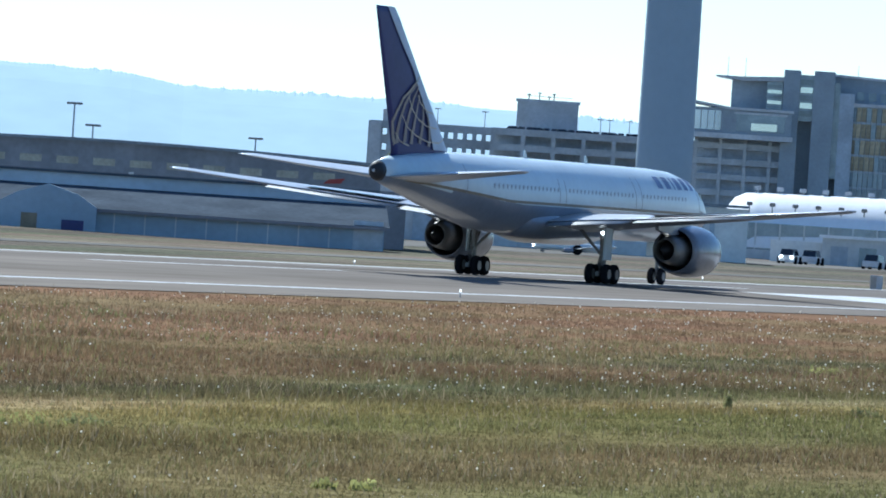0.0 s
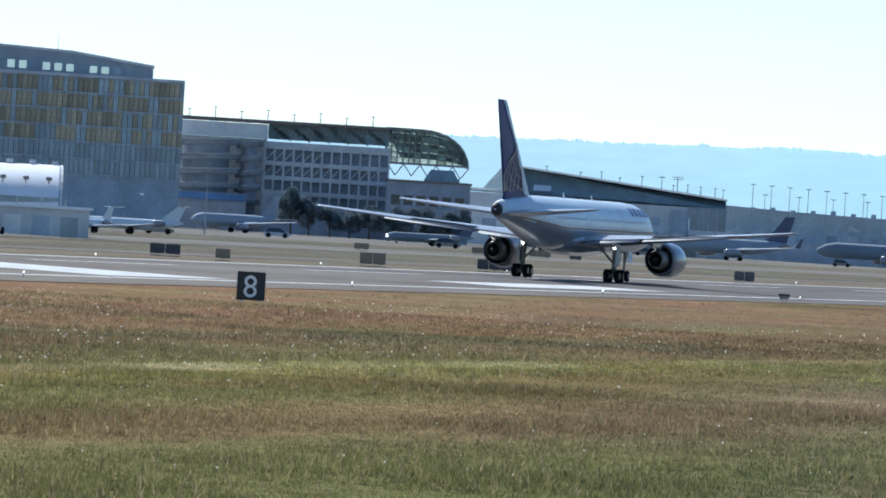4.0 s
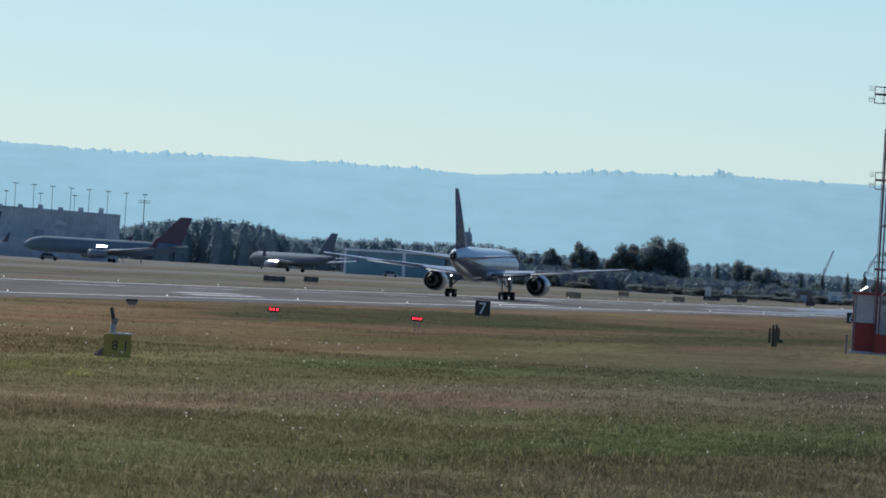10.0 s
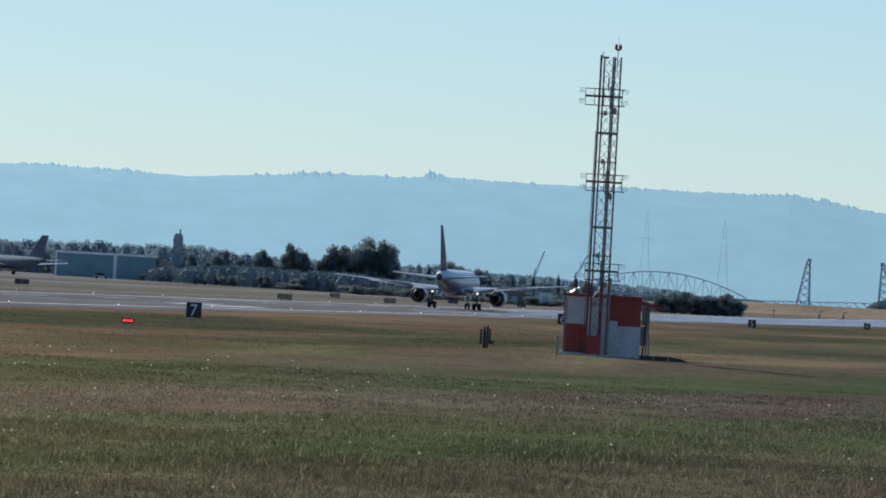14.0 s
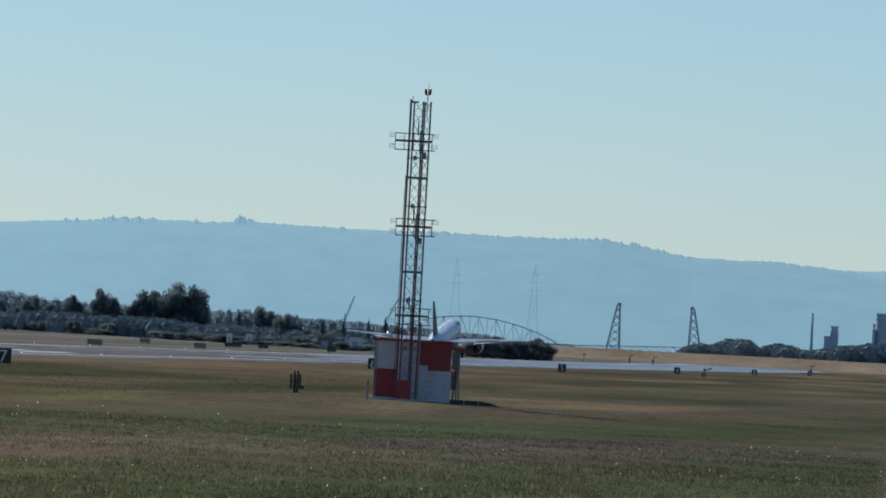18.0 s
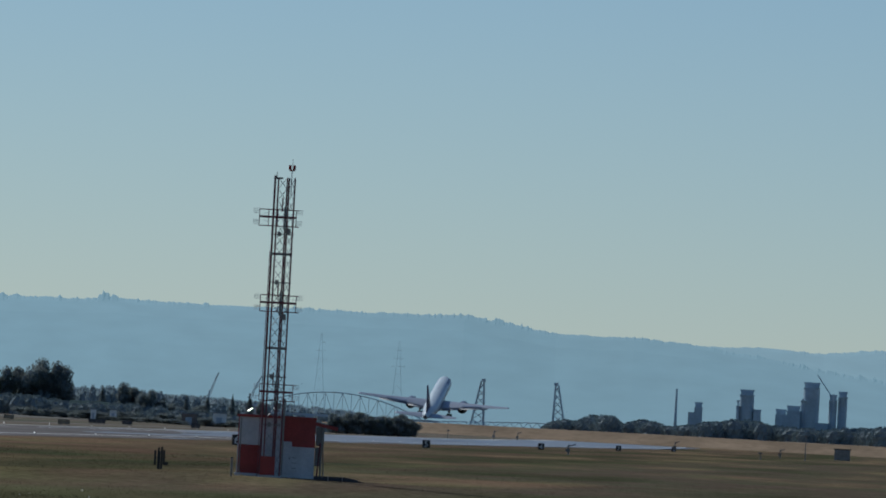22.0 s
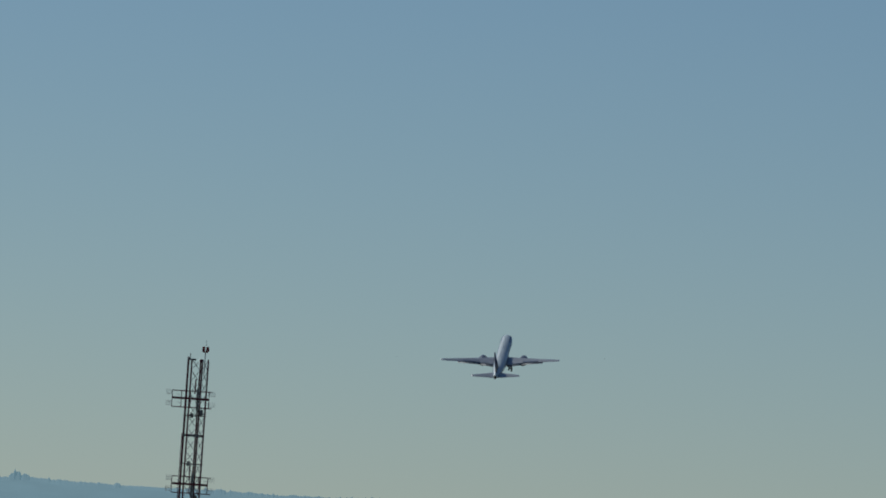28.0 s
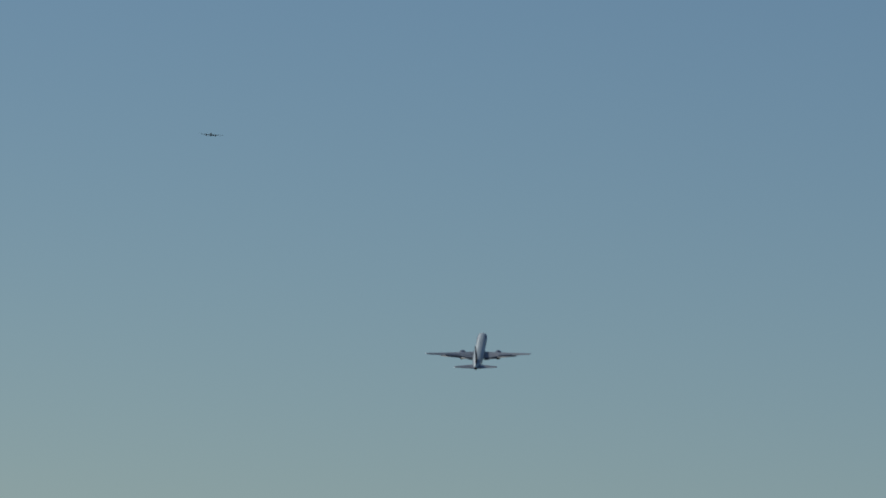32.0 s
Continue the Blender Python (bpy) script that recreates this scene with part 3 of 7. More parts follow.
        eng = part("engine", loft([[(ec.x + x, ec.y + r * math.sin(k * math.tau / 28), ec.z + r * math.cos(k * math.tau / 28)) for k in range(28)] for x, r in
                   ((1.5, 0.95), (2.1, 1.0), (2.42, 1.05), (2.5, 1.12), (2.42, 1.2), (2.0, 1.3), (1.2, 1.37), (0, 1.37), (-1.0, 1.28), (-1.75, 1.14), (-1.74, 1.09), (-1.0, 1.12), (0, 1.1))], None, False), COWL, plane, "grey engine cowl with a polished lip", True)
        part("intake_lip", loft([[(ec.x + x, ec.y + r * math.sin(k * math.tau / 28), ec.z + r * math.cos(k * math.tau / 28)) for k in range(28)] for x, r in ((2.3, 1.03), (2.45, 1.06), (2.53, 1.125), (2.45, 1.205), (2.15, 1.285))], None, False), BARE, eng, "polished metal lip", True)
        part("fan", rod((ec.x + 1.4, ec.y, ec.z), (ec.x + 1.55, ec.y, ec.z), 1.0, n=28), DARK, eng)
        core = part("core_cowl", loft([[(ec.x + x, ec.y + r * math.sin(k * math.tau / 24), ec.z + r * math.cos(k * math.tau / 24)) for k in range(24)] for x, r in ((0.6, 0.80), (-1.0, 0.84), (-2.2, 0.74), (-3.1, 0.58), (-3.08, 0.54), (-2.4, 0.52))], None, False), DULL, eng, "dark burnt metal core cowl", True)
        part("exhaust_plug", loft([[(ec.x + x, ec.y + r * math.sin(k * math.tau / 16), ec.z + r * math.cos(k * math.tau / 16)) for k in range(16)] for x, r in ((-2.3, 0.5), (-2.6, 0.36), (-3.2, 0.2), (-3.6, 0.03))]), DARK, core, "", True)
        part("pylon", loft([[(ec.x + x, ec.y + y, z) for y, z in ((-wd, zb), (wd, zb), (wd, zt), (-wd, zt))] for x, wd, zb, zt in ((1.1, 0.05, 3.2, 3.3), (-0.5, 0.2, 3.0, 3.62), (-2.4, 0.22, 2.75, 3.55), (-4.4, 0.1, 3.0, 3.35))]), BELLY, eng)
        # tailplane
        part("tailplane", wing_skin([(s * 0.3, -16.6, 4.78, 6.0, 0.1), (s * 1.1, -17.2, 4.86, 5.3, 0.1), (s * 7.3, -21.2, 5.44, 1.9, 0.09), (s * 7.62, -21.7, 5.47, 1.2, 0.08)]), WING, plane, "grey swept tailplane", True)
        tail = plane.children[-1]
        # the same painted shade under the tailplane
        tail.data.materials.append(UNDERSHADE)
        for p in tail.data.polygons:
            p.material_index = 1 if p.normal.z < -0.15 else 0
    fin = part("tail_fin", fin_skin([(5.6, -13.15, 8.3, 0.1), (6.2, -13.95, 7.4, 0.1), (6.9, -15.15, 6.5, 0.1), (12.9, -21.65, 2.75, 0.09), (13.25, -22.15, 2.4, 0.06)]), NAVY, plane, "navy tail fin with a gold globe grid", True)
    # the globe's grid: arcs on both sides of the fin
    def fin_y(x, z):
        f = (z - 6.2) / 6.7
        le, ch = -13.95 - 7.7 * f, 7.4 - 4.65 * f
        u = min(0.999, max(0.001, (le - x) / ch))
        return 5.5 * 0.1 * ch * (0.2969 * math.sqrt(u) - 0.126 * u - 0.3516 * u * u + 0.2843 * u ** 3 - 0.1015 * u ** 4) + 0.015, 0.02 < (le - x) / ch < 0.985
    BAND = [(0.0, 0.36), (0.04, 0.35), (0.23, 0.28), (0.34, 0.26), (0.5, 0.27), (0.59, 0.23), (0.766, 0.33), (1.0, 0.46)]
    for s in (-1, 1):
        rings = []
        for k in range(19):
            z = 6.3 + 6.5 * k / 18
            f = (z - 6.2) / 6.7
            le, ch, wide = -13.95 - 7.7 * f, 7.4 - 4.65 * f, lerp(BAND, f)
            rings.append([(le - ch * u, s * (fin_y(le - ch * u, z)[0] - 0.006), z) for u in [0.002, 0.01] + [wide * q for q in (0.08, 0.18, 0.32, 0.5, 0.75, 1.0)]])
        rings.append([(-22.05 - 2.5 * u, s * 0.62 * abs(q[1]), 13.22) for u, q in zip([0.002, 0.01] + [0.46 * k for k in (0.08, 0.18, 0.32, 0.5, 0.75, 1.0)], rings[-1])])
        part("edge_band", loft(rings, None, False, False), FINGREY, fin, "pale grey band behind the leading edge", True)
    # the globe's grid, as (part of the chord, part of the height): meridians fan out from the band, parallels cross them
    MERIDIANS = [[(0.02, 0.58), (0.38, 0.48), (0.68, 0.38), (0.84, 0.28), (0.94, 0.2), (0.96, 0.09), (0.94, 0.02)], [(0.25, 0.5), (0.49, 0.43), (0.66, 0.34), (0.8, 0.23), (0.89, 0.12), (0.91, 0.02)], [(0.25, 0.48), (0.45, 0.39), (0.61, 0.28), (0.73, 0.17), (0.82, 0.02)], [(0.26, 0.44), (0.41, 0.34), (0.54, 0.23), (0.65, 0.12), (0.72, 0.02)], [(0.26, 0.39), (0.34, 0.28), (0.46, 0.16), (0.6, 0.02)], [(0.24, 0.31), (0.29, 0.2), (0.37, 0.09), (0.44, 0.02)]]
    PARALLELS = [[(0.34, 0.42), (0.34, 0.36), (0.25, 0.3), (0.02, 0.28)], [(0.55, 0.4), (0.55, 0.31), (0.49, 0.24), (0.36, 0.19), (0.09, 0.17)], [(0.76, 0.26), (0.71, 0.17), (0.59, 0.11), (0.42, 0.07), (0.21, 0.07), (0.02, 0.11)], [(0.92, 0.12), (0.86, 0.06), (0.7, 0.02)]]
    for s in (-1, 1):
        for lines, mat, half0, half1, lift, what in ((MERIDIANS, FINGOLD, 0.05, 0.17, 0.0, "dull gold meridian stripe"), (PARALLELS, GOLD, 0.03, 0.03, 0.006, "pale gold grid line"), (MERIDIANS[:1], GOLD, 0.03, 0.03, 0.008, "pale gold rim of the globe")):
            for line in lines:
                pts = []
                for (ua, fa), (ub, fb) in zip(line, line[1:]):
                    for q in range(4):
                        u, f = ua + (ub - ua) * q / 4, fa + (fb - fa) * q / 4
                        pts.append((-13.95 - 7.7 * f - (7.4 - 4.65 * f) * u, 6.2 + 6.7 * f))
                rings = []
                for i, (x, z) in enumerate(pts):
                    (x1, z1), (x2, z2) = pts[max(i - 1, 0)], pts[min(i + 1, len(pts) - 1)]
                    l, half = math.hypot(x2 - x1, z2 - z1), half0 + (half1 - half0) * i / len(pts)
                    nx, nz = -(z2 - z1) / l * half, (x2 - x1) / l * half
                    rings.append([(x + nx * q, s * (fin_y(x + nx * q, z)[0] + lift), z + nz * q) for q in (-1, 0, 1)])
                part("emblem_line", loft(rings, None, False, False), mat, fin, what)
    part("tail_light", rod((-23.44, 0, 5.06), (-23.56, 0, 5.06), 0.09, 0.06, 10), OFFWHITE, body, "small white tail light")
    for x, z in ((6, 6.3), (-3, 6.3)):
        part("antenna", slab([(x, z - 0.05), (x + 0.5, z - 0.05), (x + 0.15, z + 0.4), (x - 0.05, z + 0.4)], -0.03, 0.03), WHITE, body)
    # landing gear: each leg swings about its hinge
    gears = []
    for s in (-1, 1):
        leg = part("main_gear", rod((0, 0, 0.2), (0, 0, -2.45), 0.22, 0.18, 12), DULL, plane, "main landing gear leg with a four-wheel bogie")
        leg.location = (0, s * 3.66, 3.0)
        part("side_brace", rod((0, -s * 1.5, -0.05), (0, -s * 0.1, -1.5), 0.08), DULL, leg)
        part("drag_brace", rod((1.3, 0, -0.1), (0.05, 0, -1.6), 0.07), DULL, leg)
        part("bogie_beam", box(-0.75, 0.75, -0.12, 0.12, -2.6, -2.36, bevel=0.04), DULL, leg)
        part("gear_door", box(-0.5, 0.55, s * 0.2, s * 0.25, -1.75, -0.05, bevel=0.02), WHITE, leg, "white gear door")
        # glowing disc added for the bright glint on the leg
        part("gear_lamp", rod((-0.24, 0, -0.35), (-0.3, 0, -0.35), 0.09, n=10), WHITELAMP, leg, "small glowing spot for a glint")
        part("torque_link", slab([(-0.2, -1.5), (-0.5, -1.9), (-0.2, -2.3), (-0.15, -2.1), (-0.35, -1.9), (-0.15, -1.7)], -0.1, 0.1), DULL, leg)
        for x in (-0.57, 0.57):
            for y in (-0.44, 0.44):
                wheel(leg, x, y, -2.48)
        gears.append(leg)
    nose = part("nose_gear", rod((0, 0, 0.2), (0, 0, -2.05), 0.12, 0.1, 12), DULL, plane, "nose landing gear leg with twin wheels")
    nose.location = (18.29, 0, 2.5)
    part("drag_brace", rod((1.1, 0, -0.1), (0.05, 0, -1.1), 0.06), DULL, nose)
    for s in (-1, 1):
        part("gear_door", box(-0.7, 0.7, s * 0.42, s * 0.46, -0.95, 0.0, bevel=0.02), WHITE, nose, "white gear door")
        wheel(nose, 0, s * 0.27, -2.04, 0.46, 0.28)
    part("taxi_lamp", rod((0.12, 0, -0.6), (0.22, 0, -0.6), 0.12), BARE, nose)
    return plane, gears, nose, wings


plane, gears, nose_gear, wings = airliner()

# ---- glide-slope mast and its hut ----
MX, MY = spot(5.59, 423)
MZ = gz(MX, MY)


def mast():
    m = thing("antenna_mast", MX, MY, MZ, 5.59 - 90, "red and white steel lattice mast carrying three antennas", "antenna mast")
    top = 16.8
    # two triangular lattice towers side by side, banded red and white
    legs = [(-0.60, -0.2), (-0.60, 0.25), (-0.10, 0.0), (0.0, 0.0), (0.33, -0.2), (0.33, 0.25)]
    part("feed_pole", rod((-0.79, 0, 0), (-0.79, 0, top + 0.1), 0.06, n=8), DKRED, m, "thick dark red side pole")
    part("cable", rod((-0.92, -0.1, 0), (-0.88, -0.1, 12.6), 0.022, n=5), DKRED, m)
    bands = 7
    for x, y in legs:
        for k in range(bands):
            part("leg", rod((x, y, top * k / bands), (x, y, top * (k + 1) / bands), 0.045, n=6), DKRED if k else ORANGE, m)
    for trio in ((0, 1, 2), (3, 4, 5)):
        n = 26
        for i, j in ((0, 1), (1, 2), (2, 0)):
            a, b = legs[trio[i]], legs[trio[j]]
            for k in range(n):
                z0, z1 = top * k / n, top * (k + 1) / n
                if k % 2:
                    a, b = b, a
                part("lattice_bar", rod((*a, z0), (*b, z1), 0.018, n=5), STEEL, m)
    for z in (7.2, 12.5):
        part("cross_brace", box(-0.85, 0.37, -0.08, 0.08, z - 0.07, z + 0.07), DULL, m, "dark cross brace")
    for z in (10.9, 13.6, 2.9, 5.6):
        part("clamp", box(-0.87, 0.41, -0.05, 0.05, z - 0.03, z + 0.03), DULL, m)
        part("junction_box", box(-0.5, -0.3, -0.32, -0.2, z - 0.12, z + 0.14, bevel=0.02), DULL, m)
    # antenna panels
    for z, x0, x1 in ((4.75, -1.15, 0.95), (9.75, -1.38, 0.87), (14.55, -1.68, 0.62)):
        a = part("antenna", box(x0 + 0.1, x1 - 0.1, -0.5, -0.4, z - 0.06, z + 0.06, bevel=0.02), DKRED, m, "red antenna array with dipoles")
        for dz in (-0.5, 0.42):
            part("reflector_bar", rod((x0 + 0.1, -0.3, z + dz), (x1 + 0.05, -0.3, z + dz), 0.03, n=6), DKRED, a)
        for k in range(5):
            x = x0 + 0.12 + (x1 - x0 - 0.24) * k / 4
            part("dipole", rod((x, -0.42, z - 0.5), (x, -0.42, z + 0.42), 0.022, n=5), DKRED, a)
            for dz in (-0.25, 0.2):
                part("dipole_arm", rod((x, -0.45, z + dz), (x - 0.22, -0.85, z + dz), 0.014, n=5), OFFWHITE, a)
        # pale wire grids at both ends
        for gx in (x0 - 0.2, x1 - 0.1):
            for dz in (-0.32, 0.3):
                for k in range(4):
                    part("grid_wire", rod((gx, -0.7, z + dz - 0.12 + 0.08 * k), (gx + 0.34, -0.7, z + dz - 0.1 + 0.08 * k), 0.009, n=4), OFFWHITE, a)
                part("grid_wire", rod((gx, -0.7, z + dz - 0.14), (gx, -0.7, z + dz + 0.16), 0.009, n=4), OFFWHITE, a)
        part("bracket", box(-0.2, -0.05, -0.4, 0.1, z - 0.7, z + 0.6), DULL, a)
        part("cable_box", box(0.02, 0.22, -0.3, -0.1, z - 0.95, z - 0.6, bevel=0.03), DULL, a)
        part("spike", rod((-0.3, -0.25, z + 0.3), (-0.3, -0.25, z + 1.1), 0.035, n=6), DKRED, a)
    # lamp fork and rods at the top
    part("lightning_rod", rod((-0.7, 0, top - 0.1), (-0.7, 0, top + 0.3), 0.02, n=6), DULL, m)
    part("lamp_pole", rod((0.13, 0, top - 0.8), (0.13, 0, top + 0.4), 0.025, n=6), STEEL, m)
    part("lamp_yoke", box(-0.02, 0.28, -0.05, 0.05, top + 0.38, top + 0.45), RED, m)
    for x in (0.01, 0.25):
        part("obstruction_lamp", rod((x, 0, top + 0.45), (x, 0, top + 0.72), 0.085, 0.07, 10), RED, m, "red obstruction lamp")
    part("lightning_rod", rod((0.15, 0, top + 0.4), (0.15, 0, top + 1.1), 0.012, n=5), DULL, m)
    part("top_plate", box(-0.85, -0.35, -0.25, 0.3, top - 0.08, top), DULL, m)
    part("base_plate", box(-0.9, 0.45, -0.4, 0.4, -0.1, 0.05), CONCRETE, m)
    part("lower_panel", box(-0.78, 0.05, -0.48, -0.42, 0.08, 1.12), RED, m, "red sheet panel at the foot")
    part("cable_tray", box(0.38, 0.48, -0.34, -0.28, 0.1, 4.4), DULL, m)
    return m


mast()


def equipment_hut():
    h = thing("equipment_hut", MX + 2.3 * math.cos(radians(5.59)), MY + 2.3 * math.sin(radians(5.59)), MZ, 5.59 - 90, "small hut painted in red and white squares beside the mast", "hut")
    part("floor_slab", box(-2.2, 2.35, -1.35, 1.5, -0.15, 0.12), CONCRETE, h)
    part("core_wall", box(-2.02, 2.18, -1.2, 1.3, 0.1, 3.28), PALEWALL, h)
    z = (0.1, 1.72, 3.3)
    cols = ((-2.05, -0.75, 0), (-0.75, 0.3, 1), (0.3, 2.2, 2))
    for x0, x1, k in cols:
        for r in range(2):
            red = (r == 1) == (k == 2)
            if k == 1:
                red = False
            part("wall_panel", box(x0 + 0.01, x1 - 0.01, -1.26, -1.2, z[r] + 0.005, z[r + 1] - 0.005, bevel=0.008), RED if red else OFFWHITE, h, "red panel" if red else "white panel")
    for k, (y0, y1) in enumerate(((-1.2, 0.05), (0.05, 1.3))):
        for r in range(2):
            for x0, x1 in ((-2.1, -2.02), (2.18, 2.25)):
                part("wall_panel", box(x0, x1, y0 + 0.01, y1 - 0.01, z[r] + 0.005, z[r + 1] - 0.005), RED if (k + r) % 2 else OFFWHITE, h)
    part("roof", loft([[(x, y, zz) for y, zz in ((-1.45, 3.28), (1.45, 3.28), (1.45, 3.42), (-1.45, 3.42))] for x in (-2.2, 2.3)]), RED, h, "flat red roof")
    part("door", box(0.35, 0.95, -1.29, -1.26, 0.12, 2.0, bevel=0.01), OFFWHITE, h, "white steel door")
    part("door_handle", box(0.82, 0.88, -1.33, -1.29, 1.0, 1.12), DULL, h)
    for k in range(3):
        part("step_rail", box(0.98, 1.25, -1.31, -1.28, 0.5 + 0.3 * k, 0.53 + 0.3 * k), DULL, h)
    part("conduit", rod((-1.95, -1.3, 0.1), (-1.95, -1.3, 3.2), 0.03, n=6), DULL, h)
    part("air_conditioner", box(2.3, 2.75, -0.9, 0.2, 1.85, 2.9, bevel=0.04), DULL, h, "dark grey air conditioner")
    part("canopy", loft([[(x, y, zz) for y, zz in ((-1.1, zb), (0.6, zb), (0.6, zb + 0.2), (-1.1, zb + 0.2))] for x, zb in ((2.24, 2.98), (3.5, 2.74))]), RED, h, "red canopy")
    for y in (-0.95, 0.45):
        part("canopy_post", rod((2.62, y, 0), (2.62, y, 2.95), 0.045, n=6), DULL, h)
    part("meter_box", box(2.28, 2.6, -0.9, -0.3, 0.7, 1.75, bevel=0.02), DULL, h)
    part("side_pipe", rod((2.42, -1.0, 0), (2.55, -1.0, 2.0), 0.05, n=6), DKRED, h)
    part("side_pipe", rod((2.8, -0.6, 0), (2.7, -0.6, 1.9), 0.04, n=6), DULL, h)
    # thin bar tilted between sun and camera to make the roof's glint
    part("skylight", loft([[(x, y, 3.5 + 0.72 * (x + 1.75) + 0.65 * (y + 0.8) + d) for y, d in ((-0.8, 0), (-0.788, 0), (-0.788, 0.015), (-0.8, 0.015))] for x in (-1.75, -1.38)]), BARE, h, "tilted bright panel on the roof")
    part("panel_strut", rod((-1.2, 0, 3.4), (-1.2, 0, 3.9), 0.03, n=6), STEEL, h)
    return h


equipment_hut()
fx, fy = spot(5.59 + 0.32, 421)
f = thing("marker_post", fx, fy, gz(fx, fy), 0, "thin dark marker post in the grass", "post")
part("shaft", rod((0, 0, -0.1), (0, 0, 0.95), 0.06, n=8), DULL, f)
part("cap", rod((0, 0, 0.95), (0, 0, 1.0), 0.08, n=8), BLACK, f)
# low dark strip beside the hut
dx, dy = spot(5.59 - 0.58, 421)
duct = thing("cable_duct", dx, dy, gz(dx, dy) - 0.02, 5.59 - 90, "low black strip leading away from the hut", "duct")
part("cover", loft([[(x, y, z) for y, z in ((-0.25, zz), (0.25, zz), (0.2, zz + 0.24), (-0.2, zz + 0.24))] for x, zz in ((-2.0, 0), (-0.3, 0), (0.3, -0.08), (0.8, -0.25))]), BLACK, duct)
for x in (-1.2, -0.4):
    part("joint", box(x - 0.03, x + 0.03, -0.27, 0.27, 0, 0.26), DULL, duct)

# ---- small things along the runway ----


def writing(text, size, material, parent, loc, name="numeral", flat=True):
    cu = bpy.data.curves.new(name, "FONT")
    cu.body, cu.size, cu.extrude, cu.align_x = text, size, 0.006, "CENTER"
    tmp = new(name, cu)
    bpy.context.view_layer.update()
    me = bpy.data.meshes.new_from_object(tmp.evaluated_get(bpy.context.evaluated_depsgraph_get()))
    bpy.data.objects.remove(tmp)
    me.materials.append(material)
    ob = new(name, me)
    ob.parent = parent
    ob.matrix_basis = pose(*loc, 90, 0, 0)
    return ob


for k, digit in enumerate("8765432"):
    x, y = 325.7 + 304.8 * k, 96.3
    s = thing("distance_sign", x, y, gz(x, y), math.degrees(math.atan2(y, x)) - 90, "black runway distance sign with a white numeral", "sign", "runway distance signs")
    part("panel", box(-0.64, 0.64, -0.1, 0.1, 0.08, 1.36, bevel=0.02), BLACK, s, "black sign panel")
    for lx in (-0.4, 0.4):
        part("leg", rod((lx, 0, -0.15), (lx, 0, 0.1), 0.04), STEEL, s)
    for q in range(5):
        part("fastener", box(-0.56 + q * 0.27, -0.5 + q * 0.27, -0.05, 0.05, 1.36, 1.4), DULL, s)
    n = writing(digit, 1.42, SIGNWHITE, s, (-0.03, -0.11, 0.22))
    n.scale = (0.95, 1, 1)


def edge_light(x, y):
    l = thing("edge_light", x, y, gz(x, y), 0, "small white runway edge light on a stem", "light", "runway edge lights")
    part("stem", rod((0, 0, -0.05), (0, 0, 0.22), 0.03, n=6), STEEL, l)
    part("lens", rod((0, 0, 0.22), (0, 0, 0.34), 0.05, 0.04, 8), RUNWAYLAMP, l, "lit clear lens")
    return l


first = edge_light(294, 116.4)
for k in range(1, 24):
    copy_thing(first, pose(294 + 60 * k, 116.4, gz(294 + 60 * k, 116.4)))
for k in range(-3, 22):
    copy_thing(first, pose(406 + 60 * k, 167.5, gz(406 + 60 * k, 167.5)))


def papi(bearing, dist, lit):
    x, y = spot(bearing, dist)
    p = thing("approach_light_unit", x, y, gz(x, y), bearing - 90, "squat approach slope light unit " + ("with glowing red lamps" if lit else "standing dark on short legs"), "light", "approach slope lights")
    if not lit:
        p.location.z -= 0.36
    part("housing", box(-0.36, 0.36, -0.3, 0.5, 0.62, 0.9, bevel=0.04), DULL if not lit else BLACK, p)
    for lx in (-0.12, 0.14):
        part("leg", rod((lx, 0, -0.05), (lx, 0, 0.64), 0.03, n=6), STEEL, p)
    part("cross_bar", box(-0.3, 0.3, -0.02, 0.02, 0.56, 0.6), DULL, p)
    if lit:
        for lx in (-0.21, 0, 0.21):
            part("lamp", rod((lx, -0.31, 0.76), (lx, -0.36, 0.76), 0.065, n=12), REDLAMP, p, "glowing red lamp")
    else:
        part("hood", box(-0.4, 0.4, -0.34, -0.3, 0.8, 0.94), BLACK, p)


papi(12.42, 530, False)
papi(11.35, 508, False)
papi(10.27, 468, True)
papi(9.18, 462, True)


def cannon():
    x, y = spot(11.44, 278)
    c = thing("bird_scare_cannon", x, y, gz(x, y), 11.42 - 90, "gas cannon on a yellow painted crate in the grass", "cannon")
    part("crate", box(-0.52, 0.5, -0.4, 0.4, -0.05, 0.82, bevel=0.03), YELLOW, c, "yellow crate with black numbers")
    part("lid", box(-0.2, 0.54, -0.43, 0.43, 0.82, 0.87), OFFWHITE, c, "pale lid")
    for tx, ch in ((-0.1, "8"), (0.3, "1")):
        writing(ch, 0.52, BLACK, c, (tx, -0.41, 0.24), "number")
    part("bottle", rod((-0.2, 0, 0.85), (-0.2, 0, 1.2), 0.11, 0.09, 12), STEEL, c, "grey gas bottle")
    part("barrel", rod((-0.16, 0, 1.15), (-0.3, 0, 1.8), 0.08, 0.06, 12), BLACK, c, "black barrel pointing up")
    part("valve_box", box(-0.26, -0.04, -0.1, 0.1, 1.2, 1.42, bevel=0.03), DULL, c)
    part("side_ramp", loft([[(xx, yy, zz) for yy, zz in ((-0.3, 0), (0.3, 0), (0.3, h), (-0.3, h))] for xx, h in ((-0.52, 0.34), (-0.85, 0.06))]), BRICKY, c, "brown board leaning on the crate")


cannon()


def monitor():
    x, y = spot(6.46, 508)
    c = thing("monitor_antenna", x, y, gz(x, y), 6.46 - 90, "dark upright slatted monitor antenna standing in grass", "antenna")
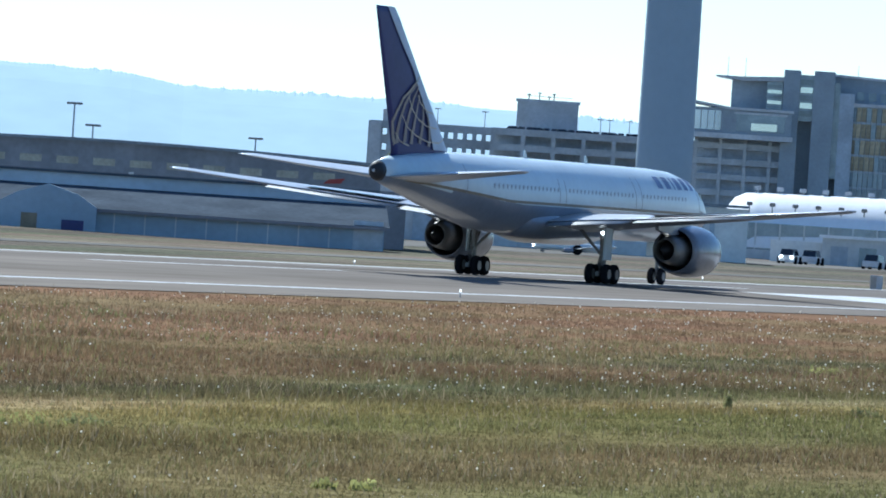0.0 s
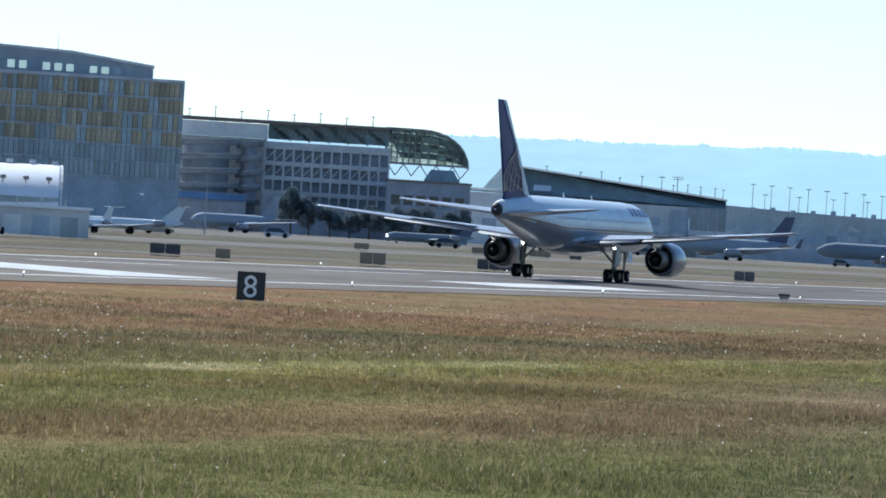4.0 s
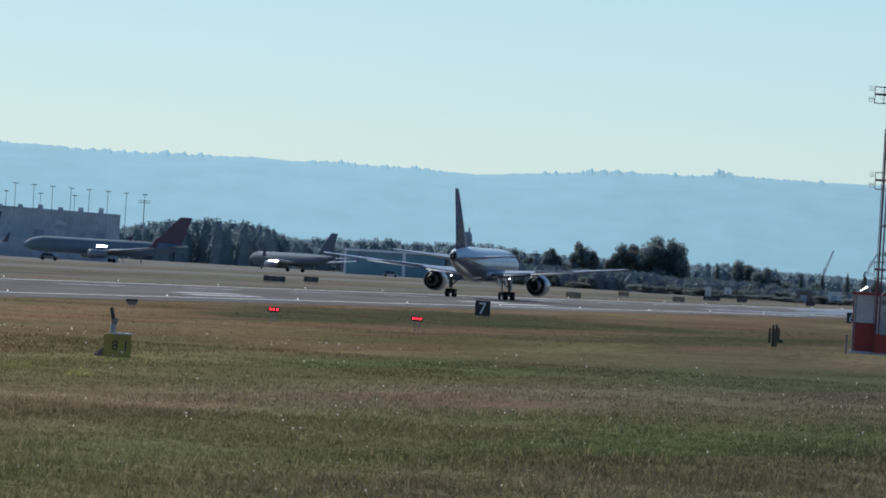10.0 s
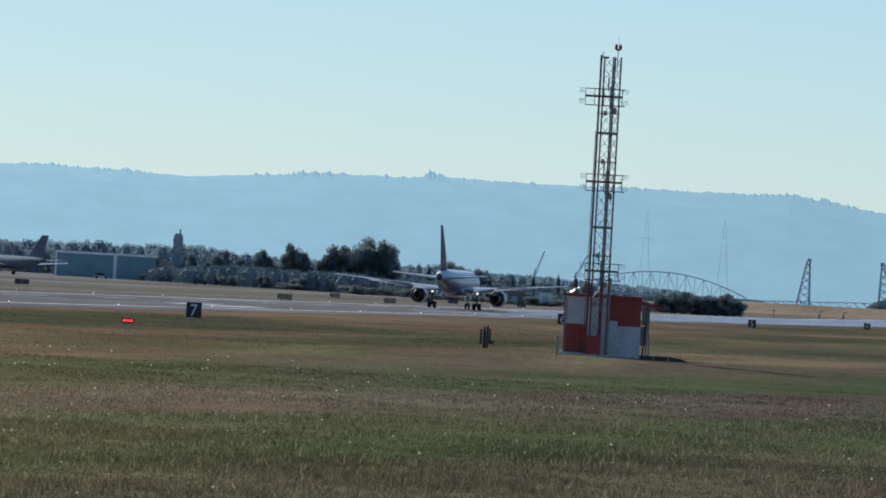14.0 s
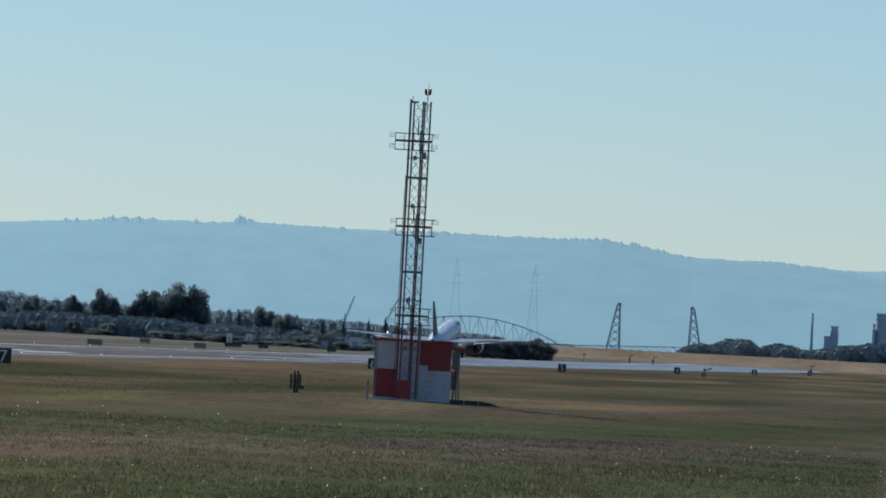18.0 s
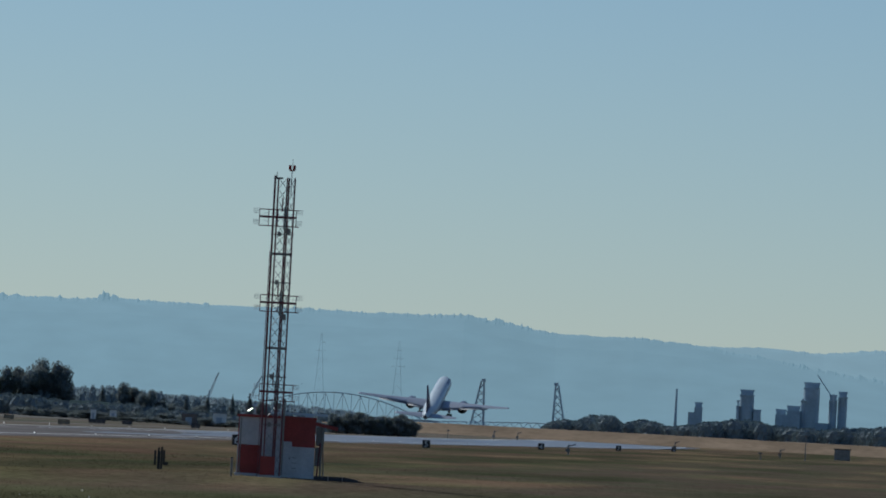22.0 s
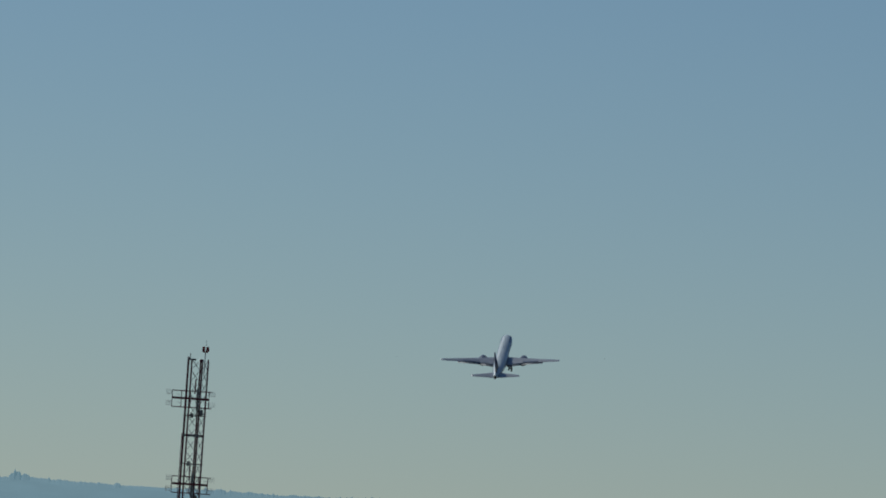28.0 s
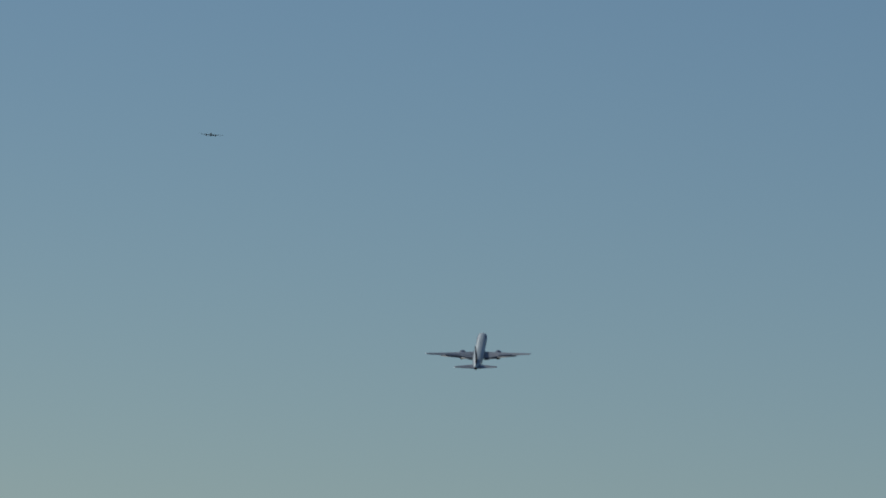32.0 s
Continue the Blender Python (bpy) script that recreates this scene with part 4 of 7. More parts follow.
    for k, (lx, h0, h1) in enumerate(((-0.3, 0.25, 1.25), (-0.08, 0.0, 1.45), (0.14, 0.0, 1.5), (0.3, 0.3, 1.3))):
        part("slat", box(lx - 0.07, lx + 0.07, -0.06 + 0.03 * k, 0.06 + 0.03 * k, h0, h1, bevel=0.02), BLACK, c)
    part("bar", box(-0.36, 0.36, 0.08, 0.12, 0.7, 0.78), BLACK, c)
    part("foot_box", box(0.28, 0.6, -0.15, 0.15, 0.28, 0.5, bevel=0.03), BLACK, c)
    part("post", rod((0.0, 0.1, -0.05), (0.0, 0.1, 1.2), 0.05), BLACK, c)


monitor()


def taxi_sign(bearing, dist, w, h, material, what):
    x, y = spot(bearing, dist)
    s = thing("taxiway_sign", x, y, gz(x, y), bearing - 90, what, "sign", "taxiway signs")
    n = max(1, round(w / 1.1))
    for k in range(n):
        part("module", box(-w / 2 + w * k / n + 0.02, -w / 2 + w * (k + 1) / n - 0.02, -0.15, 0.15, 0.22, 0.22 + h, bevel=0.03), material, s)
        part("leg", rod((-w / 2 + w * (k + 0.5) / n, 0, -0.1), (-w / 2 + w * (k + 0.5) / n, 0, 0.24), 0.05, n=6), STEEL, s)
    part("sill", box(-w / 2, w / 2, -0.2, 0.2, -0.02, 0.04), BLACK, s)
    if material is YELLOW:
        for k in range(n + 1):
            part("legend_bar", box(-w / 2 + 0.25 + k * (w - 0.7) / max(1, n), -w / 2 + 0.45 + k * (w - 0.7) / max(1, n), -0.16, -0.15, 0.45, 0.22 + h * 0.8), BLACK, s)


# black board lightened in its colour for the haze in between
HAZEDARK = surface("hazy_dark_board", (0.065, 0.068, 0.075), 0.8, 0, 1, 0.2)
TAN = surface("sun_bleached_board", (0.235, 0.195, 0.135), 0.7, 0, 1, 0.2)
BACK, FRONT = "dark back of a taxiway guidance sign", "weathered yellow taxiway guidance sign on short legs"
for b, d, w, h, m, what in ((14.63, 705, 3.3, 0.95, HAZEDARK, BACK), (15.56, 690, 2.4, 1.05, TAN, FRONT), (12.73, 770, 2.1, 0.95, HAZEDARK, BACK), (17.14, 660, 2.7, 0.85, HAZEDARK, BACK),
                            (10.28, 1230, 3.6, 0.9, HAZEDARK, BACK), (8.0, 1280, 2.6, 0.95, TAN, FRONT), (7.2, 1480, 2.4, 0.95, TAN, FRONT), (14.29, 1130, 3.2, 1.0, TAN, FRONT),
                            (14.02, 1120, 1.8, 1.0, HAZEDARK, BACK), (14.75, 1110, 2.4, 0.9, TAN, FRONT), (16.7, 640, 1.3, 0.8, TAN, FRONT), (15.65, 1010, 2.0, 0.8, TAN, FRONT), (6.95, 1750, 4.0, 0.9, HAZEDARK, BACK),
                            (6.72, 1760, 2.4, 0.9, HAZEDARK, BACK), (6.2, 1800, 2.2, 1.1, HAZEDARK, BACK), (7.62, 1700, 2.4, 0.9, TAN, FRONT), (10.0, 1330, 2.6, 0.9, HAZEDARK, BACK)):
    taxi_sign(b, d, w, h, m, what)
x, y = spot(18.45, 535)
c = thing("equipment_cabinet", x, y, gz(x, y), 18.45 - 90, "grey steel equipment cabinet beside the runway", "cabinet")
part("body", box(-0.45, 0.45, -0.3, 0.3, 0, 1.0, bevel=0.04), STEEL, c)
part("door", box(-0.42, 0.0, -0.32, -0.3, 0.08, 0.92), DULL, c)

# ---- hills ----


def hill(name, bearing0, bearing1, dist, table, color, strength, rough, label, clumps=()):
    """A far ridge: table gives its rise in degrees by bearing; trees roughen the crest."""
    verts, faces = [], []
    n = int((bearing0 - bearing1) * 110)
    for i in range(n + 1):
        b = bearing0 + (bearing1 - bearing0) * i / n
        e0 = lerp(table, -b) + 0.012 * noise.noise((b * 3, 0, 1))
        wooded = min(1, max(0.15, 0.55 + 1.2 * noise.noise((b * 1.1, 5, 2))))
        bump = rough * wooded * (abs(noise.noise((b * 9, 3, 1))) + 0.7 * max(0, noise.noise((b * 37, 7, 1))) + 1.1 * max(0, noise.noise((b * 95, 9, 1))) ** 1.5)
        for c, w, h in clumps:
            if abs(b - c) < w:
                bump = max(bump, h * (1 - abs(b - c) / w) ** 0.6 * (0.45 + 1.1 * abs(noise.noise((b * 140, 2, 4)))))
        for k in range(7):
            f = k / 6
            e = e0 + (bump if k == 6 else 0)
            d = dist - 240 * (1 - f) ** 1.5
            x, y = spot(b, d)
            verts.append((x, y, -2 + (3.37 + dist * math.tan(radians(e)) + 2) * math.sin(f * math.pi / 2)))
    for i in range(n):
        for k in range(6):
            a = i * 7 + k
            faces.append((a, a + 7, a + 8, a + 1))
    m = bpy.data.materials.new(name)
    m.use_nodes = True
    t = m.node_tree
    b = t.nodes["Principled BSDF"]
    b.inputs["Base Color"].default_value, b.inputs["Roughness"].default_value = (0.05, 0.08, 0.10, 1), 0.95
    # the haze is put in as blue emission, so the ridge glows
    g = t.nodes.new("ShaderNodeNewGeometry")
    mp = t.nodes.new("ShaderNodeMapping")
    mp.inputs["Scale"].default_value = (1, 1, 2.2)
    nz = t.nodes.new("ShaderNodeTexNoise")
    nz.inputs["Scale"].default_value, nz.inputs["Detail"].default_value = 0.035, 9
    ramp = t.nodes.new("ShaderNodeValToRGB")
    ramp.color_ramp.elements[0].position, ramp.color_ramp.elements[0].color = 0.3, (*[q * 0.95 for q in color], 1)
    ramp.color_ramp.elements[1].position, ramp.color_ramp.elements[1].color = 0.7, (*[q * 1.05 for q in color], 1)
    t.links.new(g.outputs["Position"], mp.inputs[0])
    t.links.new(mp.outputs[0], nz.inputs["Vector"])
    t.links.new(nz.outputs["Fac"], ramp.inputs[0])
    # the painted haze turns redder and dimmer towards the sun
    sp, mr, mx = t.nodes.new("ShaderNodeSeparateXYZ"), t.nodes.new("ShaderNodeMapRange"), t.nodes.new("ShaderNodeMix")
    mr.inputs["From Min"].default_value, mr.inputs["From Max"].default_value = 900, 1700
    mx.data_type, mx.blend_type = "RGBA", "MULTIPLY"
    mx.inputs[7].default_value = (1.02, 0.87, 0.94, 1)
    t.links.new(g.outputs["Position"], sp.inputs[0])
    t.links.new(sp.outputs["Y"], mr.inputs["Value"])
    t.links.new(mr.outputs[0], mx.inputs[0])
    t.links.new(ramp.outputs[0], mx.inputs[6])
    # the painted haze is dimmed towards the far end of the runway
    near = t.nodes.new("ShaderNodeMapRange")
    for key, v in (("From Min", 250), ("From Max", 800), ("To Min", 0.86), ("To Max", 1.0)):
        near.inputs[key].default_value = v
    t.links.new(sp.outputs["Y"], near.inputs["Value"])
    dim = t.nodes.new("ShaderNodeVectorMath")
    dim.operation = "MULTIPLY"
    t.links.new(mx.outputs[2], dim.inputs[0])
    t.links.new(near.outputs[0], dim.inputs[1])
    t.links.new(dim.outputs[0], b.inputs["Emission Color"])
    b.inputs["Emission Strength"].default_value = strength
    tagged(raw(name, verts, faces, m), label, "backdrop", kind="structure")


RIDGE = [(-34, 1.05), (-28, 0.98), (-25.2, 0.90), (-24.2, 0.87), (-23.8, 0.80), (-22, 0.80), (-20.4, 0.75), (-17, 0.70), (-14.9, 0.71), (-13.2, 0.74), (-12.2, 0.77), (-11.6, 0.74), (-10.5, 0.76), (-9.3, 0.75), (-8.8, 0.73), (-8, 0.79), (-6.9, 0.83), (-6.2, 0.826), (-5, 0.828), (-4.2, 0.845), (-3.5, 0.745), (-2.9, 0.745), (-2.36, 0.705), (-2.06, 0.665), (-1.71, 0.61), (-1.41, 0.56), (-0.68, 0.47), (2, 0.40), (9, 0.40)]
CLUMPS = [(11.02, 0.03, 0.04), (10.9, 0.035, 0.05), (9.26, 0.05, 0.035), (9.17, 0.03, 0.03), (8.27, 0.02, 0.05), (8.19, 0.02, 0.045), (7.93, 0.05, 0.05), (7.28, 0.018, 0.045), (6.945, 0.05, 0.085), (6.87, 0.035, 0.055), (6.17, 0.025, 0.035), (22.1, 0.04, 0.03), (19.0, 0.05, 0.03), (14.2, 0.04, 0.03), (13.1, 0.05, 0.035)]
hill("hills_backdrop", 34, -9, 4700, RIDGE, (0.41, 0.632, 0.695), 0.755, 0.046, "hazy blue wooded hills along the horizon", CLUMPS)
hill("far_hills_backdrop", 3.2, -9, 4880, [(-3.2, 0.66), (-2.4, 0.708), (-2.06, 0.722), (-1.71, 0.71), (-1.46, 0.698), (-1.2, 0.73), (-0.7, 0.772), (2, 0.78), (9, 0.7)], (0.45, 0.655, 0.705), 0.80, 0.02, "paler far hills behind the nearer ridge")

# ---- the airport's buildings ----


WORKWALL = surface("blue_grey_cladding", (0.29, 0.37, 0.45), 0.75, 0, 5, 0.1)


PALEBAND = surface("pale_blue_cladding", (0.50, 0.56, 0.62), 0.7, 0, 5, 0.1)


def long_hangar():
    h = at_site("hangar", 23.8, 640, "long dark hangar with a shallow curved roof and pale windows", "hangar")
    xs = [-42 + 61.5 * k / 20 for k in range(21)]
    roof = lambda x: 7.75 - 0.0011 * (x + 6) ** 2
    part("front_wall", slab([(-42, 0)] + [(x, roof(x) - 0.25) for x in xs] + [(19.5, 0)], 0, 0.4), OLDWALL, h, "dark cladding wall")
    part("roof", loft([[(x, y, z) for y, z in ((-0.6, roof(x) - 0.25), (30, roof(x) - 0.3), (30, roof(x)), (-0.6, roof(x)))] for x in xs]), METALROOF, h, "grey metal roof")
    part("end_wall", box(19.1, 19.5, 0.4, 30, 0, roof(19.5) - 0.3), OLDWALL, h)
    for k in range(13):
        x = -12.6 - 0.92 + 3.12 * (k - 4)
        part("window", box(x, x + 1.85, -0.05, 0.02, 5.5, 6.1), AMBERPANE, h, "dull amber window")
    part("red_sign", slab([(12.3, 5.2), (12.8, 5.6), (14.2, 5.75), (13.8, 5.3)], -0.12, -0.03), RED, h, "red slanted sign")
    part("white_board", box(17.2, 18.6, -0.1, -0.02, 4.9, 5.5), OFFWHITE, h)
    for x in (-40, -28, -16, -4, 8):
        part("pilaster", box(x - 0.2, x + 0.2, -0.25, 0, 0, 5.1), GREYWALL, h)
    s = at_site("low_workshop", 23.8, 612, "low blue-grey workshop with a sloping roof and an arched gable", "workshop")
    part("wall", box(-44, 17.0, 0, 13, 0, 1.95), WORKWALL, s)
    part("roof", loft([[(x, y, z) for y, z in ((-0.7, 1.8), (13, 3.6), (13, 3.75), (-0.7, 1.95))] for x in (-44.5, 17.4)]), WORKROOF, s, "sloping metal roof")
    part("eave_gutter", box(-44.5, 17.4, -0.85, -0.7, 1.7, 1.92), OLDWALL, s)
    part("clerestory", box(-44, 16.6, 13, 15, 0, 4.75), PALEBAND, s, "pale clerestory wall")
    part("ledge", box(-44.4, 16.8, 12.6, 15.2, 4.75, 4.95), WORKROOF, s, "thin dark ledge")
    part("gable", slab([(-14.6, 0), (-6.4, 0), (-6.4, 2.0), (-8.0, 3.0), (-10.4, 3.75), (-12.8, 3.0), (-14.6, 2.0)], -1.2, 1.5), WORKWALL, s, "arched blue-grey gable")
    part("gate", box(-12.5, -11.2, -1.26, -1.2, 0, 1.3), TAN, s, "tan gate")
    part("gate", box(-9.2, -7.4, -1.26, -1.2, 0, 0.9), NAVY, s, "blue gate")
    for k in range(9):
        part("rib", box(-5 + k * 2.5, -4.9 + k * 2.5, -0.06, 0, 0, 1.8), GREYWALL, s)
    part("dark_bay", box(14.5, 16.9, -0.1, 0, 0, 2.4), DKWALL, s)


long_hangar()


def yard_wall():
    h = at_site("low_concourse", 20.8, 790, "long low grey concourse with panelled wall and flat roof", "concourse")
    xs = [-19.5, -12, -5.5, 2, 8.4, 14, 18.6]
    for k, (a, b) in enumerate(zip(xs, xs[1:])):
        part("wall_panel", box(a + 0.01, b - 0.01, 0.0 - 0.12 * (k % 2), 12, 0, 5.1 + (0.5 if k % 3 == 1 else 0.1 * k)), (PALEWALL if k == 5 else GREYWALL) if k % 2 else CONCRETE, h)
        part("roof_edge", box(a, b, -0.7, 12, 5.25 + (0.5 if k % 3 == 1 else 0.1 * k), 5.5 + (0.5 if k % 3 == 1 else 0.1 * k)), METALROOF, h)
    part("dark_bay", box(-16.5, -13, -0.5, 0.1, 0, 3.6), DKWALL, h)
    part("dark_bay", box(14.6, 15.1, -0.5, 0.1, 0, 4.6), DKWALL, h)
    for x in (4.2, 9.5):
        part("downpipe", rod((x, -0.5, 0), (x, -0.5, 5), 0.08, n=6), DKWALL, h)


yard_wall()


def control_tower():
    t = at_site("control_tower", 20.12, 1330, "tall plain grey concrete control tower shaft", "control tower")
    rings = []
    for z, r in ((0, 5.1), (15, 5.0), (45, 4.85), (60, 5.6), (66, 7.5)):
        rings.append([(r * math.cos(k * math.tau / 24), 6 + 0.9 * r * math.sin(k * math.tau / 24), z) for k in range(24)])
    part("shaft", loft(rings), SHAFT, t, "", True)
    part("cab_floor", rod((0, 6, 66), (0, 6, 67), 8.4, n=24), CONCRETE, t)
    part("cab", rod((0, 6, 67), (0, 6, 72), 7, 8, 16), BLUEGLASS, t)
    part("cab_roof", rod((0, 6, 72), (0, 6, 73), 8.5, n=16), CONCRETE, t)


control_tower()


def small_car(x, y, z, rz, material, what):
    c = thing("car", x, y, z, rz, what, "car", "cars on the parking roof")
    part("body", loft([[(px, py, pz) for py, pz in ((-0.85, 0.3), (0.85, 0.3), (0.85, h), (-0.85, h))] for px, h in ((-2.1, 0.7), (-2.0, 0.85), (2.0, 0.8), (2.15, 0.6))]), material, c)
    part("cabin", loft([[(px, py * (0.85 if k else 1), pz) for py, pz in ((-0.8, 0.82), (0.8, 0.82), (0.68, zt), (-0.68, zt))] for k, (px, zt) in enumerate(((-1.5, 0.9), (-0.9, 1.4), (0.5, 1.42), (1.3, 0.9)))]), PANE, c)
    for px in (-1.3, 1.3):
        for py in (-0.85, 0.85):
            part("wheel", rod((px, py - 0.1, 0.31), (px, py + 0.1, 0.31), 0.31, n=10), RUBBER, c)
    return c


def parking(name, bearing, dist, x0, x1, floors, pitch, bays, label, see_through):
    p = at_site(name, bearing, dist, label, "parking garage")
    depth = 26
    for k in range(floors + 1):
        z = k * pitch
        part("deck", box(x0, x1, 0, depth, z - 0.35, z), GARAGE, p)
        part("parapet", box(x0, x1, -0.15, 0.1, z - 0.45, z + 0.95), GARAGE, p)
    for k in range(bays + 1):
        x = x0 + (x1 - x0) * k / bays
        part("column", box(x - 0.45, x + 0.45, -0.3, 0.5, 0, floors * pitch + 0.9), GARAGE, p)
        for y in (9, 18):
            part("inner_column", box(x - 0.3, x + 0.3, y - 0.3, y + 0.3, 0, floors * pitch - 0.4), GARAGE, p)
    # walls added close behind the openings to set the bays' shade
    for k in range(floors - 2 if see_through else floors):
        part("inner_wall", box(x0, x1, 3.6, 3.9, k * pitch, k * pitch + pitch - 0.35), DKWALL, p)
    if not see_through:
        part("back_wall", box(x0, x1, depth, depth + 0.3, 0, floors * pitch + 0.9), DKWALL, p)
    else:
        for k in range(floors):
            part("back_parapet", box(x0, x1, depth, depth + 0.2, k * pitch - 0.3, k * pitch + 1.55), GARAGE, p)
    return p


def main_parking():
    p = parking("parking_garage", 21.3, 1560, -29, -3.5, 6, 3.2, 13, "open concrete parking garage with cars on its roof", True)
    part("stair_tower", box(-29.2, -26.8, -0.5, 5, 0, 19.9), CONCRETE, p)
    part("lift_tower", box(-26.6, -25.4, 1, 4, 19, 22.6), CONCRETE, p)
    part("lift_canopy", box(-26.6, -20.2, 0.5, 4.5, 22.2, 22.6), CONCRETE, p)
    for x in (-21.6, -20.8):
        part("canopy_post", rod((x, 2, 19.5), (x, 2, 22.3), 0.12, n=6), STEEL, p)
    part("vent_hood", loft([[(x, 1 + y, 19.8 + z) for y, z in ((0, 0), (3, 0), (3, h), (0, h))] for x, h in ((-20.5, 0.2), (-19.8, 1.1), (-15.6, 1.1), (-14.8, 0.2))]), DULL, p)
    q = parking("parking_garage", 20.45, 1545, -26.5, 42, 6, 3.2, 11, "long grey parking garage with deep dark bays", False)
    b = at_site("rooftop_block", 21.03, 1555, "plain concrete plant block above the parking roof", "plant room")
    part("wall", box(-6.3, 6.4, 4, 14, 19, 26.1), GARAGE, b)
    part("pale_face", box(-4.8, 3.2, 3.9, 4, 20.8, 25.4), GARAGE, b)
    part("roof_edge", box(-6.6, 6.7, 3.7, 14.3, 26.1, 26.6), DKWALL, b)
    for x, hgt in ((-4, 1.0), (-1.8, 1.4), (1.2, 1.3), (0.2, 0.7)):
        part("roof_vent", rod((x, 8, 26.6), (x, 8, 26.6 + hgt), 0.12, n=6), DULL, b)
        part("vent_cap", box(x - 0.35, x + 0.35, 7.7, 8.3, 26.5 + hgt, 26.75 + hgt), DULL, b)
    part("antenna_bar", rod((-4.5, 8, 27.4), (5, 8, 27.3), 0.05, n=5), DULL, b)
    cols = (OFFWHITE, DULL, DKWALL, STEEL, OFFWHITE, RED)
    for k in range(16):
        x, y = spot(21.28 - 0.063 * k, 1549)
        small_car(x, y, gz(x, y) + 19.22, 21 - 90 + (90 if k % 3 else 0), cols[k % 6], "car parked on the garage roof")
    for k in range(6):
        x, y = spot((21.86, 21.50, 20.62, 20.55, 20.40, 20.30)[k], 1567)
        roof_lamp(x, y, gz(x, y) + 19.1, 4.2, "parking roof lamps")


def roof_lamp(x, y, z, h, group, head=True):
    l = thing("lamp_post", x, y, z, 0, "slim grey lamp post with a flat head", "street lamp", group)
    part("pole", rod((0, 0, -0.2), (0, 0, h), 0.12, 0.07, 6), STEEL, l)
    w = 0.3 if h < 3 else 0.7
    part("head", box(-0.16, 0.16, -w, w, h - 0.05, h + 0.14, bevel=0.03), DULL, l)
    return l


main_parking()


def office():
    o = at_site("office_building", 18.5, 1500, "large modern office block with bronze glass curtain walls", "office building")
    # left wing: terrace block on a garage base
    part("terrace_block", box(-37.3, -17.5, -6, 14, 21.6, 26.6), OFFICEGREY, o)
    part("terrace_floor", box(-37.6, -17.2, -6.6, 14, 20.6, 21.6), CONCRETE, o, "pale slab edge")
    part("terrace_roof", loft([[(x, y, z) for y, z in ((-6.4, zb), (14, zb), (14, zb + 0.5), (-6.4, zb + 0.5))] for x, zb in ((-37.6, 27.4), (-30, 26.4), (-17.2, 26.3))]), CONCRETE, o)
    for k in range(4):
        part("terrace_window", box(-36.8 + k * 1.35, -35.6 + k * 1.35, -6.06, -6, 22.2, 26.0), GLINT, o, "white framed window")
    part("picture_window", box(-28.5, -18.8, -6.08, -6, 22.2, 25.6), BLUEGLASS, o, "wide dark window")
    # mirror strip laid over the pane as its glint
    part("window_glint", box(-25.5, -20.4, -6.12, -6.08, 22.5, 23.9), GLINT, o)
    part("window_frame", box(-29.0, -18.4, -6.14, -6.08, 25.6, 26.0), CONCRETE, o)
    part("upper_block", box(-29.9, -22.0, -2, 12, 26.8, 32.4), OFFICEGREY, o, "grey upper storey")
    part("roof_blade", loft([[(x, y, z) for y, z in ((-4, zb), (12, zb), (12, zt), (-4, zt))] for x, zb, zt in ((-33.2, 33.0, 33.15), (-28, 32.3, 33.1), (-18.5, 32.6, 33.6))]), CONCRETE, o, "thin jutting roof slab")
    for x0, x1, z0, z1, m in ((-22.9, -19.7, 26.5, 32.5, BLUEGLASS), (-19.6, -16.4, 3, 35.0, OFFICEGREY), (-16.4, -13.6, 25, 34.2, BLUEGLASS), (-13.6, -9.5, 3, 35.1, OFFICEGREY), (-9.5, -8.3, 14, 33.0, BLUEGLASS), (-8.3, -5.4, 3, 31.0, DKWALL)):
        part("bay", box(x0, x1, -4.5 if m is OFFICEGREY else -3.5, 12, z0, z1), m, o)
    for k in range(5):
        part("bay_window", box(-22.7, -19.9, -3.6, -3.5, 27 + k * 1.05, 27.7 + k * 1.05), GLINT if k % 2 else BLUEGLASS, o)
        part("bay_window", box(-16.2, -13.8, -3.6, -3.5, 26 + k * 1.55, 27.1 + k * 1.55), GLINT if k % 2 else BLUEGLASS, o)
    for k in range(6):
        part("garage_slab", box(-37, -16.4, -3, 12, 3 + k * 3.1, 4.2 + k * 3.1), GARAGE, o)
    # this box fills the bays in place of their shaded depth
    part("garage_dark", box(-36.5, -16.6, -1.0, 12, 0, 20.6), DKWALL, o)
    for k in range(5):
        part("garage_column", box(-36.6 + k * 4.9, -35.9 + k * 4.9, -3.2, -2.4, 0, 20.6), GARAGE, o)
    part("rear_block", box(-19.6, -6, 0, 12, 0, 30), OFFICEGREY, o)
    # stepped top storey
    part("top_storey", loft([[(x, y, z) for y, z in ((3, 28.5), (16, 28.5), (16, zz), (3, zz))] for x, zz in ((-10.8, 34.4), (15, 33.4), (31.2, 31.4))]), OFFICEGREY, o)
    part("top_roof", loft([[(x, y, z) for y, z in ((2, zz), (16, zz), (16, zz + 0.5), (2, zz + 0.5))] for x, zz in ((-11, 34.4), (15, 33.4), (31.4, 31.4))]), CONCRETE, o)
    for k in range(14):
        if k in (5, 9):
            continue
        x = -5 + k * 2.35
        part("top_window", box(x, x + 1.5, 2.9, 3.0, 29.9 - 0.02 * k, 31.6 - 0.05 * k), GLINT if 2 < k < 12 else BLUEGLASS, o, "pale window")
    # the bowed glass front
    core = []
    for k in range(13):
        u = k / 12
        core.append((-6.8 + 44.3 * u, -2.5 - 5 * math.sin(u * math.pi)))
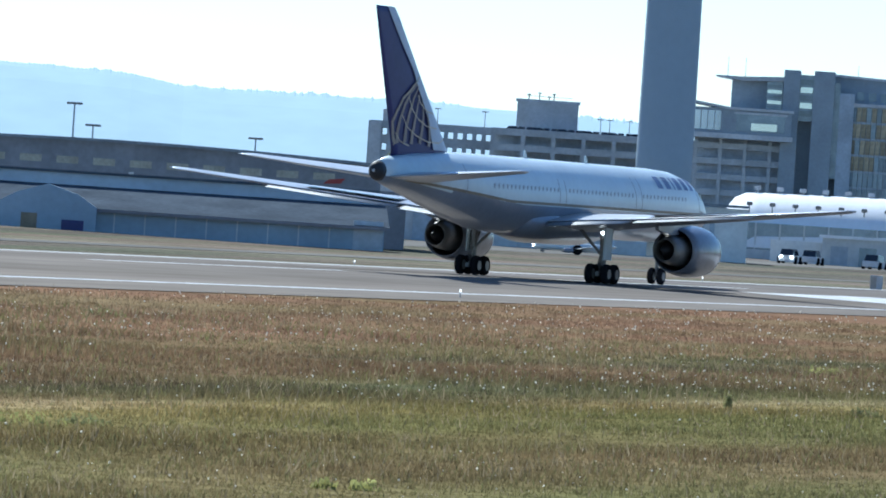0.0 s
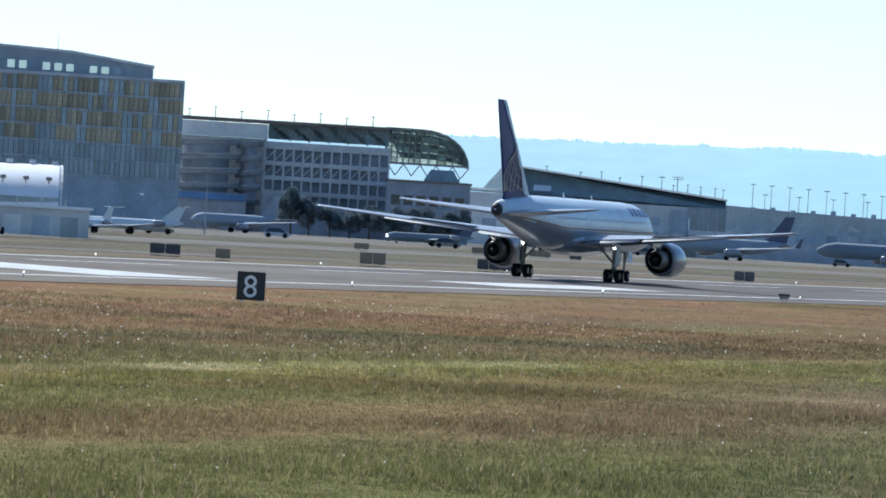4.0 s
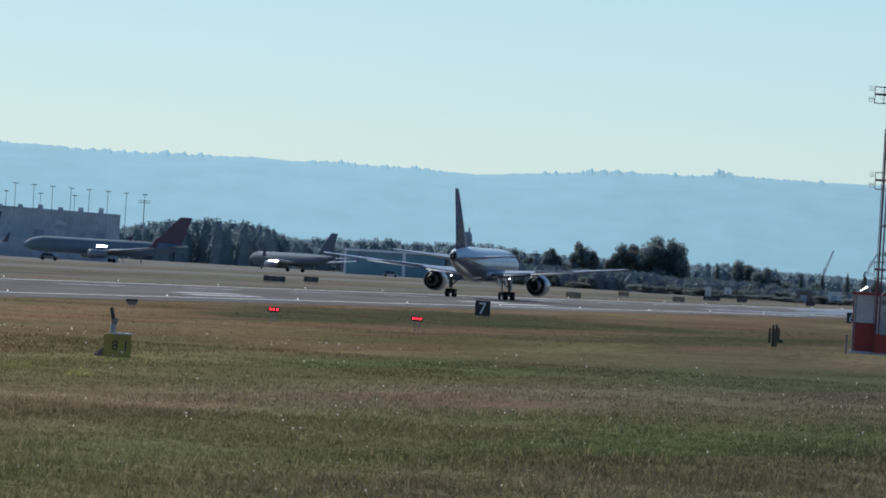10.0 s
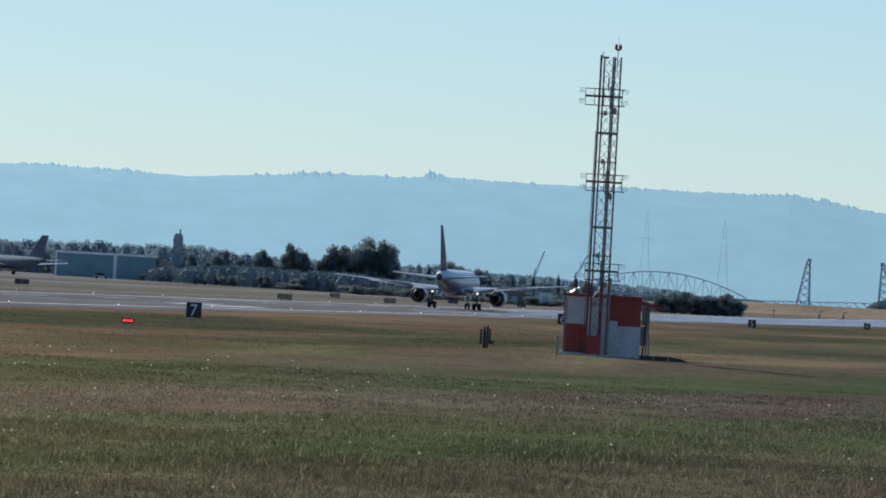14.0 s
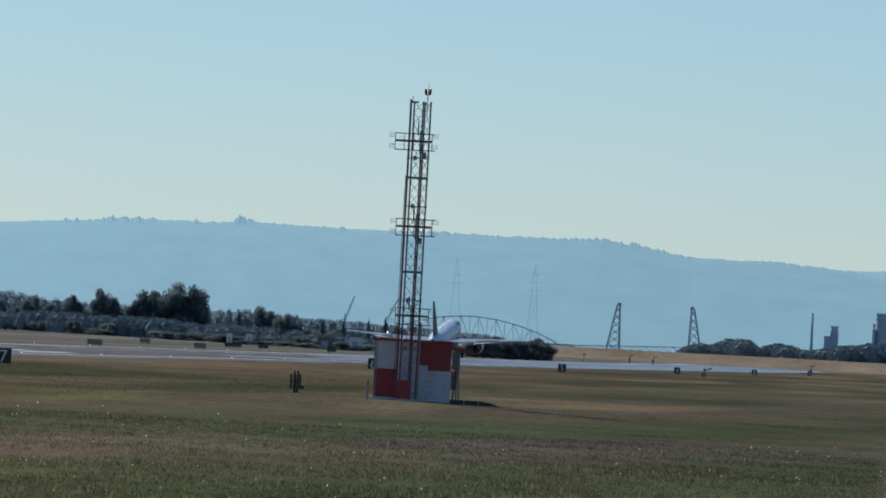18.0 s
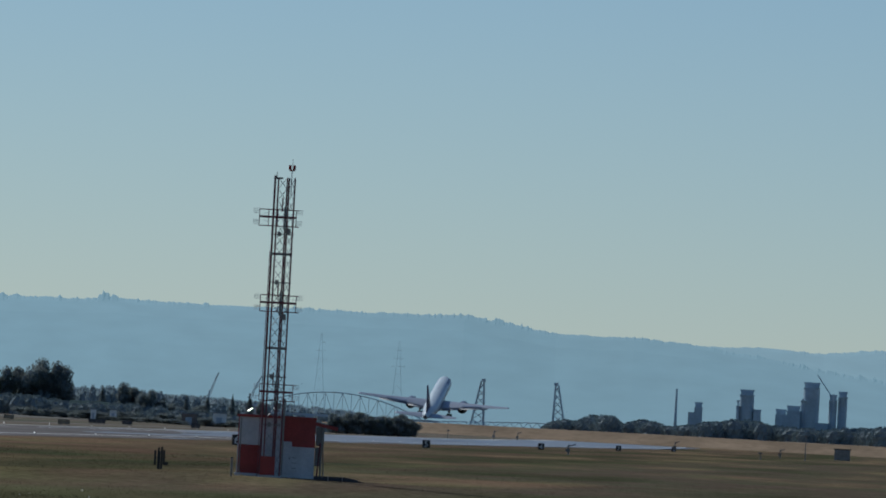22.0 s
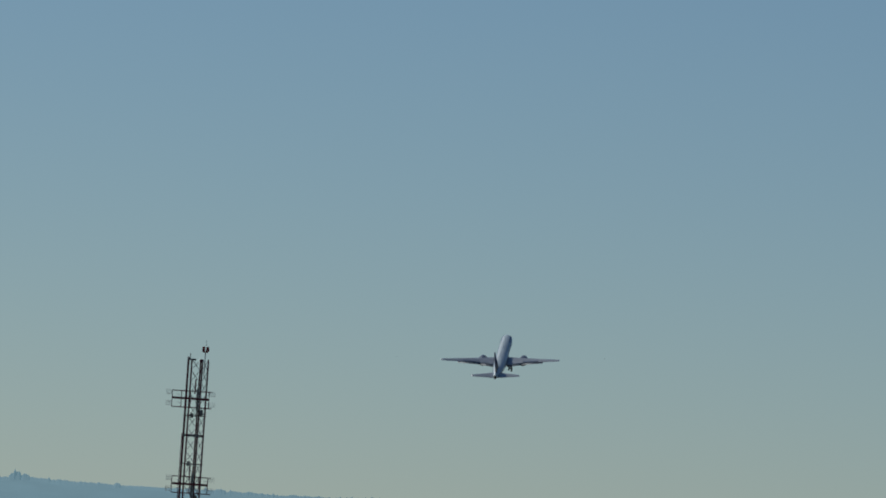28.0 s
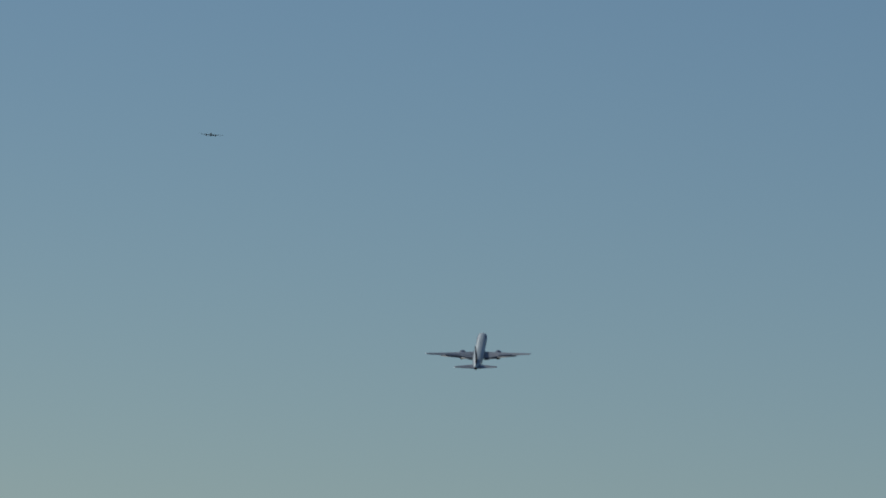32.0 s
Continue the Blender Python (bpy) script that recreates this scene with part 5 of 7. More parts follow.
    part("glass_core", loft([[(x, y + 0.25, z) for x, y in core] + [(37.5, 16, z), (-6.8, 16, z)] for z in (0, 28.6)]), DKWALL, o)
    part("cornice", loft([[(x, y - 0.4, z) for x, y in core] + [(37.7, 16, z), (-7, 16, z)] for z in (28.6, 29.2)]), CONCRETE, o)
    pane = None
    rng = random.Random(4)
    for r in range(6):
        z0 = 9.2 + r * 3.24
        for k in range(44):
            u0, u1 = k / 44, (k + 1) / 44
            x0, x1 = -6.8 + 44.3 * u0, -6.8 + 44.3 * u1
            y0, y1 = -2.5 - 5 * math.sin(u0 * math.pi), -2.5 - 5 * math.sin(u1 * math.pi)
            if pane is None:
                pane = part("glass_panel", box(0, 1, -0.05, 0.05, 0.05, 3.0), BRONZE, o)
                pane2 = pane.data.copy()
                pane2.materials[0] = BLUEGLASS
                ob = pane
            else:
                ob = new("glass_panel", pane.data if (r > 1 and rng.random() < 0.75) else pane2)
                ob.parent = o
            ob.matrix_basis = pose(x0 + 0.05, y0, z0, 0, 0, math.degrees(math.atan2(y1 - y0, x1 - x0))) @ Matrix.Diagonal((math.hypot(x1 - x0, y1 - y0) - 0.12, 1, 1, 1))
    for r in range(7):
        part("floor_band", loft([[(x, y - 0.12 + dy, 9.1 + r * 3.24 + dz) for x, y in core] for dy, dz in ((0, 0), (0, 0.3))], None, False, False), DKWALL, o)
    for x in (-31, -27.5, -5, 12):
        part("roof_antenna", rod((x, 6, 33), (x, 6, 37), 0.07, 0.03, 5), DULL, o)


office()


def vault():
    v = at_site("vaulted_concourse", 18.78, 900, "white barrel-vaulted fabric roof with floodlights along its ridge", "concourse")
    prof = [(9 * math.cos(a * math.pi / 16), 1.2 + 6.6 * math.sin(a * math.pi / 16)) for a in range(17)]
    rings = []
    for k, (x, f) in enumerate(((-13.6, 0.62), (-13.2, 0.78), (-12.4, 0.91), (-11.2, 0.985), (-9.5, 1.0), (0, 1.02), (12.9, 1.05))):
        rings.append([(x, 9 + y * f, 0.2 + z * f) for y, z in prof])
    part("roof", loft(rings, None, False, False), FABRIC, v, "white vaulted roof", True)
    end = [(9 + y * 1.05, 0.2 + z * 1.05) for y, z in prof]
    part("end_wall", loft([[(x, y, z) for y, z in end] for x in (12.7, 12.85)]), BLUEGLASS, v, "glazed arch end")
    part("end_rim", loft([[(12.9 + dx, 9 + (y - 9) * s, z * s) for y, z in end] for dx, s in ((0, 1.0), (0.25, 1.0), (0.25, 0.95), (0, 0.95))], None, False, False), GREYWALL, v)
    part("front_wall", box(-12.8, 12.7, 0.2, 1, 0, 4.4), BLUEGLASS, v)
    part("plinth", box(-13.0, 12.9, -0.1, 0.3, 0, 1.2), GREYWALL, v)
    for k in range(10):
        part("mullion", box(-12.6 + 2.9 * k, -12.4 + 2.9 * k, 0.05, 0.25, 0, 4.4), GREYWALL, v)
    for k in range(9):
        x = -9.8 + k * 2.75
        part("ridge_lamp", box(x - 0.42, x + 0.42, 8.6, 9.2, 8.35, 8.85, bevel=0.06), OFFWHITE, v, "floodlight box")
        part("lamp_foot", rod((x, 8.9, 7.7), (x, 8.9, 8.4), 0.1, n=6), STEEL, v)
        # dark boxes and feet on the slope stand for the ridge lamps' shadows
        part("side_lamp", box(x - 1.1, x - 0.4, 1.6, 2.2, 6.4, 6.85, bevel=0.06), DULL, v, "dark box for a ridge lamp's shadow")
        part("lamp_foot", rod((x - 0.75, 2.2, 5.6), (x - 0.75, 1.9, 6.45), 0.08, n=6), STEEL, v)
    a = at_site("service_building", 18.55, 872, "low pale service building with a flat white roof", "service building")
    part("wall", box(-5, 12.5, 0, 7, 0, 3.2), GREYWALL, a)
    part("roof", box(-5.4, 12.9, -0.5, 7.4, 3.2, 3.55), FABRIC, a, "white flat roof")
    part("wing", box(-11, -5, 1, 6, 0, 2.6), PALEWALL, a)
    for k in range(5):
        part("shutter", box(-4 + k * 3.3, -2 + k * 3.3, -0.06, 0, 0, 2.3), (DKWALL, BLUEGLASS, PALEWALL)[k % 3], a)


vault()


def garage_with_canopy():
    g = at_site("framed_garage", 16.3, 1555, "pale framed parking structure under a long flat roof", "parking garage")
    part("roof_deck", box(-21.2, 22, -2, 14, 22.6, 23.2), BRICKY, g, "brown roof edge")
    part("white_block", box(-21.4, -3.1, -1, 10, 19.4, 22.3), PALEWALL, g)
    part("rear_wall", box(-21, -3.2, 16, 18, 0, 19.4), DKWALL, g)
    part("roof_truss", box(-3, 22, 3, 3.4, 19.4, 22.6), SLATE, g)
    # sloping lattice of green panes under the roof
    for k in range(6):
        for i in range(6):
            for j in range(4):
                x, z = -2.4 + k * 4.0 + i * 0.55 + j * 0.35, 22.3 - 0.32 * i - 0.42 * j
                part("roof_pane", box(x, x + 0.36, 2.85, 2.95, z - 0.3, z), CANOPY, g)
    for k in range(7):
        x = -2 + k * 3.6
        part("truss_bar", rod((x, 1, 19.8), (x + 1.8, 1, 22.6), 0.1, n=5), DULL, g)
        part("truss_bar", rod((x + 1.8, 1, 22.6), (x + 3.6, 1, 19.8), 0.1, n=5), DULL, g)
    for z0, z1 in ((17.4, 18.9), (14.0, 14.9), (11.0, 11.9), (8.0, 8.9), (5.0, 5.9)):
        part("slab", box(-3.6, 22.4, -0.2, 14, z0, z1), GREYWALL, g, "pale floor edge")
    for k in range(14):
        x = -3.4 + k * 1.97
        part("column", box(x - 0.19, x + 0.19, -0.3, 0.1, 0, 18.6), GREYWALL, g)
    # added wall just inside, for the grey shade of the bays
    part("inner_wall", box(-3.5, 22.2, 1.6, 14, 0, 18.8), HANGARWALL, g)
    for k in range(12):
        for z in (11.9, 14.9) if k < 6 else (11.9,):
            part("brace", rod((-3.4 + k * 1.97, 0.6, z), (-1.43 + k * 1.97, 0.6, z + 2.2), 0.08, n=5), PALEWALL, g)
    r = at_site("spiral_ramp", 16.78, 1545, "spiral concrete car ramp of stacked dark rings", "ramp")
    for k in range(5):
        z = 5.3 + k * 3.0
        for cx, rad in ((-2.7, 7.4), (6.4, 2.7)):
            ring = [(rad * math.cos(q * math.tau / 32), rad * math.sin(q * math.tau / 32)) for q in range(32)]
            part("ramp_ring", loft([[(cx + x * s, 7 + y * s, z + dz + (0.35 * x / rad)) for x, y in ring] for s, dz in ((0.8, 0), (1.0, 0), (1.0, 1.25), (0.97, 1.25), (0.97, 0.3), (0.8, 0.3))], None, False), RAMP, r, "", True)
            lip = [[(cx + x * q, 7 + y * q, z + dz + (0.35 * x / rad)) for x, y in ring] for q, dz in ((1.01, 1.05), (1.03, 1.1), (1.03, 1.3), (1.0, 1.3))]
            part("ramp_rail", loft(lip, None, False), GARAGE, r, "thin pale rail", True)
        part("core", rod((-2.5, 7, 0), (-2.5, 7, 18), 4.8, n=20), HANGARWALL, r) if k == 0 else None
        part("core", rod((6.4, 7, 0), (6.4, 7, 18), 1.7, n=20), HANGARWALL, r) if k == 0 else None
    part("lower_front", box(-13, 6.2, -4, 1, 0, 7.6), HANGARWALL, r, "dark arcade front")
    part("awning", box(-12.6, 6.0, -4.6, -4, 6.1, 7.4, bevel=0.1), AWNING, r, "blue awning")
    part("dark_front", box(9.4, 19, -2, 0, 0, 7.9), HANGARWALL, r)
    part("dark_front", box(19, 35, -2, 0, 0, 4.9), HANGARWALL, r)
    part("blue_board", box(12.2, 17.4, -2.2, -2, 5.5, 6.5), AWNING, r, "blue board")
    for k in range(8):
        x, y = spot(17.02 - 0.2 * k, 1560)
        roof_lamp(x, y, gz(x, y) + 23.1, 1.5 + 0.6 * (k % 2), "garage roof lamps")
    c = at_site("glass_canopy", 15.2, 1560, "curved steel and glass canopy ending in a quarter arch", "canopy")
    n = 14
    curve = []
    for k in range(n + 1):
        u = k / n
        if u < 0.45:
            curve.append((-8.6 + 17.3 * u, 23.5 - 0.2 * u))
        else:
            a = (u - 0.45) / 0.55 * math.pi / 2
            curve.append((-0.8 + 9.6 * math.sin(a), 16.3 + 7.1 * math.cos(a)))
    for y in (0, 6, 12, 18):
        part("arch_rib", loft([[(x, y - 0.25, z - 0.5), (x, y + 0.25, z - 0.5), (x, y + 0.25, z), (x, y - 0.25, z)] for x, z in curve]), DULL, c)
    for k in range(n):
        (xa, za), (xb, zb) = curve[k], curve[k + 1]
        part("purlin", rod((xa, 0, za - 0.2), (xa, 18, za - 0.2), 0.16, n=5), DULL, c)
        for j in range(6):
            y0, y1 = j * 3 + 0.2, j * 3 + 2.8
            part("glass_pane", loft([[(xa, y0, za), (xb, y0, zb)], [(xa, y1, za), (xb, y1, zb)]], None, False, False), CANOPY, c)
    part("tie_beam", box(-8.6, 8.8, -0.3, 0.3, 15.9, 16.3), DULL, c)
    # the lattice underside, which dips from the arch to the tie beam
    inner = [(x * 0.98 - 0.1, 16.4 + (z - 16.4) * 0.06) for x, z in curve]

    def under(k, u):
        (xa, za), (xb, zb) = curve[k], inner[k]
        return (xa + (xb - xa) * u, 0.6 + 15 * u, za - 0.4 + (zb - za) * u)

    cols = 6
    for k in range(n + 1):
        for j in range(cols):
            part("lattice_bar", rod(under(k, j / cols), under(k, (j + 1) / cols), 0.17, n=4), SLATE, c)
            if k < n:
                part("lattice_bar", rod(under(k, j / cols), under(k + 1, j / cols), 0.17, n=4), SLATE, c)
                part("lattice_pane", loft([[under(k, j / cols), under(k + 1, j / cols)], [under(k, (j + 1) / cols), under(k + 1, (j + 1) / cols)]], None, False, False), CANOPY, c)
    for k in range(5):
        x = -8 + k * 3.4
        part("v_strut", rod((x, 0, 16), (x + 1.7, 0, 13.6), 0.13, n=5), PALEWALL, c)
        part("v_strut", rod((x + 3.4, 0, 16), (x + 1.7, 0, 13.6), 0.13, n=5), PALEWALL, c)
    part("rear_post", box(6.5, 7.2, 0, 0.7, 0, 13.6), CONCRETE, c)
    d = at_site("dark_terminal", 15.15, 1530, "dark terminal block behind trees below the canopy", "terminal")
    part("wall", box(-9, 8, 0, 20, 0, 12.2), HANGARWALL, d)
    part("roof", box(-9.3, 8.3, -0.4, 20, 12.2, 12.6), BRICKY, d)
    part("penthouse", loft([[(x, y, z) for x, y in ((-1.5, 2), (5.5, 2), (5.5, 8), (-1.5, 8))] for z in (12.6, 12.9)] + [[(x, y, 15.0) for x, y in ((-0.2, 3), (4.4, 3), (4.4, 7), (-0.2, 7))]]), SLATE, d)
    for k in range(6):
        part("window", box(-8 + 2.6 * k, -6.2 + 2.6 * k, -0.06, 0, 7.5, 9.5), PANE, d)


RAMP = surface("stained_ramp_concrete", (0.24, 0.255, 0.28), 0.85, 0, 4, 0.25)
CANOPY = surface("green_canopy_glass", (0.20, 0.255, 0.24), 0.8, 0.0, 2, 0.4, per_piece=0.6, thin=0.85)
garage_with_canopy()


def pier():
    p = at_site("terminal_pier", 13.75, 1700, "long terminal pier with a dark sloping roof", "terminal")
    part("roof", loft([[(x, y, z) for y, z in ((4, zb), (30, zb), (30, zt), (9, zt))] for x, zb, zt in ((-30, 12.6, 12.9), (-25.4, 12.6, 18.6), (25.3, 11.4, 13.4))]), SLATE, p, "dark green sloping roof")
    part("roof_edge", loft([[(x, y, z) for y, z in ((3.6, zt - 0.2), (30.3, zt - 0.2), (30.3, zt + 0.25), (8.4, zt + 0.25))] for x, zt in ((-25.6, 18.6), (25.5, 13.4))]), METALROOF, p)
    part("left_hall", box(-33.8, -9.4, 0, 12, 0, 11.9), PALEWALL, p, "pale cladding hall")
    part("hall_roof", loft([[(x, y, z) for y, z in ((-0.5, zz), (12, zz + 0.6), (12, zz + 0.9), (-0.5, zz + 0.3))] for x, zz in ((-34.2, 12.1), (-9.2, 11.7))]), METALROOF, p)
    part("middle_hall", box(-9.4, 17.0, 2, 14, 0, 11.3), GREYWALL, p)
    part("roof_core", loft([[(x, y, z) for y, z in ((6, 9), (29, 9), (29, zz), (6, zz))] for x, zz in ((-25, 15.2), (25, 12.2))]), SLATE, p)
    part("right_hall", box(17.0, 25.4, 0.5, 16, 0, 6.2), GREYWALL, p)
    part("glazed_end", box(17.2, 25.4, 0.6, 16, 6.2, 11.4), BLUEGLASS, p, "glazed upper end")
    for k in range(5):
        part("mullion", box(17.1 + 2.05 * k, 17.3 + 2.05 * k, 0.4, 0.6, 6.2, 11.4), DKWALL, p)
    part("dark_window", box(12.6, 17.0, 1.8, 2.0, 5.4, 10.6), DKWALL, p)
    part("dark_window", box(-29.6, -26.4, -0.08, 0, 3.4, 6.1), DKWALL, p)
    part("recess", box(-23, -9.8, -0.1, 0, 0.5, 8.2), GREYWALL, p)
    part("step_panel", box(-10.2, -8.8, -0.3, 2, 6.0, 10.6), DKWALL, p)
    part("skylight", loft([[(x, y, z) for y, z in ((3.2, 13.2), (3.0, 13.0), (4.2, 14.1), (4.4, 14.3))] for x in (-18.5, -14.5)]), FABRIC, p, "bright roof hatch")
    for k in range(9):
        x = -8 + 2.8 * k
        part("window", box(x, x + 1.6, 1.9, 2.0, 6.8, 8.6), DKWALL if k % 3 == 0 else GREYWALL, p)
    for k in range(6):
        x = -9 + 5.6 * k
        part("gate_bay", box(x, x + 2.6, -2.0, 2, 0, 5.4), (DKWALL, GREYWALL, PALEWALL)[k % 3], p)
        part("jet_bridge", box(x + 0.5, x + 1.9, -12, -2, 2.6, 4.8), GREYWALL, p)
    for k, (b, h) in enumerate(((14.28, 1.2), (14.02, 1.1), (13.86, 2.0), (13.72, 1.3), (13.55, 2.4), (13.40, 3.0), (13.31, 1.5), (13.2, 2.2), (13.1, 2.2), (12.99, 2.4), (12.93, 2.4))):
        x, y = spot(b, 1712)
        roof_lamp(x, y, gz(x, y) + 18.4 - (14.6 - b) / 1.7 * 5.2, h, "pier roof lamps")
    # haze is put into this wall's base colour
    FARWALL = surface("hazy_concourse_wall", (0.43, 0.485, 0.495), 0.8, 0, 6, 0.2)
    q = at_site("far_concourse", 12.15, 1900, "long low concourse with a flat roof and small windows", "concourse")
    part("wall", loft([[(x, y, z) for y, z in ((0, 0), (14, 0), (14, zz), (0, zz))] for x, zz in ((-26, 12.9), (-8, 12.2), (22.4, 11.6))]), FARWALL, q)
    part("roof_edge", loft([[(x, y, z) for y, z in ((-0.5, zz), (14, zz), (14, zz + 0.5), (-0.5, zz + 0.5))] for x, zz in ((-26, 12.9), (-8, 12.2), (22.4, 11.6))]), DKWALL, q)
    for k in (0, 1, 2, 5, 6, 9, 10, 13):
        x = -24 + 3 * k
        part("window", box(x, x + 1.9, -0.08, 0, 7.6, 9.2), DKWALL, q)
    part("white_gable", slab([(6, 8.6), (9.5, 8.6), (6.4, 10.2)], -0.4, -0.1), OFFWHITE, q)
    part("lower_front", box(-26, 22, -6, 0, 0, 5), DKWALL, q)
    for k in range(9):
        part("wall_bay", box(-25 + 5.2 * k, -22.6 + 5.2 * k, -0.3, 0, 5, 7.2), (GREYWALL, DKWALL, HANGARWALL)[k % 3], q)
        part("roof_unit", box(-24 + 5.1 * k, -22.7 + 5.1 * k, 3, 6, 11.4, 13.1 + 0.2 * (k % 3)), DKWALL, q)
    for k in range(11):
        b = 12.704 - 0.1406 * k
        x, y = spot(b, 1880)
        roof_lamp(x, y, gz(x, y), 18.7 - 0.14 * k, "concourse lamp posts")
    for k in range(4):
        b = 12.61 - 0.26 * k
        x, y = spot(b, 1990)
        roof_lamp(x, y, gz(x, y), 17.0 - 0.1 * k, "concourse lamp posts")
    for b, h in ((13.28, 19.5), (11.30, 16)):
        x, y = spot(b, 1890)
        z = gz(x, y)
        l = thing("antenna_mast", x, y, z, b - 90, "thin mast with crossed antenna arms", "antenna")
        part("pole", rod((0, 0, 0), (0, 0, h), 0.12, n=6), STEEL, l)
        for dz in (0.1, 0.6):
            part("arm", rod((-1.5, 0, h - dz), (1.5, 0, h - dz), 0.08, n=5), DULL, l)


pier()


def teal_hangar():
    h = at_site("teal_hangar", 9.37, 2300, "low teal metal hangar with a white roof edge", "hangar")
    part("wall", box(-15.4, 15.2, 0, 25, -0.2, 7.2), TEAL, h)
    part("roof_edge", box(-15.8, 15.6, -0.5, 25, 7.2, 7.9), FABRIC, h, "white roof edge")
    part("post", box(-15.6, -15.0, -0.3, 0.1, -0.2, 7.2), FABRIC, h)
    part("post", box(2.2, 3.2, -0.3, 0.1, -0.2, 7.2), FABRIC, h, "white door post")
    for k in range(12):
        part("cladding_rib", box(-14.5 + 2.5 * k, -14.3 + 2.5 * k, -0.12, 0, 0, 7.0), TEAL, h)
    g = at_site("green_shed", 7.0, 2300, "long low shed with a dark teal roof among trees", "shed")
    part("wall", box(-6, 5, 0, 16, -0.2, 3.6), BRICKY, g)
    part("roof", loft([[(x, y, z) for y, z in ((-1, 3.5), (8, 5.4), (17, 3.5), (17, 3.2), (-1, 3.2))] for x in (-6.6, 5.6)]), DARKROOF, g, "dark teal pitched roof")
    for k in range(2, 5):
        part("opening", box(-13.5 + 3.6 * k, -11.5 + 3.6 * k, -0.08, 0, 0, 3.2), DKWALL, g)
    t = at_site("slender_tower", 8.833, 2330, "slender grey brick tower with a small cap", "tower")
    part("shaft", loft([[(r * x, r * y, z) for x, y in ((-1, -1), (1, -1), (1, 1), (-1, 1))] for z, r in ((0, 1.7), (12.4, 1.45), (12.5, 1.6), (14.5, 1.4), (15.2, 0.8))]), HAZEBRICK, t)
    part("finial", rod((0.5, 0, 15), (0.5, 0, 16.6), 0.25, n=6), DULL, t)
    for b, w, h in ((6.25, 4.5, 3.4), (6.02, 4, 4.0), (6.98, 1.6, 3.0), (6.83, 2, 3.2)):
        s = at_site("small_shed", b, 2200, "small pale shed with a flat roof by the trees", "shed", "sheds by the trees")
        part("wall", box(-w / 2, w / 2, 0, 5, -0.2, h), BRICKY if w > 4 else PALEWALL, s)
        part("roof", box(-w / 2 - 0.3, w / 2 + 0.3, -0.3, 5.3, h, h + 0.3), METALROOF, s)
        part("door", box(-w / 4, w / 6, -0.06, 0, 0, h * 0.7), DKWALL, s)


teal_hangar()

# ---- trees ----


def crown_mesh(name, h, w, seed, kind="round"):
    """A crown of many leaf clumps round several limbs, with gaps and an uneven outline."""
    rng = random.Random(seed)
    verts, faces = [], []
    lobes, hearts = [], []
    for k in range(9 if kind == "round" else 12):
        if kind == "bush":
            a, r = rng.random() * math.tau, w * 0.34 * math.sqrt(rng.random())
            lobes.append((r * math.cos(a), r * math.sin(a), h * rng.uniform(0.08, 0.74), w * rng.uniform(0.18, 0.30)))
            continue
        if kind == "round":
            a = rng.random() * math.tau
            r = w * 0.30 * math.sqrt(rng.random())
            lobes.append((r * math.cos(a), r * math.sin(a), h * rng.uniform(0.30, 0.80), w * rng.uniform(0.17, 0.30)))
        elif kind == "tall":
            z = h * (0.15 + 0.8 * k / 11)
            lobes.append((rng.uniform(-0.1, 0.1) * w, rng.uniform(-0.1, 0.1) * w, z, w * (0.42 - 0.3 * abs(k / 11 - 0.35))))
        else:
            z = h * (0.1 + 0.88 * k / 11)
            lobes.append((rng.uniform(-0.05, 0.05) * w, 0, z, w * 0.5 * (1.02 - k / 11)))
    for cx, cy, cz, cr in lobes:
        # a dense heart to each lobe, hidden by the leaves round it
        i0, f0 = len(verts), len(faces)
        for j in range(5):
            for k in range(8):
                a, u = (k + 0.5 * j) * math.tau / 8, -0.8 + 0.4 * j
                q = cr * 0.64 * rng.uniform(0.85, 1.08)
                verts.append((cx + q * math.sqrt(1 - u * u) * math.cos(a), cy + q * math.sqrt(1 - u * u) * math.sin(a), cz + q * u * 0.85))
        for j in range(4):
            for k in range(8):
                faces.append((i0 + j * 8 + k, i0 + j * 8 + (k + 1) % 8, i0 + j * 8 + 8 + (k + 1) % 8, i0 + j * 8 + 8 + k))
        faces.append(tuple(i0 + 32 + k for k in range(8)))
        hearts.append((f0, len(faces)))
        for _ in range(380):
            d = Vector((rng.gauss(0, 1), rng.gauss(0, 1), rng.gauss(0, 1))).normalized() * cr * rng.uniform(0.5, 1.04)
            p = Vector((cx, cy, cz)) + Vector((d.x, d.y, d.z * 0.85))
            s = w * rng.uniform(0.016, 0.034)
            for _ in range(3):
                q = [p + Vector((rng.uniform(-s, s), rng.uniform(-s, s), rng.uniform(-s, s))) for _ in range(3)]
                faces.append(tuple(range(len(verts), len(verts) + 3)))
                verts += [tuple(v) for v in q]
    me = bpy.data.meshes.new(name)
    me.from_pydata(verts, [], faces)
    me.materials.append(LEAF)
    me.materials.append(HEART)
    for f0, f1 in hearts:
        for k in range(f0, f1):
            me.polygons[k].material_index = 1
    return me


CROWNS = {(k, s): crown_mesh("crown", 10, {"round": 9, "tall": 5, "fir": 5, "bush": 9}[k], 10 + s, k) for k in ("round", "tall", "fir", "bush") for s in range(3)}


def trunk_mesh(h):
    bm = rod((0, 0, -0.3), (0.1, 0, h * 0.45), 0.32, 0.2, 8)
    for a, z in ((0.4, 0.35), (2.3, 0.42), (4.4, 0.38)):
        rod((0.08, 0, h * z * 0.8), (1.6 * math.cos(a), 1.6 * math.sin(a), h * (z + 0.18)), 0.13, 0.05, 6, bm)
    me = bpy.data.meshes.new("trunk")
    bm.to_mesh(me)
    bm.free()
    me.materials.append(BARK)
    return me


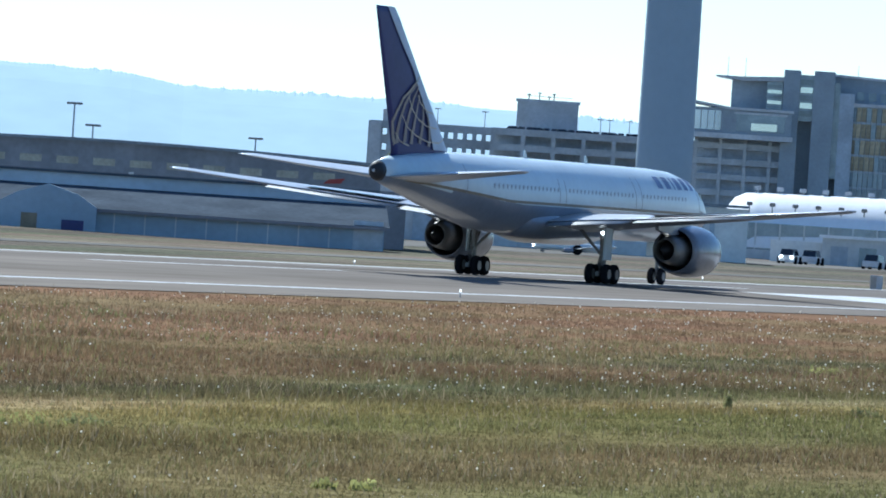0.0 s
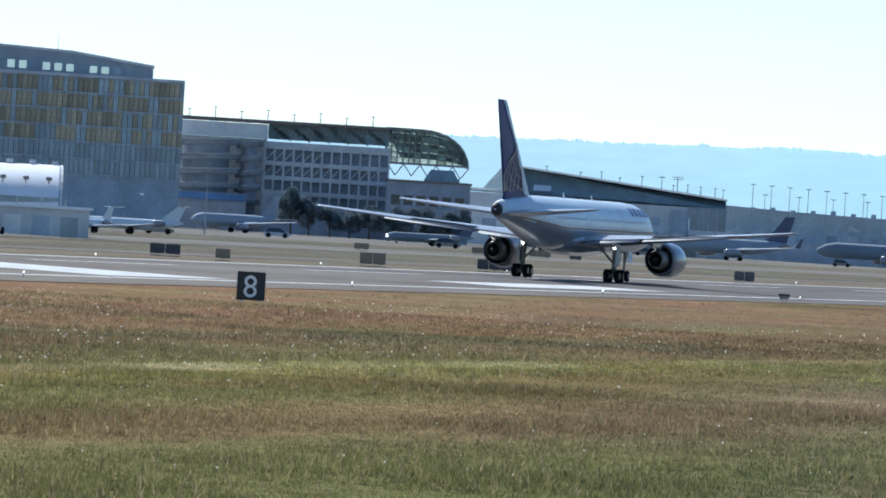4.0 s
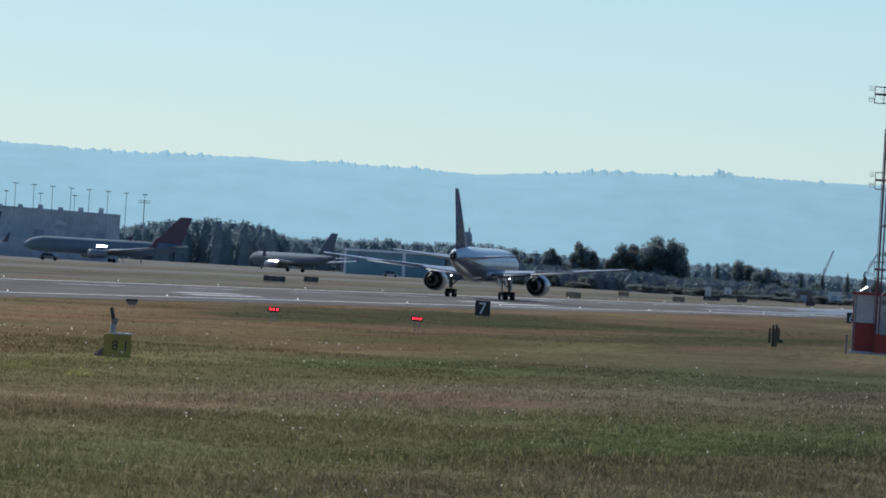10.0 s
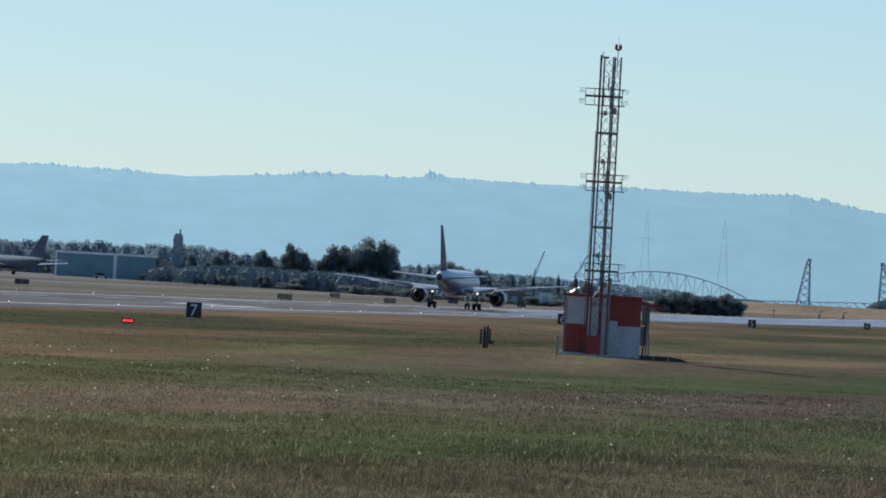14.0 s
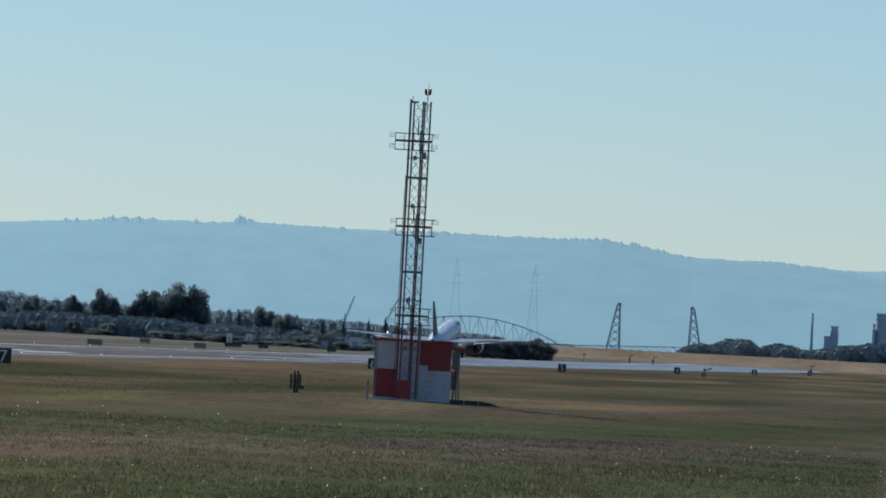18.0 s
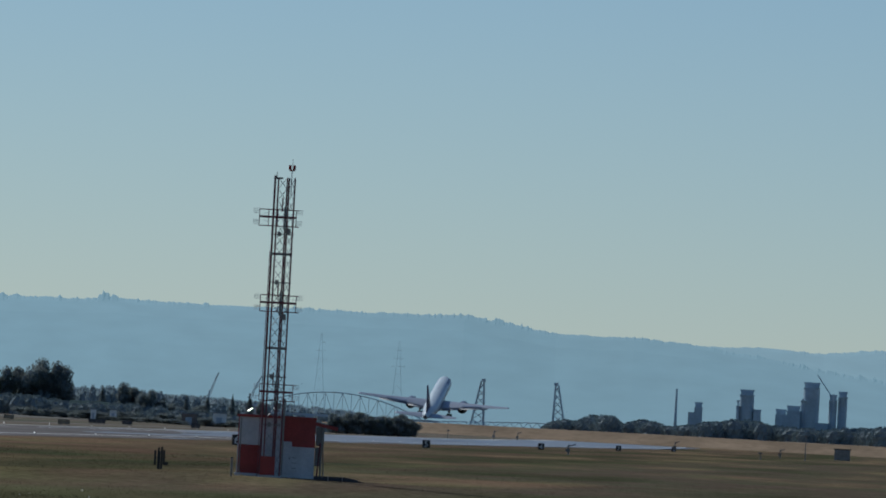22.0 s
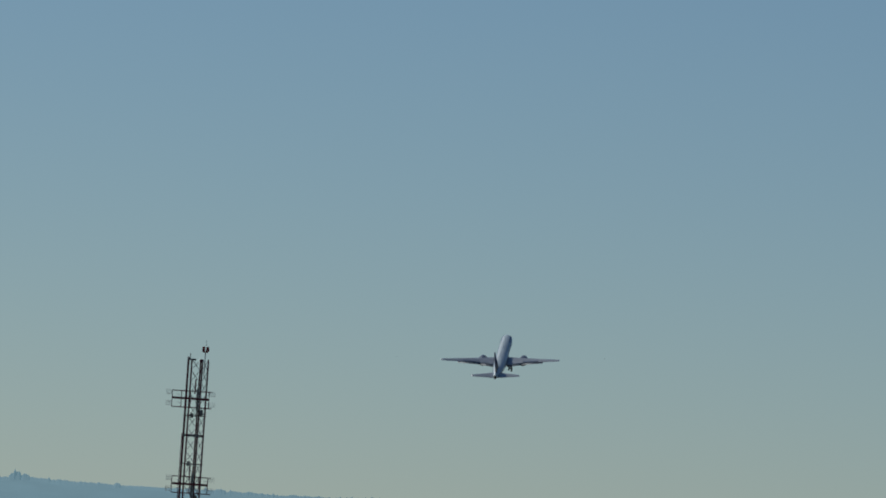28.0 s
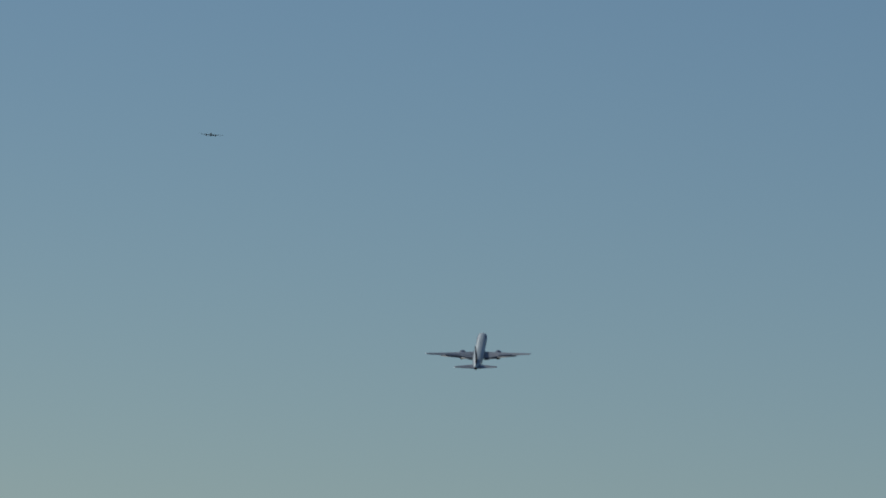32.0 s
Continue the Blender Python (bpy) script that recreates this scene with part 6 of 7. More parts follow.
TRUNK = trunk_mesh(10)


def tree(bearing, dist, h, w, kind, s, label, lift=0.0, leaf=None):
    x, y = spot(bearing, dist)
    t = thing("tree", x, y, gz(x, y) + lift, (s * 77 + bearing * 911) % 360, label, "tree", "airfield trees")
    base = {"round": 9, "tall": 5, "fir": 5, "bush": 9}[kind]
    for name, me in (("trunk", TRUNK), ("crown", CROWNS[kind, s % 3])):
        ob = new(name, me)
        ob.parent = t
        ob.scale = (w / base, w / base, h / 10)
        if leaf and name == "crown":
            ob.material_slots[0].link = "OBJECT"
            ob.material_slots[0].material = leaf
    return t


ROUND, FIR, BUSH, TALL = "broad dark green leafy tree", "narrow dark conifer with an uneven tip", "low rounded dark green bush", "slim upright dark green tree"
for b, h, w, k in ((8.50, 11.0, 5.4, "round"), (8.185, 12.8, 6.2, "round"), (7.945, 15.5, 6.6, "round"), (7.70, 12.4, 6.4, "round"), (7.60, 14.4, 8, "round"), (7.52, 15.8, 9, "round"), (7.42, 17.4, 10, "round"), (7.33, 16.8, 9, "round"), (7.24, 15.6, 8.5, "round"), (7.24, 12.0, 7, "round"),
                   (6.735, 11.6, 7.4, "round"), (6.66, 10.4, 6.4, "round"), (6.58, 9.8, 6, "round"), (6.45, 7.6, 3, "fir"), (6.92, 9.4, 3.6, "fir"), (6.12, 8.6, 3.4, "fir"), (6.28, 8.4, 2.8, "fir"), (5.93, 9.2, 3.4, "fir"), (5.80, 9.4, 4.4, "fir"), (5.70, 8.2, 4, "round"),
                   (8.62, 7.0, 5, "round"), (8.72, 8.2, 5, "tall"), (8.90, 7.4, 5, "round"), (9.0, 6.4, 4, "tall"), (8.36, 7.6, 5, "tall"), (8.06, 8.2, 6, "round"), (7.82, 8.8, 6, "round"), (8.02, 9.6, 5, "tall"), (7.86, 10.4, 5, "tall"), (6.5, 7.2, 6, "round"), (6.35, 6.6, 6, "round"), (6.18, 6.0, 6, "round")):
    tree(b, 2350 if b > 6.6 else 2300, h * 1.1, w * 1.2, k, int(b * 100), {"round": ROUND, "tall": TALL, "fir": FIR}[k])
for k in range(34):
    rng = random.Random(k)
    tree(8.85 - 0.096 * k + rng.uniform(-0.05, 0.05), (2290 if k < 14 else 2215) + rng.uniform(-35, 35), rng.uniform(1.8, 6.4) if k < 14 else rng.uniform(1.5, 4.2), rng.uniform(5, 13), "bush", k, BUSH)
for b, h, w in ((5.13, 6.0, 5.0), (5.06, 6.4, 5.5), (4.98, 6.8, 6), (4.91, 7.4, 6), (4.84, 6.4, 6), (4.77, 6.0, 5.5), (4.70, 6.2, 6), (4.62, 6.8, 6.5), (4.56, 6.0, 5.5), (5.02, 4.5, 6), (4.66, 4.8, 6), (4.80, 4.6, 6)):
    tree(b, 2230, h * 1.15, w * 1.2, "bush", int(b * 50), "bushy green thicket tree at the runway's far side")
# trees by the terminal
for b, d, h, w, k in ((22.17, 900, 9.4, 3.2, "tall"), (22.0, 905, 6.6, 3.4, "round"), (21.73, 905, 8.0, 4, "tall"), (21.55, 905, 6.4, 3.4, "round"), (21.3, 900, 6.6, 3, "round"), (21.0, 900, 8.3, 3.8, "round"), (20.85, 902, 7.7, 3.2, "tall"), (20.62, 902, 8.0, 2.8, "tall"), (19.98, 860, 7.2, 3.2, "round"), (19.86, 860, 6.6, 2.6, "round"), (20.2, 862, 6.2, 2.6, "round"), (20.4, 862, 5.6, 3, "round"),
                      (15.6, 1500, 7.5, 7, "round"), (15.75, 1498, 6.5, 6, "round"), (15.9, 1500, 6.5, 6, "round"), (16.2, 1500, 10.4, 7, "round"), (16.06, 1500, 9.2, 6, "round"), (15.45, 1495, 7.5, 7, "round"), (15.3, 1500, 7.5, 7, "round"), (15.15, 1500, 7.8, 7, "round"), (15.0, 1500, 7, 6, "round"), (14.93, 1500, 8.4, 6, "round")):
    tree(b, d, h, w, k, int(b * 70), {"round": ROUND, "tall": TALL, "fir": FIR}[k], 0.0, DKLEAF if b < 17 else OLIVELEAF)


def woods(name, b0, b1, dist, table, seed, material, label, step=0.018, lift=0.0):
    """A far wood as one joined mass of clumped crowns."""
    rng = random.Random(seed)
    verts, faces, hearts = [], [], []
    b = b0
    while b > b1:
        top = lerp(table, -b)
        if top > 1:
            w = rng.uniform(5, 11) * dist / 2500
            h = top * rng.uniform(0.86, 1.03)
            x, y = spot(b, dist + rng.uniform(-40, 40))
            base = gz(x, y) + lift - 0.3
            i0, f0 = len(verts), len(faces)
            for j in range(4):
                for k in range(7):
                    a, q = (k + 0.5 * j) * math.tau / 7, w * (0.33, 0.32, 0.25, 0.12)[j] * rng.uniform(0.85, 1.1)
                    verts.append((x + q * math.cos(a), y + q * math.sin(a), base + h * (0.0, 0.5, 0.75, 0.93)[j]))
            faces += [(i0 + j * 7 + k, i0 + j * 7 + (k + 1) % 7, i0 + j * 7 + 7 + (k + 1) % 7, i0 + j * 7 + 7 + k) for j in range(3) for k in range(7)]
            faces.append(tuple(i0 + 21 + k for k in range(7)))
            hearts.append((f0, len(faces)))
            for _ in range(320):
                a, u = rng.random() * math.tau, rng.random()
                r = w * 0.5 * math.sqrt(max(0.05, 1 - (2 * max(0.0, u - 0.45)) ** 2)) * rng.uniform(0.7, 1.05)
                p = Vector((x + r * math.cos(a), y + r * math.sin(a), base + h * u))
                s = w * 0.034
                faces.append(tuple(range(len(verts), len(verts) + 4)))
                q = Vector((rng.gauss(0, 1), rng.gauss(0, 1), rng.gauss(0, 0.35))).normalized()
                e1 = q.orthogonal().normalized() * s
                e2 = q.cross(e1).normalized() * s
                verts += [tuple(p + e1 * rng.uniform(0.6, 1.2)), tuple(p + e2 * rng.uniform(0.6, 1.2)), tuple(p - e1 * rng.uniform(0.6, 1.2)), tuple(p - e2 * rng.uniform(0.6, 1.2))]
        b -= step * rng.uniform(0.6, 1.4)
    ob = raw(name, verts, faces, material)
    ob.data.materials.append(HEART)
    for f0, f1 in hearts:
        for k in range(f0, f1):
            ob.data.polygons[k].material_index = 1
    tagged(ob, label, "trees", kind="stuff")


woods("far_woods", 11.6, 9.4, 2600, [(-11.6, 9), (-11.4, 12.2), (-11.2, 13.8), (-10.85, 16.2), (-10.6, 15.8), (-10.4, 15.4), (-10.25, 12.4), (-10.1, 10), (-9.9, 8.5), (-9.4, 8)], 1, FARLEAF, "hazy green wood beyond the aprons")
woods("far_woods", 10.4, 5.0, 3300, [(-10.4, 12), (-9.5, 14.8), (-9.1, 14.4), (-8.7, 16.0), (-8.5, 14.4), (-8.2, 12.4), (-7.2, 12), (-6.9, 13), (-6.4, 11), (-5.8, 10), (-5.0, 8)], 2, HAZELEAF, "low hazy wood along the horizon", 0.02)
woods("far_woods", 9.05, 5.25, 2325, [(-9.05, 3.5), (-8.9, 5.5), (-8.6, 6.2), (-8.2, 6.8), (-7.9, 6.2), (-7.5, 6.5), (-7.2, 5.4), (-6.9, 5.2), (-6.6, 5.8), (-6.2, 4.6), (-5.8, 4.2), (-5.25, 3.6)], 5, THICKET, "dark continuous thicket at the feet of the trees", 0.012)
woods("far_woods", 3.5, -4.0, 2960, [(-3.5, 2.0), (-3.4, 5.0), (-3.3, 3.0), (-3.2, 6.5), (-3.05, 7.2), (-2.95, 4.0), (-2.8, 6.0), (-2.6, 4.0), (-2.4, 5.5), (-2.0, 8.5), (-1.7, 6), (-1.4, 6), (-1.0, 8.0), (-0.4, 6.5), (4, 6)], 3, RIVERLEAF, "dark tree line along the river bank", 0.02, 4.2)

# ---- levee, bridges and silos at the far end ----


def bank():
    verts, faces = [], []
    n = 60
    prof = ((0, -0.6), (30, 0.6), (70, 3.2), (95, 4.4), (130, 4.5), (200, 3.8), (420, 2.5))
    for i in range(n + 1):
        b = 6.2 - 14.0 * i / n
        for d, z in prof:
            x, y = spot(b, 2790 + d)
            f = min(1, max(0, (6.2 - b) / 1.6))
            verts.append((x, y, -0.6 + (z + 0.6) * f + 0.25 * noise.noise((b * 5, d * 0.02, 2))))
    m = len(prof)
    for i in range(n):
        for k in range(m - 1):
            a = i * m + k
            faces.append((a, a + m, a + m + 1, a + 1))
    tagged(raw("levee", verts, faces, DRYGRASS), "long dry straw-coloured levee bank beyond the runway", "bank", kind="structure")


bank()
# far steel and concrete carry the haze in their base colours
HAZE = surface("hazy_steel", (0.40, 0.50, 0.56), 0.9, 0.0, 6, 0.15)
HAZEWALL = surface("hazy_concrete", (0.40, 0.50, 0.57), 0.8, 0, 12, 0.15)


def truss_bridge():
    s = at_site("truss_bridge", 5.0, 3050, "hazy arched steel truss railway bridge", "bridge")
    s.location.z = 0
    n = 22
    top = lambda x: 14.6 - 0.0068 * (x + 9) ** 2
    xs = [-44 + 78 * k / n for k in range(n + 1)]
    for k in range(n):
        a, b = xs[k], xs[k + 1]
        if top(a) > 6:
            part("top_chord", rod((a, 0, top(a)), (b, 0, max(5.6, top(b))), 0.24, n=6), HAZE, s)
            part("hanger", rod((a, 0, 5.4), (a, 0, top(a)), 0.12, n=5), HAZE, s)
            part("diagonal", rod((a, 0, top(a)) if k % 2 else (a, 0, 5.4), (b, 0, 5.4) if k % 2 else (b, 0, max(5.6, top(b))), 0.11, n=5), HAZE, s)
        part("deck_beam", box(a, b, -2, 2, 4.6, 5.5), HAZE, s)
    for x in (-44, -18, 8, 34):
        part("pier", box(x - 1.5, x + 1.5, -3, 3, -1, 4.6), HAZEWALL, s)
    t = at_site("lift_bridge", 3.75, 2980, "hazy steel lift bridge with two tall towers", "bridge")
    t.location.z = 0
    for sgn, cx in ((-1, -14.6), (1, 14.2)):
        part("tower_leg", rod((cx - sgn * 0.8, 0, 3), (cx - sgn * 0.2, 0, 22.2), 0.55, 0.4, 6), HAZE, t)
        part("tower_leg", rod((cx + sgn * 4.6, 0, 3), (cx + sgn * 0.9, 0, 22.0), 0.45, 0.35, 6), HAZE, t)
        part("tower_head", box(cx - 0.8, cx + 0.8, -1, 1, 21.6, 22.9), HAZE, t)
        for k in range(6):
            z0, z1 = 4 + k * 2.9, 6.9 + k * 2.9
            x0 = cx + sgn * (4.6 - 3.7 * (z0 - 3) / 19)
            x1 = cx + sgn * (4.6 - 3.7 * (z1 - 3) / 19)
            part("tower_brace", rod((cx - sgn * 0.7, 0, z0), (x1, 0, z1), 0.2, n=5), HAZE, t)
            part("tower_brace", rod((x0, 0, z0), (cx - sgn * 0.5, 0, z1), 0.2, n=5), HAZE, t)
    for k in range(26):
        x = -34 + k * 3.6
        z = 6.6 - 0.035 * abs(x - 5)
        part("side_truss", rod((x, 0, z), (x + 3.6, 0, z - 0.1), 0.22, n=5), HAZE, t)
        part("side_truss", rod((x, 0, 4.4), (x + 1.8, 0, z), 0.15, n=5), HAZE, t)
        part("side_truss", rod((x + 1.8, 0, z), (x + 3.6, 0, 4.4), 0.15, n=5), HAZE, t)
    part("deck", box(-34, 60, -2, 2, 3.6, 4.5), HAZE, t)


truss_bridge()


def power_tower(bearing, dist, h):
    s = at_site("power_tower", bearing, dist, "faint tall steel lattice power line tower", "pylon", "power line towers")
    for sx in (-1, 1):
        part("leg", rod((sx * 3.4, 0, 0), (sx * 1.0, 0, h * 0.7), 0.055, n=5), HAZE, s)
        part("leg", rod((sx * 1.0, 0, h * 0.7), (sx * 0.2, 0, h), 0.045, n=5), HAZE, s)
        for k in range(6):
            z0, z1 = h * 0.11 * k, h * 0.11 * (k + 1)
            w0, w1 = 3.4 - 2.4 * z0 / h / 0.7, 3.4 - 2.4 * z1 / h / 0.7
            part("lattice_bar", rod((sx * w0, 0, z0), (-sx * w1, 0, z1), 0.022, n=4), HAZE, s)
    for k, z in enumerate((0.72, 0.81, 0.9)):
        part("cross_arm", rod((-3 + 0.6 * k, 0, h * z), (3 - 0.6 * k, 0, h * z), 0.05, n=4), HAZE, s)


power_tower(5.28, 3400, 42)
power_tower(4.685, 3400, 40)


def crane(bearing, dx, h0, h1):
    s = at_site("crane", bearing, 2900, "faint slanting lattice jib of a distant crane", "crane", "harbour cranes")
    part("mast", rod((0, 0, 0), (0, 0, h0), 0.3, n=6), HAZE, s)
    for o in (-0.5, 0.5):
        part("jib", rod((0 + o, 0, h0 - 2), (dx + o * 0.3, 0, h1), 0.11, n=5), HAZE, s)
    for k in range(6):
        u, v = k / 6, (k + 1) / 6
        part("lattice_bar", rod((dx * u - 0.45 * (1 - u), 0, h0 - 2 + (h1 - h0 + 2) * u), (dx * v + 0.45 * (1 - v), 0, h0 - 2 + (h1 - h0 + 2) * v), 0.12, n=4), HAZE, s)


crane(6.11, 3.2, 12.0, 19.0)
crane(5.80, 4.2, 11.6, 18.6)


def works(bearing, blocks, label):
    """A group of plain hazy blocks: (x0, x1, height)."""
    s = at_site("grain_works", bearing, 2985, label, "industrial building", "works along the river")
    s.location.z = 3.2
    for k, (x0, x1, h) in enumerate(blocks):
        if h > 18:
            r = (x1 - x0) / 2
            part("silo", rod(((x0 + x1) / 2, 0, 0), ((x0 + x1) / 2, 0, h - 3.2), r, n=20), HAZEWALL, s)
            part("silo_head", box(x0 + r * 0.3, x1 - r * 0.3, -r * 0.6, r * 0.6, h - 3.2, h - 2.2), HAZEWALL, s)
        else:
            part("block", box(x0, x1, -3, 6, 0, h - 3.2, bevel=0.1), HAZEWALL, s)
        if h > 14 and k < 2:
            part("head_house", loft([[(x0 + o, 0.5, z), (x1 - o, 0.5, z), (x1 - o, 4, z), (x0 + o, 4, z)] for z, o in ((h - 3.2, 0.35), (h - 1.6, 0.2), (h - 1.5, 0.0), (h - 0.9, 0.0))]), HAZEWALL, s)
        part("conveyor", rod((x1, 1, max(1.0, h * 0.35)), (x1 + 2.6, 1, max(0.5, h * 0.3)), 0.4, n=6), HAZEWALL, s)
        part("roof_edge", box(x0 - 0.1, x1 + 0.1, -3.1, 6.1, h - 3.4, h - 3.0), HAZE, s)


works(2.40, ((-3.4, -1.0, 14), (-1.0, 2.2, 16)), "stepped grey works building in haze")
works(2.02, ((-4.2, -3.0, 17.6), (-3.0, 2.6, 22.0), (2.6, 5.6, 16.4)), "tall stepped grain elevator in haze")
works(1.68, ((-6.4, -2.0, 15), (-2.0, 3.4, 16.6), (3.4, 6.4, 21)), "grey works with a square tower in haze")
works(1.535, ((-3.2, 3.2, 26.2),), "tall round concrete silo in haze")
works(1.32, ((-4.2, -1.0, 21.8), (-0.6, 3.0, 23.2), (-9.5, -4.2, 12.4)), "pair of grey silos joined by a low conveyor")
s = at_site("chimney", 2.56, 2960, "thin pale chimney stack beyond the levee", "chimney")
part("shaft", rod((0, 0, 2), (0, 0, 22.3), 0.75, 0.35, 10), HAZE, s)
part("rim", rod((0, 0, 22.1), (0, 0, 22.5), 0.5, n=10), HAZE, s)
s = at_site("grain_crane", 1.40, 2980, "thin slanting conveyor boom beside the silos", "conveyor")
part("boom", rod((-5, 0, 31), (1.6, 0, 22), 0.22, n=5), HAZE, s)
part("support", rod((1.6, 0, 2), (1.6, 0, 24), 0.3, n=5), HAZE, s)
# low things on the grass at the far end
for b, d, h, kind in ((1.56, 1950, 6.3, "pole"), (0.93, 1500, 8.0, "pole"), (3.36, 1340, 1.9, "frame"), (1.28, 2300, 4.0, "box"), (1.9, 1800, 1.4, "pole"), (2.55, 2150, 3.2, "frame"), (1.75, 2100, 2.6, "frame"), (3.93, 2450, 3.2, "frame"), (3.75, 2460, 3.0, "frame"), (4.28, 2400, 2.4, "pole")):
    x, y = spot(b, d)
    if kind == "pole":
        s = thing("marker_pole", x, y, gz(x, y), b - 90, "dark pole with a small head beyond the grass", "pole")
        part("shaft", rod((0, 0, -0.2), (0, 0, h), 0.14, 0.1, 6), DULL, s)
        part("head", box(-0.5, 0.5, -0.2, 0.2, h, h + 0.3, bevel=0.04), DULL, s)
    elif kind == "frame":
        s = thing("runway_end_marker", x, y, gz(x, y), b - 90, "dark marker frame on a short post in dry grass", "marker")
        part("post", rod((0, 0, -0.2), (0, 0, h), 0.16, 0.1, 6), DULL, s)
        part("arm", rod((-0.2, 0, h * 0.75), (1.3, 0, h), 0.12, n=6), DULL, s)
        part("box", box(-0.5, 0.3, -0.3, 0.3, h * 0.25, h * 0.55, bevel=0.05), DULL, s)
    else:
        s = thing("equipment_cabinet", x, y, gz(x, y), b - 90, "low dark equipment cabinet in the dry grass", "cabinet")
        part("body", box(-h * 0.6, h * 0.6, -0.5, 0.5, -0.2, h * 0.8, bevel=0.06), DULL, s)
        part("lid", box(-h * 0.66, h * 0.66, -0.55, 0.55, h * 0.8, h * 0.88), BLACK, s)

# ---- parked aircraft and vehicles ----


def parked_jet(bearing, dist, length, tail, rz, label, winglets=True, tee=False, lamp=False, paint=None):
    s = at_site("parked_airplane", bearing, dist, label, "airplane", "parked aircraft")
    s.rotation_euler.z += radians(rz)
    s.location.z += 0.05
    f = length / 40
    r = 1.9 * f
    zc = 3.6 * f
    rings = [[(x * f, w * r * math.sin(k * math.tau / 16), zc + dz * f + hh * r * math.cos(k * math.tau / 16)) for k in range(16)] for x, w, hh, dz in
             ((-20, 0.03, 0.03, -0.4), (-19.4, 0.4, 0.4, -0.3), (-18, 0.75, 0.78, -0.15), (-15.5, 1, 1, 0), (8, 1, 1, 0), (14, 0.75, 0.7, 0.5), (18.5, 0.35, 0.32, 0.95), (20, 0.08, 0.1, 1.1))]
    part("fuselage", loft(rings), paint or PARKED, s, "", True)
    for sg in (-1, 1):
        w = part("wing", loft([[(x * f - px * f, sg * y * f, zc + z * f + pz * f) for px, pz in ((0, 0), (-c * 0.4, 0.09 * c), (-c, 0), (-c * 0.4, -0.05 * c))] for x, y, z, c in ((-3, 1.5, -1.0, 7), (2, 7, -0.5, 4), (7.5, 17, 0.5, 1.6))]), WING, s)
        if winglets:
            part("winglet", loft([[(x * f, sg * y * f, zc + z * f), ((x + c) * f, sg * y * f, zc + z * f), ((x + c) * f, sg * (y + 0.12) * f, zc + z * f), (x * f, sg * (y + 0.12) * f, zc + z * f)] for x, y, z, c in ((7.5, 16.9, 0.45, 1.7), (8.8, 17.5, 2.9, 0.7))]), tail, w)
        ez, ey, ex = (zc - 1.7 * f, 5.4 * f, -3 * f) if not tee else (zc + 0.6 * f, 2.9 * f, 11 * f)
        part("engine", loft([[(ex + x * f, sg * ey + q * math.sin(k * math.tau / 14), ez + q * math.cos(k * math.tau / 14)) for k in range(14)] for x, q in ((-2.2, 0.9 * f), (-1.5, 1.1 * f), (0.8, 1.05 * f), (2.4, 0.7 * f))]), BELLY, s, "", True)
        part("main_gear", rod((1.5 * f, sg * 2.8 * f, 0.5), (1.5 * f, sg * 2.8 * f, zc - r * 0.8), 0.15, n=6), DULL, s)
        part("wheel", rod((1.5 * f, sg * 2.8 * f - 0.3, 0.5), (1.5 * f, sg * 2.8 * f + 0.3, 0.5), 0.5, n=10), RUBBER, s)
        tz = 0.9 if not tee else 6.6
        tx = 14.5 if not tee else 19.5
        part("tailplane", loft([[(tx * f + (x - px) * f, sg * y * f, zc + tz * f + z * f + pz) for px, pz in ((0, 0), (-c * 0.5, 0.12 * f), (-c, 0), (-c * 0.5, -0.06 * f))] for x, y, z, c in ((0, 0.3, 0, 4 if not tee else 2.6), (3.2 if not tee else 1.2, 6.2 if not tee else 4.4, 0.3, 1.5 if not tee else 1.2))]), WING, s)
    part("tail_fin", loft([[(x * f, y * f, zc + z * f) for x, y in ((x0, -0.16), (x0 + 0.6, 0), (x0, 0.16), (x1, 0.02), (x1, -0.02))] for x0, x1, z in ((11.5, 18.2, 1.5), (17.6, 20.6, 8.2 if not tee else 6.8))]), tail, s, "coloured tail fin")
    part("nose_gear", rod((-14.5 * f, 0, 0.1), (-14.5 * f, 0, zc - r * 0.9), 0.2, n=6), DULL, s)
    for k in range(18 if dist < 700 else 0):
        part("cabin_window", box((-14 + k * 1.4) * f, (-13.5 + k * 1.4) * f, -r * 0.985, -r * 0.97, zc + 0.35 * f, zc + 0.8 * f), PANE, s)
    if lamp:
        part("landing_light", rod((-19.0 * f, -0.8 * f, zc), (-19.2 * f, -0.9 * f, zc), 0.14 + 0.26 * f, n=10), WHITELAMP, s, "bright landing light")
    return s


# white jets given darker, bluer base colours for haze and shade
PARKED = surface("haze_dimmed_white", (0.155, 0.20, 0.245), 0.8, 0, 4, 0.1)
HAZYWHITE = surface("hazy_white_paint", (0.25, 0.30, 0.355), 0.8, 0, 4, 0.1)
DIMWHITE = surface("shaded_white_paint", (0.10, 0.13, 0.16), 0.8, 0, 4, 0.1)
RED_TAIL = surface("red_tail_paint", (0.095, 0.05, 0.08), 0.4, 0, 3, 0.2)
NAVY_TAIL = surface("blue_tail_paint", (0.05, 0.065, 0.13), 0.4, 0, 3, 0.2)
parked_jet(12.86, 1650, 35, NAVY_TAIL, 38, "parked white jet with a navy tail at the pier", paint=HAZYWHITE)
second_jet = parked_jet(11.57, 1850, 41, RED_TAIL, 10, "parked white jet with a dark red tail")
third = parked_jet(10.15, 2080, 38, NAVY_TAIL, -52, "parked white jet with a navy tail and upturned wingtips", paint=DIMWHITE)
